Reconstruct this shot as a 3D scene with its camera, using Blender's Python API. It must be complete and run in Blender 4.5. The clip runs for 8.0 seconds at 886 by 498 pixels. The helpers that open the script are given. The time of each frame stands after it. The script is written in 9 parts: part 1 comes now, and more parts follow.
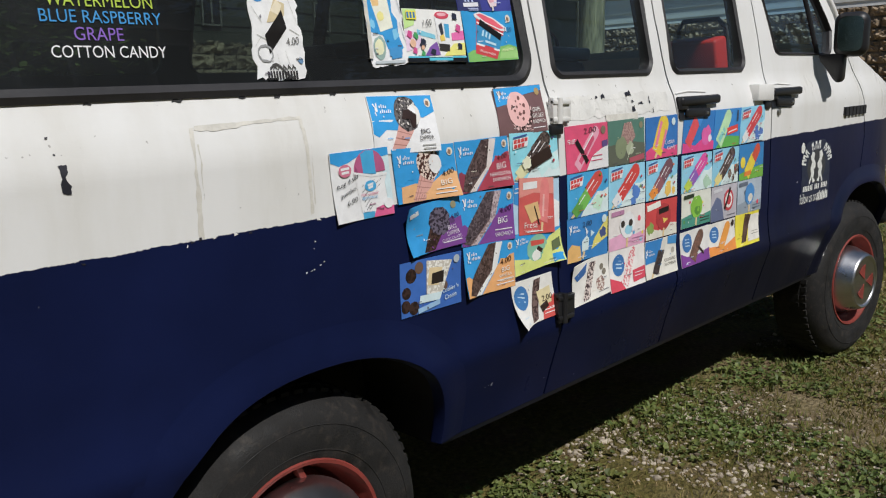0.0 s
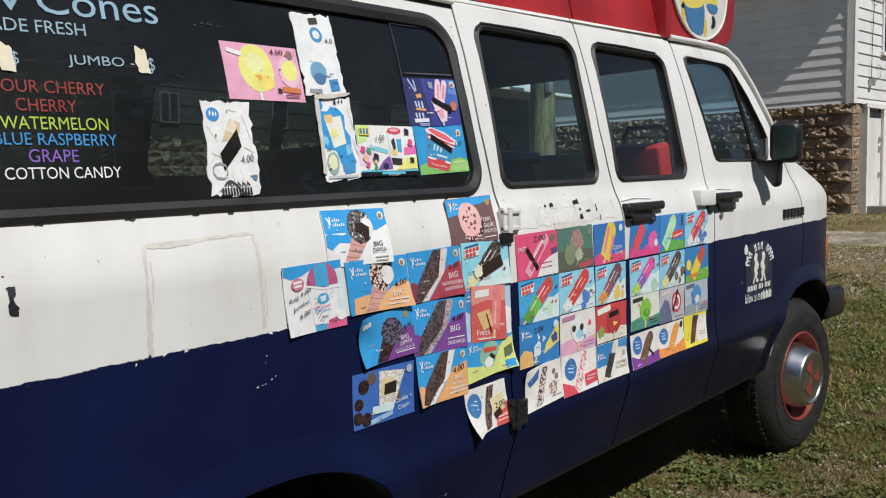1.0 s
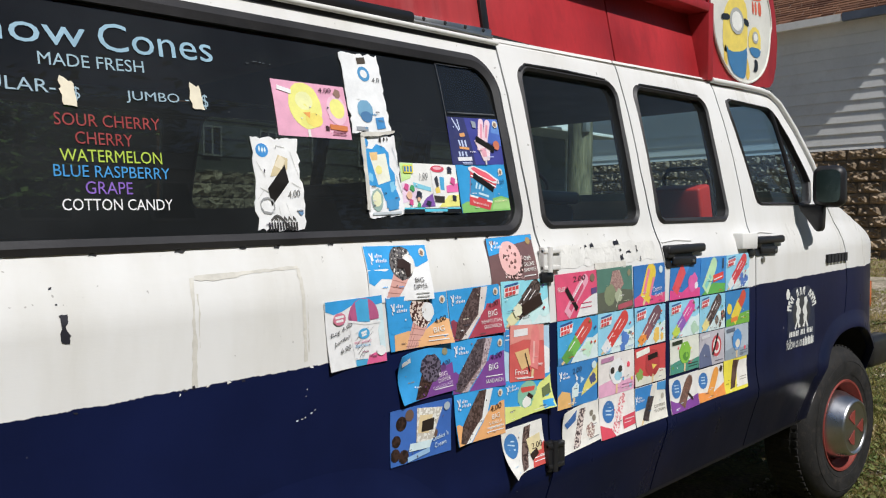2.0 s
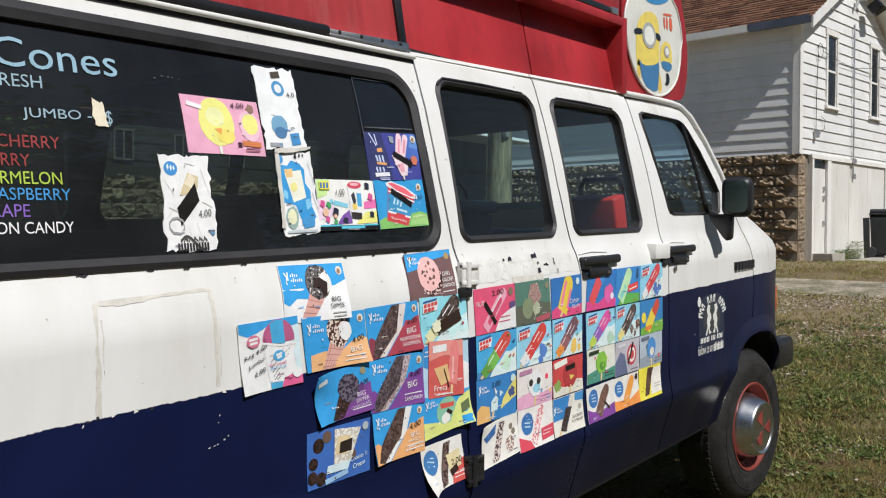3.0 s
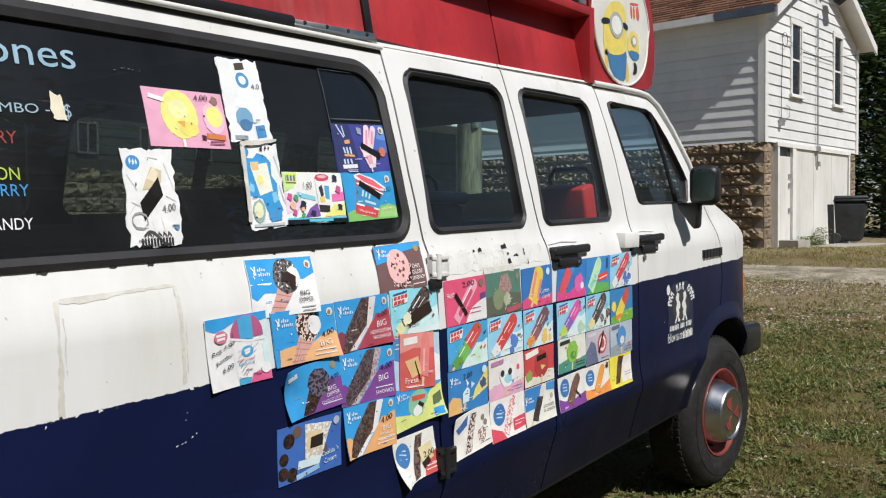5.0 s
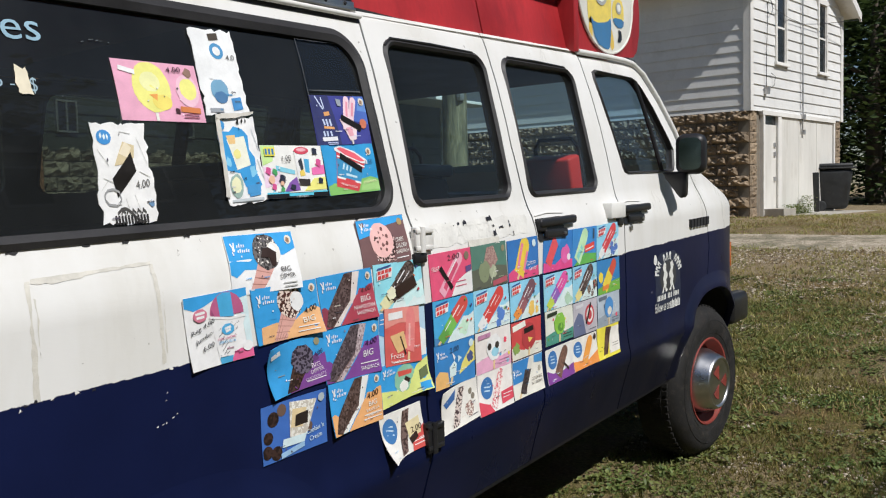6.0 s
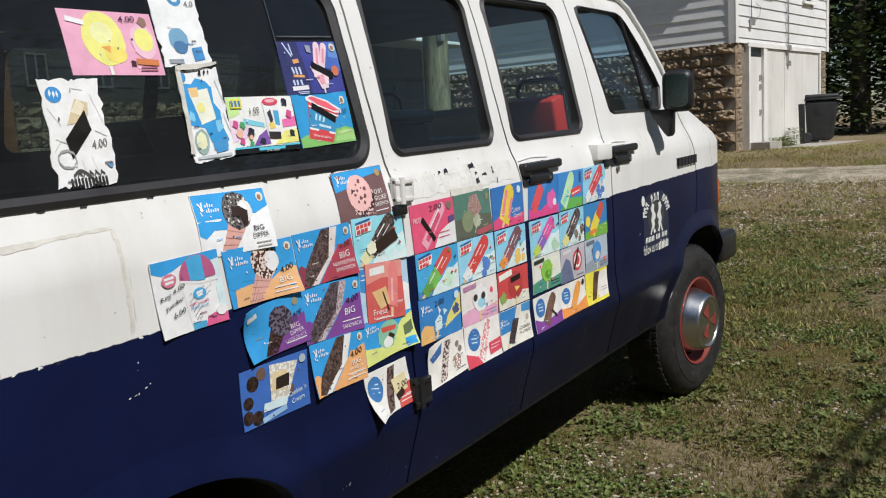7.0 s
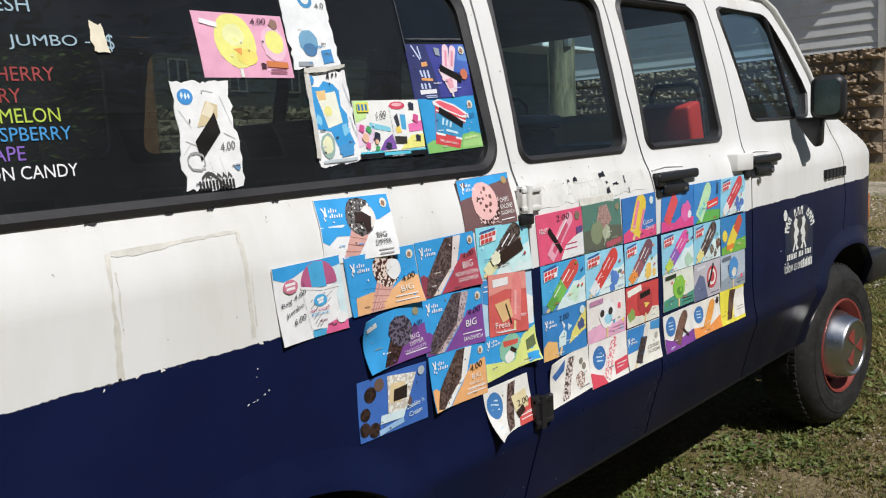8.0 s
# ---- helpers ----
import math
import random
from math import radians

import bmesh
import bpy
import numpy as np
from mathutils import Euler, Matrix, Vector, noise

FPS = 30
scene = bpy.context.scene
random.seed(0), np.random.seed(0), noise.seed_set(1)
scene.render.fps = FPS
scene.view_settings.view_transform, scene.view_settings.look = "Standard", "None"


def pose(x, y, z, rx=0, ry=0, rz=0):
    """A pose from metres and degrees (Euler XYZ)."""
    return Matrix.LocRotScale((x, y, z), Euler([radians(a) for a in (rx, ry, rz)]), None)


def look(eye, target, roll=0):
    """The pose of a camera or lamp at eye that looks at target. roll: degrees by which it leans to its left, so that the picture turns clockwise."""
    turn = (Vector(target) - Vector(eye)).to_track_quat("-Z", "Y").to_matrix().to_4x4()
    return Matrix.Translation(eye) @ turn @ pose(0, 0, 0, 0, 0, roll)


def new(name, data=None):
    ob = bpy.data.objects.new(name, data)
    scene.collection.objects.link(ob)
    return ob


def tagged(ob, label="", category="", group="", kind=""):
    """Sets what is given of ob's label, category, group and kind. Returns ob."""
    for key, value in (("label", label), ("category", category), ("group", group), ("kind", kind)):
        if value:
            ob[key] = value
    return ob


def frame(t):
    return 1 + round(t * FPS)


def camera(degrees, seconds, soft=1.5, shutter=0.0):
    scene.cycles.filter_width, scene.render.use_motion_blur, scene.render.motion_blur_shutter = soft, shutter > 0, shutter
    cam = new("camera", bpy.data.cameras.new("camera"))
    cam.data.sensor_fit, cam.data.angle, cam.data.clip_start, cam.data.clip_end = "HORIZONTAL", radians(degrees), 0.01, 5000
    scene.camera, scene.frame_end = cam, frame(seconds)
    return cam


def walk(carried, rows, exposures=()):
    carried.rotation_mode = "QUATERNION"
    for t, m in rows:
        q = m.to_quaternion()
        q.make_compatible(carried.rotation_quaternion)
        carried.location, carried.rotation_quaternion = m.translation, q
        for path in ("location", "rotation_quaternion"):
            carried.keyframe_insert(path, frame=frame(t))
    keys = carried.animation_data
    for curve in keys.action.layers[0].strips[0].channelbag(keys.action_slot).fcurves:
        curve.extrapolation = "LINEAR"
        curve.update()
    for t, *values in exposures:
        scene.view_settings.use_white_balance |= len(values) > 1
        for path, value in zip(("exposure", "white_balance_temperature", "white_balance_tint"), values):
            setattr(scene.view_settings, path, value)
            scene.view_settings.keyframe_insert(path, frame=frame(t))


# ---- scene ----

from mathutils.geometry import delaunay_2d_cdt

# ---------------------------------------------------------------- camera
cam = camera(56.2, 8.0, soft=1.15)
PATH = [
    (0, (-0.973, -1.401, 1.261), (0.413, -0.002, 0.911), -1.0),
    (0.5, (-0.971, -1.403, 1.284), (0.492, -0.059, 1.052), -0.6),
    (1, (-0.978, -1.422, 1.312), (0.501, -0.082, 1.175), -0.9),
    (1.5, (-0.996, -1.422, 1.322), (0.439, -0.032, 1.231), 0.0),
    (1.7, (-0.997, -1.42, 1.316), (0.42, -0.01, 1.255), 0.4),
    (2.8, (-0.989, -1.402, 1.339), (0.529, -0.1, 1.305), 0.1),
    (3, (-0.977, -1.409, 1.353), (0.575, -0.149, 1.309), 0.1),
    (3.5, (-0.98, -1.412, 1.348), (0.597, -0.182, 1.293), -0.0),
    (4, (-0.979, -1.399, 1.356), (0.585, -0.154, 1.296), 0.1),
    (4.5, (-0.972, -1.406, 1.356), (0.613, -0.188, 1.302), -0.2),
    (6, (-0.931, -1.392, 1.349), (0.678, -0.211, 1.221), -1.5),
    (6.5, (-0.893, -1.366, 1.347), (0.728, -0.212, 1.147), -2.6),
    (7, (-0.855, -1.356, 1.362), (0.757, -0.203, 1.097), -3.3),
    (7.5, (-0.828, -1.326, 1.355), (0.711, -0.08, 1.079), -3.5),
    (8, (-0.799, -1.29, 1.364), (0.635, 0.083, 1.127), -2.5),
]
EXPOSURES = [(0.0, -0.42), (0.7, -0.4), (1.5, -0.2), (3.5, -0.18), (4.7, -0.13), (6.0, -0.19), (6.6, -0.23), (7.2, -0.23), (8.0, -0.18)]
walk(cam, [(t, look(eye, target, roll)) for t, eye, target, roll in PATH], EXPOSURES)

# ---------------------------------------------------------------- light
SUN = Vector((-0.22, -1.0, 1.21)).normalized()
world = bpy.data.worlds.new("sky")
scene.world = world
world.use_nodes = True
wn = world.node_tree.nodes
sky = wn.new("ShaderNodeTexSky")
sky.sky_type = "NISHITA"
sky.sun_disc = False
sky.dust_density = 0.2
sky.ozone_density = 2.5
sky.sun_elevation = math.asin(SUN.z)
sky.sun_rotation = math.atan2(SUN.x, SUN.y)
wn["Background"].inputs["Strength"].default_value = 0.068
world.node_tree.links.new(sky.outputs[0], wn["Background"].inputs["Color"])
sun = new("sun", bpy.data.lights.new("sun", "SUN"))
sun.data.energy = 4.75
sun.data.angle = radians(0.53)
sun.data.color = (1.0, 0.98, 0.957)
sun.matrix_world = look(SUN * 60, (0, 0, 0))

# ---------------------------------------------------------------- materials
def nodes_of(m):
    m.use_nodes = True
    return m.node_tree.nodes, m.node_tree.links


def noise_node(n, l, scale, detail=4.0, rough=0.55, coord="Object", stretch=None):
    tc = n.new("ShaderNodeTexCoord")
    tex = n.new("ShaderNodeTexNoise")
    tex.inputs["Scale"].default_value = scale
    tex.inputs["Detail"].default_value = detail
    tex.inputs["Roughness"].default_value = rough
    if stretch:
        mp = n.new("ShaderNodeMapping")
        mp.inputs["Scale"].default_value = stretch
        l.new(tc.outputs[coord], mp.inputs[0])
        l.new(mp.outputs[0], tex.inputs["Vector"])
    else:
        l.new(tc.outputs[coord], tex.inputs["Vector"])
    return tex


def ramp_node(n, l, src, stops):
    r = n.new("ShaderNodeValToRGB")
    els = r.color_ramp.elements
    while len(els) < len(stops):
        els.new(0.5)
    for e, (p, c) in zip(els, stops):
        e.position = p
        e.color = (*c, 1.0)
    l.new(src, r.inputs[0])
    return r


def mix_node(n, l, fac, a, b, mode="MIX"):
    m = n.new("ShaderNodeMix")
    m.data_type = "RGBA"
    m.blend_type = mode
    for sock, v in ((m.inputs[0], fac), (m.inputs[6], a), (m.inputs[7], b)):
        if isinstance(v, (int, float)):
            sock.default_value = v
        elif isinstance(v, tuple):
            sock.default_value = (*v, 1.0)
        else:
            l.new(v, sock)
    return m.outputs[2]


def surface(name, base, rough=0.5, metal=0.0, vary=0.15, grain=120.0, blotch=6.0, bump=0.1, spec=0.5, dirt=None, dirt_amount=0.5, stretch=None, per_piece=0.0, coat=0.0):
    """A plain material with fine grain, broad blotches, optional dirt and relief."""
    m = bpy.data.materials.new(name)
    n, l = nodes_of(m)
    b = n["Principled BSDF"]
    fine = noise_node(n, l, grain, 3.0, stretch=stretch)
    broad = noise_node(n, l, blotch, 5.0, stretch=stretch)
    lo = tuple(max(0.0, c * (1 - vary)) for c in base)
    hi = tuple(min(1.0, c * (1 + vary)) for c in base)
    c1 = ramp_node(n, l, broad.outputs[0], [(0.3, lo), (0.7, hi)]).outputs[0]
    c2 = ramp_node(n, l, fine.outputs[0], [(0.3, (1 - vary * 0.6,) * 3), (0.7, (1, 1, 1))]).outputs[0]
    col = mix_node(n, l, 1.0, c1, c2, "MULTIPLY")
    if dirt:
        spots = noise_node(n, l, blotch * 2.3, 8.0, 0.7, stretch=stretch)
        f = ramp_node(n, l, spots.outputs[0], [(0.52, (0, 0, 0)), (0.72, (dirt_amount,) * 3)]).outputs[0]
        col = mix_node(n, l, f, col, dirt)
    if per_piece:
        info = n.new("ShaderNodeObjectInfo")
        f = ramp_node(n, l, info.outputs["Random"], [(0.0, (1 - per_piece,) * 3), (1.0, (1 + per_piece * 0.2,) * 3)]).outputs[0]
        col = mix_node(n, l, 1.0, col, f, "MULTIPLY")
    l.new(col, b.inputs["Base Color"])
    rr = ramp_node(n, l, broad.outputs[0], [(0.3, (max(0.02, rough * 0.8),) * 3), (0.7, (min(1, rough * 1.2),) * 3)])
    l.new(rr.outputs[0], b.inputs["Roughness"])
    b.inputs["Metallic"].default_value = metal
    b.inputs["Specular IOR Level"].default_value = spec
    b.inputs["Coat Weight"].default_value = coat
    if bump:
        bp = n.new("ShaderNodeBump")
        bp.inputs["Strength"].default_value = bump
        bp.inputs["Distance"].default_value = 0.004
        l.new(fine.outputs[0], bp.inputs["Height"])
        l.new(bp.outputs[0], b.inputs["Normal"])
    return m


def glass(name, tint, gloss=1.0, rough=0.02, dust_haze=0.0):
    """Thin window glass: tinted see-through with a mirror share by Fresnel."""
    m = bpy.data.materials.new(name)
    n, l = nodes_of(m)
    n.remove(n["Principled BSDF"])
    tr = n.new("ShaderNodeBsdfTransparent")
    tr.inputs[0].default_value = (*tint, 1)
    gl = n.new("ShaderNodeBsdfGlossy")
    gl.inputs["Roughness"].default_value = rough
    gl.inputs[0].default_value = (gloss, gloss, gloss, 1)
    lw = n.new("ShaderNodeLayerWeight")
    lw.inputs["Blend"].default_value = 0.5
    pw = n.new("ShaderNodeMath")
    pw.operation = "POWER"
    l.new(lw.outputs["Facing"], pw.inputs[0])
    pw.inputs[1].default_value = 5.0
    fr = n.new("ShaderNodeMath")
    fr.operation = "MULTIPLY_ADD"
    l.new(pw.outputs[0], fr.inputs[0])
    fr.inputs[1].default_value = 0.85
    fr.inputs[2].default_value = 0.04
    mx = n.new("ShaderNodeMixShader")
    l.new(fr.outputs[0], mx.inputs[0])
    l.new(tr.outputs[0], mx.inputs[1])
    l.new(gl.outputs[0], mx.inputs[2])
    out = mx.outputs[0]
    if dust_haze:
        # dust, plus a bluish haze painted on to lift the glass's dark tones
        df = n.new("ShaderNodeBsdfDiffuse")
        df.inputs[0].default_value = (0.52, 0.57, 0.60, 1)
        nz = noise_node(n, l, 3.0, 8.0, 0.65)
        f = ramp_node(n, l, nz.outputs[0], [(0.3, (dust_haze * 0.5,) * 3), (0.7, (dust_haze * 1.3,) * 3)]).outputs[0]
        m2 = n.new("ShaderNodeMixShader")
        l.new(f, m2.inputs[0])
        l.new(out, m2.inputs[1])
        l.new(df.outputs[0], m2.inputs[2])
        out = m2.outputs[0]
    l.new(out, n["Material Output"].inputs[0])
    return m


def two_tone(name):
    """Brush-painted white over navy with a wavering hand-cut border."""
    m = bpy.data.materials.new(name)
    n, l = nodes_of(m)
    b = n["Principled BSDF"]
    geo = n.new("ShaderNodeNewGeometry")
    sep = n.new("ShaderNodeSeparateXYZ")
    l.new(geo.outputs["Position"], sep.inputs[0])

    def math_node(op, a, c, third=None):
        k = n.new("ShaderNodeMath")
        k.operation = op
        for sock, v in zip(k.inputs, (a, c, third)):
            if v is None:
                continue
            if isinstance(v, (int, float)):
                sock.default_value = v
            else:
                l.new(v, sock)
        return k.outputs[0]

    line = math_node("MULTIPLY_ADD", sep.outputs[0], 0.034, 1.022)
    wob = noise_node(n, l, 9.0, 6.0, 0.6)
    wob2 = noise_node(n, l, 70.0, 3.0, 0.6)
    w = math_node("MULTIPLY_ADD", wob.outputs[0], 0.018, -0.009)
    w2 = math_node("MULTIPLY_ADD", wob2.outputs[0], 0.007, -0.0035)
    d = math_node("SUBTRACT", sep.outputs[2], math_node("ADD", line, math_node("ADD", w, w2)))
    f = math_node("MULTIPLY", d, 700.0)
    clamp = n.new("ShaderNodeClamp")
    l.new(f, clamp.inputs[0])
    streak = noise_node(n, l, 5.0, 6.0, 0.6, stretch=(1.0, 1.0, 0.25))
    broad = noise_node(n, l, 2.2, 5.0)
    fine = noise_node(n, l, 160.0, 3.0, stretch=(0.25, 1.0, 1.0))
    white = ramp_node(n, l, streak.outputs[0], [(0.25, (0.68, 0.665, 0.62)), (0.55, (0.775, 0.77, 0.75)), (0.8, (0.81, 0.805, 0.79))]).outputs[0]
    specks = noise_node(n, l, 55.0, 2.0, 0.5)
    sp = ramp_node(n, l, specks.outputs[0], [(0.735, (0, 0, 0)), (0.75, (0.55, 0.55, 0.55))]).outputs[0]
    white = mix_node(n, l, sp, white, (0.22, 0.20, 0.18))
    blue = ramp_node(n, l, broad.outputs[0], [(0.3, (0.0052, 0.0085, 0.034)), (0.7, (0.0078, 0.0130, 0.056))]).outputs[0]
    specks2 = noise_node(n, l, 38.0, 2.0, 0.5)
    sp2 = ramp_node(n, l, specks2.outputs[0], [(0.765, (0, 0, 0)), (0.775, (0.6, 0.6, 0.6))]).outputs[0]
    blue = mix_node(n, l, sp2, blue, (0.35, 0.36, 0.4))
    # grime with shade painted into the navy, deepening low and forward on the doors
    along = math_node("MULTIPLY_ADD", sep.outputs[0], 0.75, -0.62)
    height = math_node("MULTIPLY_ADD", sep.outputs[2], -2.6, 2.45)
    fore_ramp = n.new("ShaderNodeClamp")
    l.new(along, fore_ramp.inputs[0])
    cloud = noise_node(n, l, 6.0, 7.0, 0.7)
    film = math_node("MULTIPLY", fore_ramp.outputs[0], math_node("ADD", height, math_node("MULTIPLY_ADD", cloud.outputs[0], 1.2, -0.75)))
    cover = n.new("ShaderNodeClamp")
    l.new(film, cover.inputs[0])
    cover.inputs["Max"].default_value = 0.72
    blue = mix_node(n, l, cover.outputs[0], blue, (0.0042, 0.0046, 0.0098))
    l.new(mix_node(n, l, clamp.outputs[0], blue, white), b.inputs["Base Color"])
    rr = ramp_node(n, l, streak.outputs[0], [(0.3, (0.24,) * 3), (0.7, (0.40,) * 3)]).outputs[0]
    l.new(rr, b.inputs["Roughness"])
    b.inputs["Specular IOR Level"].default_value = 0.10
    bp = n.new("ShaderNodeBump")
    bp.inputs["Strength"].default_value = 0.05
    bp.inputs["Distance"].default_value = 0.003
    l.new(fine.outputs[0], bp.inputs["Height"])
    l.new(bp.outputs[0], b.inputs["Normal"])
    return m


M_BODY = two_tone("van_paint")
M_WHITE = surface("white_paint", (0.80, 0.79, 0.76), 0.42, vary=0.06, blotch=4.0, bump=0.06, dirt=(0.45, 0.42, 0.36), dirt_amount=0.35)
M_NAVY = surface("navy_paint", (0.0055, 0.007, 0.018), 0.5, vary=0.3, bump=0.12, dirt=(0.028, 0.026, 0.024), dirt_amount=0.5)
M_RED = surface("red_paint", (0.42, 0.022, 0.028), 0.5, vary=0.22, grain=60, blotch=3.5, bump=0.12, dirt=(0.16, 0.01, 0.014), dirt_amount=0.5, stretch=(1.0, 1.0, 0.35))
M_SHUTTER = surface("shutter_paint", (0.46, 0.045, 0.05), 0.5, vary=0.2, grain=40, blotch=5.0, bump=0.12, dirt=(0.55, 0.16, 0.16), dirt_amount=0.45, stretch=(1.0, 1.0, 0.12))
M_RUBBER = surface("black_rubber", (0.026, 0.025, 0.027), 0.55, vary=0.3, bump=0.15, dirt=(0.05, 0.048, 0.045), dirt_amount=0.35)
M_TYRE = surface("tyre_rubber", (0.0115, 0.0105, 0.0100), 0.8, vary=0.45, grain=200, blotch=14, bump=0.35, dirt=(0.055, 0.043, 0.033), dirt_amount=0.6)
M_BLACK = surface("black_plastic", (0.016, 0.016, 0.018), 0.4, vary=0.25, bump=0.06)
M_TRIMDARK = surface("dark_trim", (0.02, 0.02, 0.022), 0.9, vary=0.3, bump=0.2)
M_UNDER = surface("underbody", (0.02, 0.018, 0.017), 0.95, vary=0.4, bump=0.4)
M_RIM = surface("red_rim_paint", (0.26, 0.045, 0.034), 0.55, vary=0.25, bump=0.12, dirt=(0.09, 0.05, 0.04), dirt_amount=0.6)
M_CHROME = surface("chrome", (0.58, 0.58, 0.59), 0.32, 1.0, vary=0.06, bump=0.02, dirt=(0.3, 0.27, 0.22), dirt_amount=0.3)
M_ALU = surface("aluminium", (0.62, 0.61, 0.59), 0.38, 1.0, vary=0.15, bump=0.05)
M_GLASS = glass("van_glass", (0.86, 0.97, 0.93), 0.9, 0.02, 0.018)
M_GLASSDARK = glass("tinted_glass", (0.140, 0.160, 0.150), 0.85, 0.02, 0.032)
M_GLASSDOOR = glass("cab_glass", (0.70, 0.90, 1.0), 0.95, 0.02, 0.028)
M_MIRROR = surface("mirror_glass", (0.42, 0.54, 0.60), 0.09, 1.0, vary=0.02, bump=0.0)
M_SEATRED = surface("red_vinyl", (0.45, 0.025, 0.02), 0.5, vary=0.2, bump=0.15)
M_SEATBLACK = surface("black_vinyl", (0.02, 0.02, 0.021), 0.55, vary=0.3, bump=0.2)
M_TAPE = surface("tape_residue", (0.66, 0.635, 0.57), 0.75, vary=0.15, grain=90, blotch=22, bump=0.3, dirt=(0.70, 0.68, 0.63), dirt_amount=0.7)
M_CHIP = surface("bare_chip", (0.02, 0.02, 0.03), 0.6, vary=0.3)
M_FILMEDGE = surface("film_edge", (0.085, 0.09, 0.095), 0.5, vary=0.4, bump=0.0)
M_LAMP = surface("amber_lens", (0.75, 0.16, 0.03), 0.2, vary=0.1, bump=0.0, coat=0.5)

# ---------------------------------------------------------------- mesh helpers
def link(name, me, material, parent=None, label=""):
    ob = new(name, me)
    if material is not None and not me.materials:
        me.materials.append(material)
    if parent is not None:
        ob.parent = parent
    if label:
        ob["label"] = label
    return ob


def part(name, bm, material, parent=None, label="", smooth=True):
    me = bpy.data.meshes.new(name)
    bmesh.ops.recalc_face_normals(bm, faces=bm.faces[:])
    bm.to_mesh(me)
    bm.free()
    if smooth:
        me.shade_smooth()
        me.set_sharp_from_angle(angle=radians(38))
    return link(name, me, material, parent, label)


def empty(name, x, y, z):
    ob = new(name)
    ob.empty_display_size = 0.1
    ob.matrix_world = Matrix.Translation((x, y, z))
    return ob


def under(ob, thing):
    """Hang a finished mesh under a thing, keeping its place."""
    ob.parent = thing
    ob.matrix_parent_inverse = thing.matrix_world.inverted()
    return ob


def box(bm, x0, x1, y0, y1, z0, z1, bevel=0.0, m=None, segments=2):
    r = bmesh.ops.create_cube(bm, size=1.0)
    vs = r["verts"]
    for v in vs:
        v.co = Vector(((x0 + x1) / 2 + v.co.x * (x1 - x0), (y0 + y1) / 2 + v.co.y * (y1 - y0), (z0 + z1) / 2 + v.co.z * (z1 - z0)))
    if bevel:
        es = list({e for v in vs for e in v.link_edges})
        r = bmesh.ops.bevel(bm, geom=es, offset=bevel, segments=segments, profile=0.5, affect="EDGES")
        vs = list({v for f in r["faces"] for v in f.verts} | {v for v in vs if v.is_valid})
    if m is not None:
        for v in vs:
            v.co = m @ v.co
    return vs


def tube(bm, pts, radius, seg=10, cap=True):
    pts = [Vector(p) for p in pts]
    rings = []
    for i, p in enumerate(pts):
        d = (pts[min(i + 1, len(pts) - 1)] - pts[max(i - 1, 0)]).normalized()
        a = d.orthogonal().normalized() if not rings else (rings[-1][1] - d * rings[-1][1].dot(d)).normalized()
        b = d.cross(a)
        r = radius[i] if isinstance(radius, (list, tuple)) else radius
        rings.append(([bm.verts.new(p + (a * math.cos(t) + b * math.sin(t)) * r) for t in (2 * math.pi * k / seg for k in range(seg))], a))
    for (r0, _), (r1, _) in zip(rings, rings[1:]):
        for k in range(seg):
            bm.faces.new((r0[k], r0[(k + 1) % seg], r1[(k + 1) % seg], r1[k]))
    if cap:
        bm.faces.new(rings[0][0][::-1])
        bm.faces.new(rings[-1][0])


def lathe(bm, profile, cx, cy, cz, seg=64, phase=0.0):
    """Turns (radius, depth) round an axle along y through the given centre."""
    rings = []
    for r, d in profile:
        if r < 1e-5:
            rings.append([bm.verts.new((cx, cy + d, cz))])
        else:
            rings.append([bm.verts.new((cx + r * math.cos(a), cy + d, cz + r * math.sin(a))) for a in (phase + 2 * math.pi * k / seg for k in range(seg))])
    for r0, r1 in zip(rings, rings[1:]):
        for k in range(seg):
            j = (k + 1) % seg
            if len(r0) == 1 and len(r1) == 1:
                continue
            if len(r0) == 1:
                bm.faces.new((r0[0], r1[j], r1[k]))
            elif len(r1) == 1:
                bm.faces.new((r0[k], r0[j], r1[0]))
            else:
                bm.faces.new((r0[k], r0[j], r1[j], r1[k]))


def inside(p, loop):
    """Whether a point lies in an outline."""
    hit = False
    for (ax, ay), (bx, by) in zip(loop, loop[1:] + loop[:1]):
        if (ay > p[1]) != (by > p[1]) and p[0] < (bx - ax) * (p[1] - ay) / (by - ay) + ax:
            hit = not hit
    return hit


def fine_loop(loop, most):
    """The outline with its long edges cut into short ones."""
    out = []
    for a, b in zip(loop, loop[1:] + loop[:1]):
        n = max(1, math.ceil(math.hypot(b[0] - a[0], b[1] - a[1]) / most))
        out += [(a[0] + (b[0] - a[0]) * k / n, a[1] + (b[1] - a[1]) * k / n) for k in range(n)]
    return out


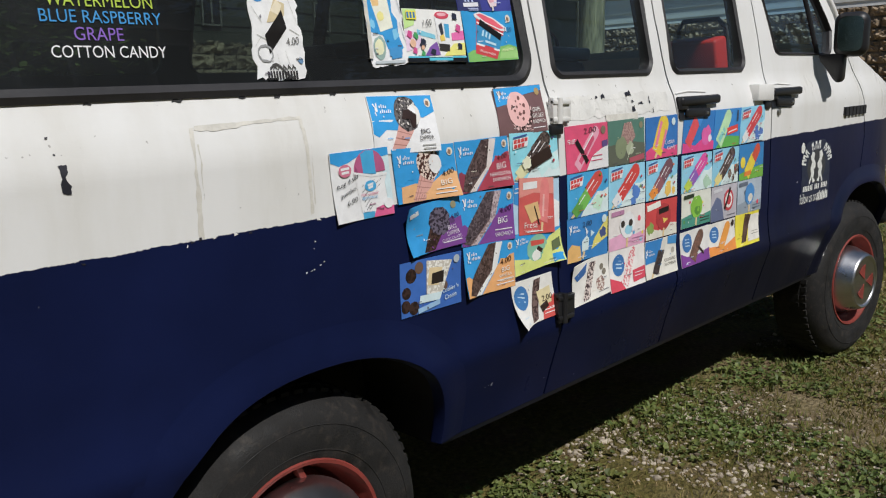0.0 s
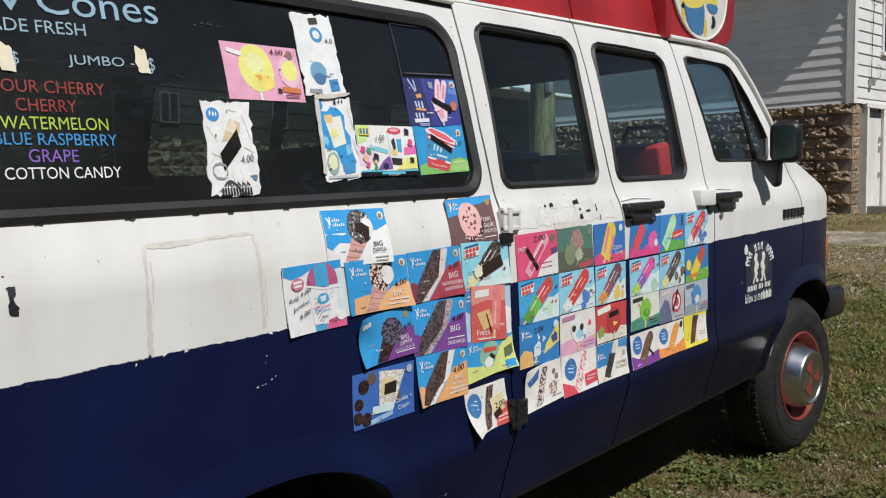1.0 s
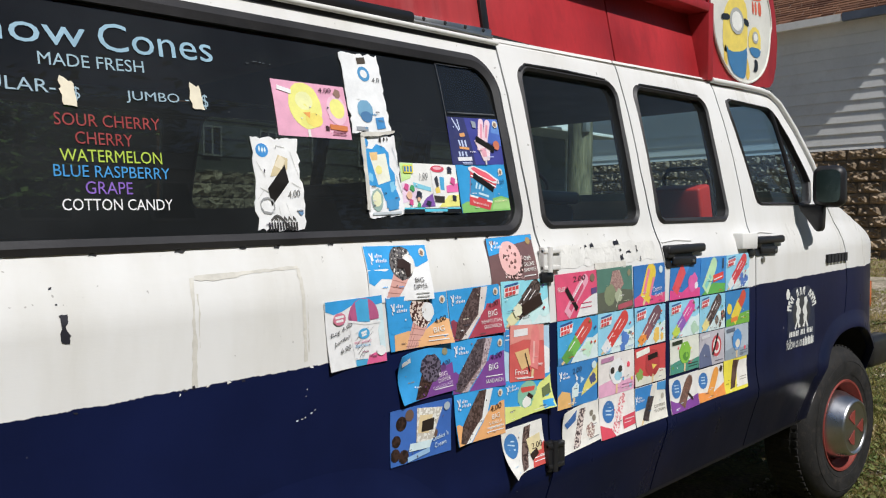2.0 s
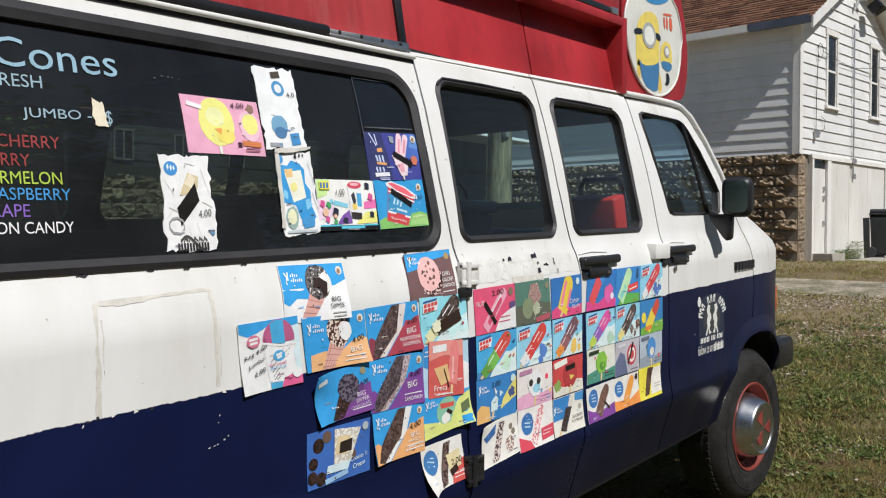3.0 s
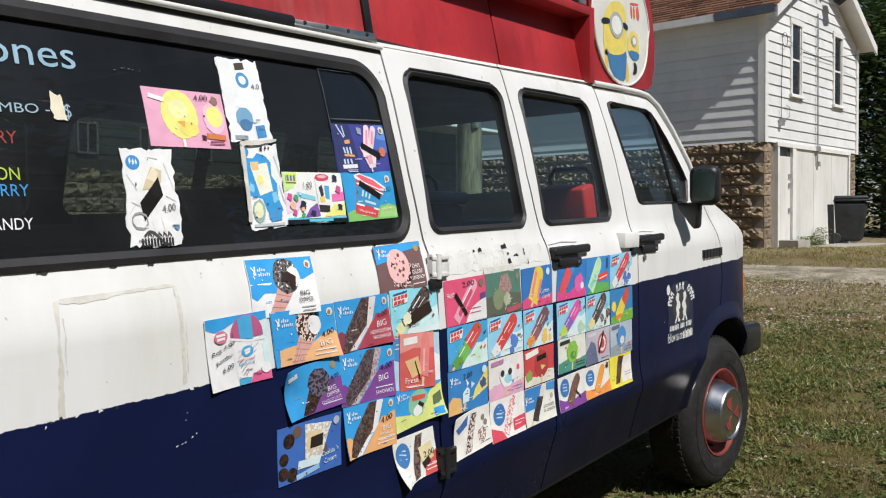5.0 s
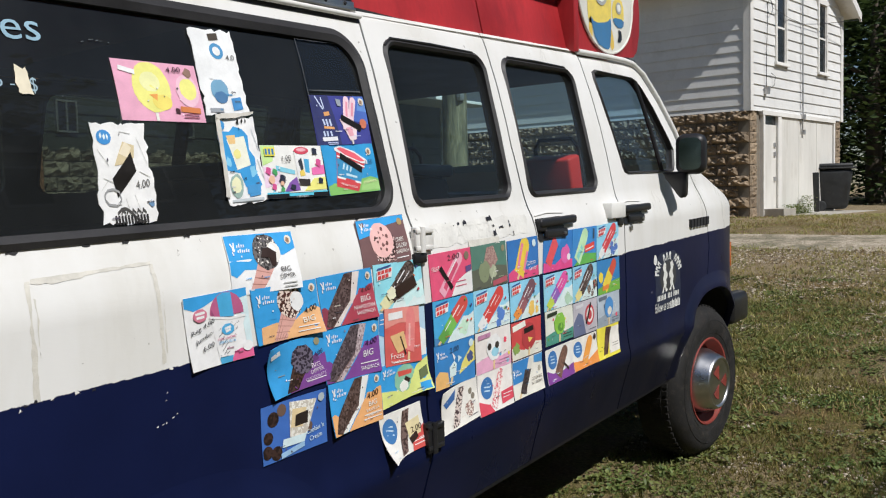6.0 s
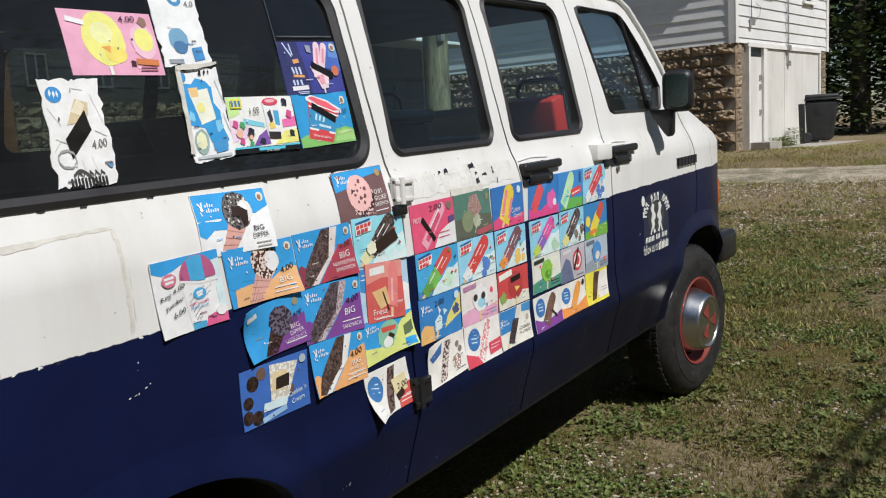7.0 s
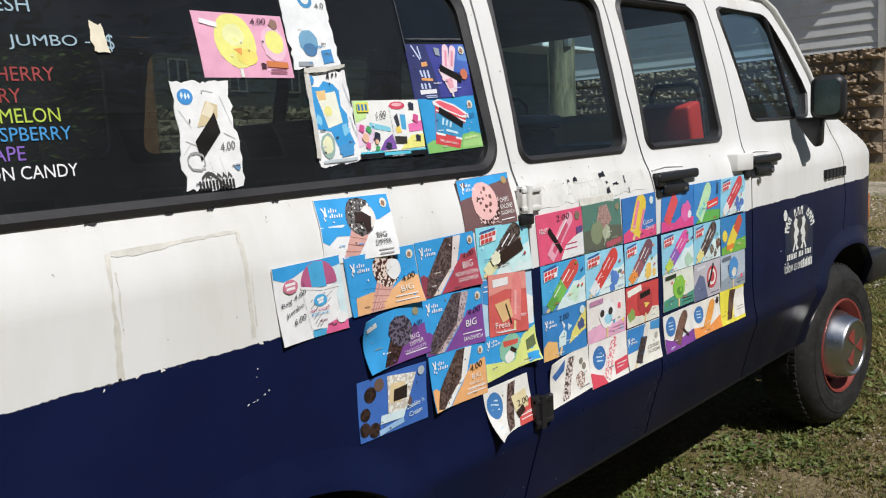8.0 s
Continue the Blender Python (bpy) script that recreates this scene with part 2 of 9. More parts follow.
def cdt(outer, holes, step):
    """Triangulates an outline with holes over a grid of inner points."""
    pts, edges = [], []
    cut = (max(step) if isinstance(step, tuple) else step) or 1e9
    for loop in [fine_loop(list(o), cut) for o in [outer] + holes]:
        first = len(pts)
        pts += [Vector((p[0], p[1])) for p in loop]
        edges += [(first + i, first + (i + 1) % len(loop)) for i in range(len(loop))]
    if step:
        sx, sy = step if isinstance(step, tuple) else (step, step)
        xs = [p[0] for p in outer]
        ys = [p[1] for p in outer]
        for i in range(1, int((max(xs) - min(xs)) / sx) + 1):
            for j in range(1, int((max(ys) - min(ys)) / sy) + 1):
                pts.append(Vector((min(xs) + i * sx - 0.31 * sx, min(ys) + j * sy - 0.37 * sy)))
    r = delaunay_2d_cdt(pts, edges, [], 1, 1e-5)
    vs, keep = r[0], []
    for f in r[2]:
        c = [sum(vs[i][k] for i in f) / len(f) for k in (0, 1)]
        if inside(c, list(outer)) and not any(inside(c, list(h)) for h in holes):
            keep.append(f)
    return vs, keep


def sheet(outer, holes, place, step=0.06, depth=None):
    """A curved panel: the outline laid on place(u, v), its rims turned in by depth (a vector)."""
    vs, fs = cdt(outer, holes, step)
    bm = bmesh.new()
    made = [bm.verts.new(place(v[0], v[1])) for v in vs]
    for f in fs:
        try:
            bm.faces.new([made[i] for i in f])
        except ValueError:
            pass
    loose = [v for v in bm.verts if not v.link_faces]
    bmesh.ops.delete(bm, geom=loose, context="VERTS")
    if depth is not None:
        rim = [e for e in bm.edges if len(e.link_faces) == 1]
        r = bmesh.ops.extrude_edge_only(bm, edges=rim)
        bmesh.ops.translate(bm, verts=[g for g in r["geom"] if isinstance(g, bmesh.types.BMVert)], vec=depth)
    return bm


def rounded(x0, x1, z0, z1, r, lean=0.0, n=6, top_r=None):
    """A rounded rectangle; lean shifts it sideways with height."""
    out = []
    tr = top_r or r
    for cx, cz, rr, a0 in ((x1 - r, z0 + r, r, -90), (x1 - tr, z1 - tr, tr, 0), (x0 + tr, z1 - tr, tr, 90), (x0 + r, z0 + r, r, 180)):
        for k in range(n + 1):
            a = radians(a0 + 90 * k / n)
            px, pz = cx + rr * math.cos(a), cz + rr * math.sin(a)
            out.append((px + lean * (pz - z0), pz))
    return out


def ring_part(name, outer, inner, place, depth, material, parent, label=""):
    """A frame between two outlines with the same number of points."""
    bm = bmesh.new()
    a = [bm.verts.new(place(*p)) for p in outer]
    b = [bm.verts.new(place(*p)) for p in inner]
    mid = [bm.verts.new((Vector(place(*p)) * 0.5 + Vector(place(*q)) * 0.5) + Vector((0, -0.008, 0))) for p, q in zip(outer, inner)]
    back = [bm.verts.new(Vector(place(*p)) + Vector(depth)) for p in inner]
    out = [bm.verts.new(Vector(place(*p)) + Vector(depth)) for p in outer]
    k = len(a)
    for i in range(k):
        j = (i + 1) % k
        for q, w in ((out, a), (a, mid), (mid, b), (b, back)):
            bm.faces.new((q[i], q[j], w[j], w[i]))
    return part(name, bm, material, parent, label)

# ---------------------------------------------------------------- van: body surface
RAKE = 0.027
PROFILE_Z = (0.36, 0.40, 0.5, 0.60, 0.625, 0.645, 0.70, 0.76, 1.19, 1.24, 1.30, 1.45, 1.57, 1.70, 1.85, 1.90, 2.0)
PROFILE_Y = (0.072, 0.055, 0.026, -0.006, -0.0155, -0.017, -0.006, 0.0, 0.0, 0.012, 0.036, 0.06, 0.085, 0.118, 0.165, 0.19, 0.3)
WIDTH = 2.02


def S(x, z, off=0.0):
    """The van's near side: along it, up it (body heights), and outwards."""
    y = float(np.interp(z, PROFILE_Z, PROFILE_Y))
    if x > 3.42:
        y += 0.5 * (x - 3.42) ** 2
    return Vector((x, y - off, z + RAKE * (x - 0.9)))


def F(x, z, off=0.0):
    """The van's far side."""
    v = S(x, z, off)
    return Vector((v.x, WIDTH - v.y, v.z))


def side_at(off, far=False):
    return (lambda x, z: F(x, z, off)) if far else (lambda x, z: S(x, z, off))


def roof_z(x):
    return 1.85 + 0.018 * (x - 0.8)


def arch(cx, half, top, z0, n=14, power=2.4):
    """An arch's outline from its front foot over the top to its rear foot."""
    out = []
    for k in range(n + 1):
        a = math.pi * k / n
        c, s = math.cos(a), math.sin(a)
        out.append((cx + half * math.copysign(abs(c) ** (2 / power), c), z0 + (top - z0) * abs(s) ** (2 / power)))
    return out


GAP = 0.004
SILL = 0.405
BIG_WIN = rounded(-1.06, 0.810, 1.304, 1.803, 0.080, lean=-0.05, n=10, top_r=0.10)
BIG_GLASS = rounded(-1.02, 0.776, 1.330, 1.766, 0.060, lean=-0.06, n=10, top_r=0.07)
W1 = rounded(0.888, 1.412, 1.317, 1.803, 0.045, lean=0.0, top_r=0.055)
W1G = rounded(0.905, 1.395, 1.336, 1.785, 0.035, lean=0.0, top_r=0.045)
W2 = rounded(1.522, 2.054, 1.318, 1.806, 0.045, lean=-0.01, top_r=0.055)
W2G = rounded(1.539, 2.037, 1.337, 1.788, 0.035, lean=-0.01, top_r=0.045)
CABWIN = [(2.359, 1.381), (2.84, 1.379), (2.882, 1.384), (2.900, 1.41), (2.923, 1.48), (2.89, 1.535), (2.788, 1.68), (2.715, 1.772), (2.68, 1.803), (2.64, 1.815),
          (2.28, 1.821), (2.240, 1.808), (2.236, 1.775), (2.243, 1.725), (2.265, 1.618), (2.318, 1.41), (2.33, 1.39)]
REAR_ARCH = arch(0.04, 0.395, 0.727, SILL, 20, 2.3)
FRONT_ARCH = arch(3.29, 0.42, 0.777, SILL, 20)
GAP_A = ((SILL, 0.874), (1.07, 0.870), (1.20, 0.862), (1.34, 0.846), (1.50, 0.827), (1.87, 0.820))
GAP_B = ((SILL, 1.514), (0.60, 1.507), (1.05, 1.506), (1.27, 1.500), (1.355, 1.480), (1.50, 1.460), (1.87, 1.454))
GAP_C = ((SILL, 2.236), (0.60, 2.222), (0.95, 2.220), (1.276, 2.206), (1.385, 2.192), (1.57, 2.180), (1.87, 2.160))


def door_edge(gap, off, top, n=24):
    """One side of a door gap, from the sill up."""
    zs = [SILL + (top - SILL) * k / n for k in range(n + 1)]
    return [(float(np.interp(z, [g[0] for g in gap], [g[1] for g in gap])) + off, z) for z in zs]


CABDOOR = ([(2.86, SILL)] + [(x - 0.004, z + 0.004) for x, z in arch(3.29, 0.43, 0.812, SILL)[::-1] if 2.84 < x < 3.20]
           + [(3.21, 0.86), (3.235, 1.0), (3.20, 1.17), (3.14, 1.30), (3.06, 1.405), (2.975, 1.56), (2.86, 1.72), (2.77, 1.825), (2.70, 1.868), (2.60, 1.876)] + door_edge(GAP_C, 0.004, 1.868)[::-1])
FENDER = ([(3.218, 0.86)] + [(x, z) for x, z in FRONT_ARCH[::-1] if x > 3.215] + [(3.86, SILL), (3.90, 0.7), (3.90, 1.09), (3.86, 1.105), (3.60, 1.225), (3.38, 1.32), (3.20, 1.385), (3.072, 1.405), (3.15, 1.30), (3.208, 1.17), (3.243, 1.0)])

van = empty("ice_cream_van", 1.3, 1.0, 0.0)
tagged(van, "long ice cream van, red roof box, white over navy hand paint", "van")


def vpart(name, bm, material, parent=None, label="", smooth=True):
    ob = part(name, bm, material, None, label, smooth)
    ob.parent = parent or van
    if parent is None:
        ob.matrix_parent_inverse = van.matrix_world.inverted()
    return ob


def adopt(ob, parent=None):
    ob.parent = parent or van
    if parent is None:
        ob.matrix_parent_inverse = van.matrix_world.inverted()
    return ob


IN = Vector((0, 0.028, 0))
OUT_FAR = Vector((0, -0.028, 0))


def span(x0, x1, z, n=24):
    return [(x0 + (x1 - x0) * k / n, z(x0 + (x1 - x0) * k / n)) for k in range(n + 1)]


# near side panels
quarter_outline = ([(-1.30, SILL)] + REAR_ARCH[::-1] + door_edge(GAP_A, -0.004, roof_z(0.83)) + [(-1.22, roof_z(-1.22)), (-1.30, 1.7)])
quarter = vpart("quarter_panel", sheet(quarter_outline, [BIG_WIN], side_at(0), (0.05, 0.022), IN), M_BODY, None, "white over navy rear side panel with peeling paint")
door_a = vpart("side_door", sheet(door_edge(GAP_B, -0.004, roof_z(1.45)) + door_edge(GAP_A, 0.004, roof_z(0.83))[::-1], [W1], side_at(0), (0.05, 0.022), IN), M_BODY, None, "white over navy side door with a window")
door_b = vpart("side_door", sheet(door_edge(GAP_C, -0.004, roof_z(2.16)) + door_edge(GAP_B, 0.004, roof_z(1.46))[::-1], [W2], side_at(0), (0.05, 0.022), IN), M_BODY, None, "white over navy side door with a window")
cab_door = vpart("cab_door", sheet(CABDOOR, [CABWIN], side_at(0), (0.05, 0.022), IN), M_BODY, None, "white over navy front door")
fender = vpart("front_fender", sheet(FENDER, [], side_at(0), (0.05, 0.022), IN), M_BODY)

# far side: one long panel with its windows
FAR_REAR = rounded(-1.06, 0.705, 1.40, 1.80, 0.06, -0.12)
FAR_MID = rounded(0.835, 2.02, 1.40, 1.80, 0.05, 0.02)
far_outline = [(-1.30, SILL)] + REAR_ARCH[::-1] + [(2.86, SILL)] + [p for p in FRONT_ARCH[::-1] if p[0] > 2.86] + [(3.86, SILL), (3.90, 0.7), (3.90, 1.09), (3.60, 1.225), (3.20, 1.385), (3.06, 1.41), (2.975, 1.56), (2.86, 1.72), (2.77, 1.825), (2.70, 1.868), (0.8, 1.85), (-1.22, 1.815)]
far_panel = vpart("far_side_panel", sheet(far_outline, [FAR_REAR, FAR_MID, CABWIN], side_at(0, True), 0.08, OUT_FAR), M_BODY)

# dark seals behind the door gaps
for gap in (GAP_A, GAP_B, GAP_C):
    bm = sheet(door_edge(gap, 0.012, 1.84) + door_edge(gap, -0.012, 1.84)[::-1], [], side_at(-0.008), 0.05, Vector((0, 0.01, 0)))
    vpart("door_seal", bm, M_RUBBER)
bm = sheet([(3.20, 0.83), (3.25, 0.83), (3.255, 1.0), (3.22, 1.17), (3.165, 1.29), (3.08, 1.40), (3.05, 1.39), (3.13, 1.29), (3.19, 1.17), (3.225, 1.0)], [], side_at(-0.008), 0.05, Vector((0, 0.01, 0)))
vpart("door_seal", bm, M_RUBBER)

# rubber frames and panes
def pane(name, outline, off, material, parent, label="", far=False):
    bm = sheet(outline, [], side_at(off, far), 0.12)
    ob = vpart(name, bm, material, parent, label)
    ob.visible_shadow = False
    return ob


adopt(ring_part("window_rubber", BIG_WIN, BIG_GLASS, side_at(0.003), (0, 0.03, 0), M_RUBBER, None, "wide black rubber window seal"), quarter)
pane("window_glass", BIG_GLASS, -0.008, M_GLASSDARK, quarter, "dark tinted window glass")
adopt(ring_part("window_rubber", W1, W1G, side_at(0.002), (0, 0.035, 0), M_RUBBER, None), door_a)
pane("window_glass", W1G, -0.014, M_GLASS, door_a)
adopt(ring_part("window_rubber", W2, W2G, side_at(0.002), (0, 0.035, 0), M_RUBBER, None), door_b)
pane("window_glass", W2G, -0.014, M_GLASS, door_b)
cab_c = (sum(p[0] for p in CABWIN) / len(CABWIN), sum(p[1] for p in CABWIN) / len(CABWIN))
CABG = [(p[0] + (cab_c[0] - p[0]) * 0.04, p[1] + (cab_c[1] - p[1]) * 0.05) for p in CABWIN]
adopt(ring_part("window_rubber", CABWIN, CABG, side_at(0.001), (0, 0.03, 0), M_RUBBER, None), cab_door)
pane("window_glass", CABG, -0.014, M_GLASSDOOR, cab_door)
for o in (FAR_REAR, FAR_MID, CABG):
    pane("far_window_glass", o, -0.012, M_GLASS, None, "", True)
# slanted vent bar of the cab window
bm = bmesh.new()
tube(bm, [S(2.672, 1.795, 0.002), S(2.697, 1.584, 0.002), S(2.739, 1.385, 0.002)], 0.010, 8)
vpart("vent_bar", bm, M_BLACK, cab_door)
# far window posts seen through the van
for xx in (1.48, 2.14):
    bm = bmesh.new()
    tube(bm, [F(xx, 1.33, -0.03), F(xx + 0.02, 1.8, -0.03)], 0.03, 8)
    vpart("far_window_post", bm, M_TRIMDARK)
# rain lips over the door windows
for x0, x1, z, d in ((0.90, 1.35, 1.808, door_a), (1.54, 1.99, 1.812, door_b)):
    bm = bmesh.new()
    tube(bm, [S(x0, z - 0.03, 0.004), S(x0 + 0.03, z - 0.006, 0.006), S((x0 + x1) / 2, z - 0.003, 0.006), S(x1, z - 0.007, 0.005)], 0.0042, 8)
    vpart("rain_lip", bm, M_BLACK, d)

# drip rail
def rail(x0, x1, name="drip_rail", r=0.0075):
    bm = bmesh.new()
    n = 30
    tube(bm, [S(x0 + (x1 - x0) * k / n, 1.8495, 0.012) for k in range(n + 1)], r, 10)
    vpart(name, bm, M_WHITE, None, "white roof gutter rail")
    # dark strip standing in for the shaded groove below the rail
    bm = sheet([(x0, 1.829), (x1 + 0.004, 1.8325), (x1 + 0.004, 1.848), (x0, 1.848)], [], side_at(0.0022), 0.08, Vector((0, 0.01, 0)))
    vpart("gutter_channel", bm, M_RUBBER, None, "dark grey seal strip with the rail's shade in its colour")


rail(-1.25, 0.815)
bm = bmesh.new()
tube(bm, [S(2.15, 1.885, 0.014), S(2.40, 1.889, 0.014), S(2.60, 1.889, 0.014), S(2.70, 1.882, 0.012), S(2.785, 1.84, 0.008), S(2.88, 1.73, 0.006), S(2.99, 1.575, 0.004), S(3.08, 1.42, 0.0)], 0.012, 10)
vpart("drip_rail", bm, M_WHITE, None, "white roof gutter rail")
bm = bmesh.new()
tube(bm, [S(2.19, 1.915, 0.0), S(2.45, 1.92, 0.0), S(2.62, 1.92, 0.0), S(2.78, 1.895, -0.01)], 0.012, 8)
vpart("roof_seal", bm, M_BLACK)
# upper strip between the doors and the roof box
for x0, x1 in ((0.824, 1.450), (1.458, 2.156)):
    bm = sheet([(x0, roof_z(x0) + 0.001), (x1, roof_z(x1) + 0.001), (x1, roof_z(x1) + 0.02), (x0, roof_z(x0) + 0.02)], [], side_at(-0.003), 0.1, IN)
    vpart("roof_edge", bm, M_WHITE)

# sill, underbody, inner liners
bm = bmesh.new()
for a, b in ((-1.28, -0.36), (0.46, 2.85)):
    n = 12
    r0 = [bm.verts.new(S(a + (b - a) * k / n, SILL + 0.004, -0.002)) for k in range(n + 1)]
    r1 = [bm.verts.new(S(a + (b - a) * k / n, 0.388, -0.002)) for k in range(n + 1)]
    r2 = [bm.verts.new(S(a + (b - a) * k / n, 0.380, -0.02)) for k in range(n + 1)]
    r3 = [bm.verts.new(S(a + (b - a) * k / n, 0.380, -0.12)) for k in range(n + 1)]
    for q, w in ((r0, r1), (r1, r2), (r2, r3)):
        for k in range(n):
            bm.faces.new((q[k], q[k + 1], w[k + 1], w[k]))
vpart("rocker_sill", bm, M_NAVY, None, "dusty dark lower sill")
bm = bmesh.new()
box(bm, -1.25, 3.8, 0.36, 1.72, 0.34, 0.48, 0.02)
box(bm, -0.45, 0.5, 0.42, 1.68, 0.45, 0.80, 0.03)
box(bm, 2.80, 3.72, 0.42, 1.68, 0.45, 0.86, 0.03)
vpart("underbody", bm, M_UNDER)
bm = bmesh.new()
box(bm, -1.24, 3.0, 0.36, 1.66, 0.482, 0.50)
vpart("floor_pan", bm, M_UNDER)
for c, half, top in ((0.04, 0.41, 0.745), (3.29, 0.435, 0.792)):
    a = arch(c, half, top, SILL - 0.02, 14)
    bm = bmesh.new()
    r0 = [bm.verts.new(S(x, z, -0.01)) for x, z in a]
    r1 = [bm.verts.new(S(x, z, -0.32)) for x, z in a]
    for k in range(len(a) - 1):
        bm.faces.new((r0[k], r0[k + 1], r1[k + 1], r1[k]))
    bm.faces.new(r1)
    vpart("wheel_well", bm, M_UNDER)

# flared lips round the arches
for c, half, top, name in ((0.04, 0.395, 0.727, "rear_arch_lip"), (3.29, 0.42, 0.777, "front_arch_lip")):
    rows = []
    for grow, off in ((0.085, 0.0004), (0.066, 0.0025), (0.048, 0.006), (0.028, 0.010), (0.010, 0.012), (0.002, 0.0115), (0.0, 0.009), (-0.005, -0.02)):
        rows.append([S(x, z, off) for x, z in arch(c, half + grow, top + grow, SILL, 32, 2.3 if c < 1 else 2.4)])
    bm = bmesh.new()
    made = [[bm.verts.new(v) for v in r] for r in rows]
    for q, w in zip(made, made[1:]):
        for k in range(len(q) - 1):
            bm.faces.new((q[k], q[k + 1], w[k + 1], w[k]))
    vpart(name, bm, M_BODY, None, "navy flared wheel arch lip")

# inner skin of the near side below the windows, roof lining, front and back
bm = bmesh.new()
box(bm, -1.2, 2.15, 0.05, 0.065, 0.78, 1.27)
box(bm, -1.2, 2.7, 1.955, 1.97, 0.78, 1.27)
vpart("inner_lining", bm, M_TRIMDARK, None, "dark inner lining")
bm = bmesh.new()
rows = []
for j in range(13):
    v = j / 12
    y = 0.17 + v * (WIDTH - 0.34)
    h = 0.10 * (1 - (2 * v - 1) ** 4)
    rows.append([bm.verts.new((x, y, roof_z(x) + RAKE * (x - 0.9) + 0.008 + h)) for x in (-1.22, 0.0, 1.0, 2.0, 2.55, 2.72)])
for q, w in zip(rows, rows[1:]):
    for k in range(5):
        bm.faces.new((q[k], q[k + 1], w[k + 1], w[k]))
vpart("roof", bm, M_WHITE, None, "white curved van roof")
bm = bmesh.new()
box(bm, -1.2, 2.62, 0.2, WIDTH - 0.2, 1.872, 1.885)
vpart("headliner", bm, M_TRIMDARK)
# rear wall with two doors
bm = bmesh.new()
box(bm, -1.31, -1.27, 0.03, 1.0, 0.42, 1.24, 0.012)
box(bm, -1.31, -1.27, 1.01, 1.99, 0.42, 1.24, 0.012)
box(bm, -1.29, -1.25, 0.16, 1.86, 1.24, 1.80, 0.012)
vpart("rear_doors", bm, M_BODY)
bm = bmesh.new()
box(bm, -1.33, -1.285, 0.22, 1.80, 1.29, 1.74, 0.01)
vpart("rear_window", bm, M_BLACK)
bm = bmesh.new()
box(bm, -1.45, -1.33, 0.02, 2.0, 0.42, 0.56, 0.03)
vpart("rear_bumper", bm, M_CHROME)
# hood, windscreen, grille, bumper
bm = bmesh.new()
rows = []
for j in range(15):
    v = j / 14
    row = []
    for x, z in ((3.072, 1.405), (3.20, 1.385), (3.38, 1.32), (3.60, 1.225), (3.86, 1.105), (3.93, 1.05)):
        a = S(min(x, 3.90), z, 0.0)
        y = a.y + v * (WIDTH - 2 * a.y)
        row.append(bm.verts.new((x + 0.06 * (1 - (2 * v - 1) ** 4), y, a.z + 0.06 * (1 - (2 * v - 1) ** 4))))
    rows.append(row)
for q, w in zip(rows, rows[1:]):
    for k in range(5):
        bm.faces.new((q[k], q[k + 1], w[k + 1], w[k]))
vpart("hood", bm, M_WHITE, None, "white sloping short hood")
bm = bmesh.new()
q = [S(3.05, 1.42, -0.01), S(2.97, 1.57, -0.01), S(2.86, 1.72, -0.01), S(2.74, 1.865, -0.01)]
for a, b in zip(q, q[1:]):
    vs = [bm.verts.new(p) for p in (a, b, Vector((b.x, WIDTH - b.y, b.z)), Vector((a.x, WIDTH - a.y, a.z)))]
    bm.faces.new(vs)
ws = vpart("windscreen", bm, M_GLASSDOOR)
ws.visible_shadow = False
bm = bmesh.new()
box(bm, 3.86, 3.93, 0.16, WIDTH - 0.16, 0.72, 1.10, 0.02)
vpart("front_panel", bm, M_NAVY)
bm = bmesh.new()
box(bm, 3.925, 3.945, 0.45, WIDTH - 0.45, 0.80, 1.04, 0.006)
for k in range(6):
    box(bm, 3.94, 3.955, 0.46, WIDTH - 0.46, 0.815 + k * 0.038, 0.828 + k * 0.038)
vpart("grille", bm, M_BLACK)
for y in (0.33, WIDTH - 0.33):
    bm = bmesh.new()
    box(bm, 3.925, 3.96, y - 0.09, y + 0.09, 0.86, 1.0, 0.01)
    vpart("headlight", bm, M_CHROME)
# front bumper with its black end cap reaching round the corner
bm = bmesh.new()
box(bm, 3.90, 4.02, 0.06, WIDTH - 0.06, 0.58, 0.74, 0.03)
bumper = vpart("front_bumper", bm, M_CHROME)
bm = bmesh.new()
box(bm, 3.70, 4.0, 0.02, 0.12, 0.585, 0.755, 0.035, segments=3)
vpart("bumper_end", bm, M_BLACK, bumper, "black rubber bumper end")
bm = bmesh.new()
box(bm, 3.80, 3.885, 0.085, 0.13, 0.90, 1.045, 0.008)
vpart("side_marker", bm, M_LAMP, None, "amber corner marker lens")

# dashboard, steering wheel
bm = bmesh.new()
box(bm, 2.82, 3.15, 0.10, 1.92, 1.05, 1.37, 0.05)
vpart("dashboard", bm, M_BLACK)
bm = bmesh.new()
tube(bm, [Vector((2.70 + 0.07 * math.cos(a), 1.45 + 0.19 * math.sin(a), 1.33 + 0.17 * math.cos(a))) for a in (2 * math.pi * k / 28 for k in range(29))], 0.014, 8, False)
tube(bm, [(2.70, 1.45, 1.33), (2.92, 1.45, 1.2)], 0.03, 8)
vpart("steering_wheel", bm, M_BLACK)


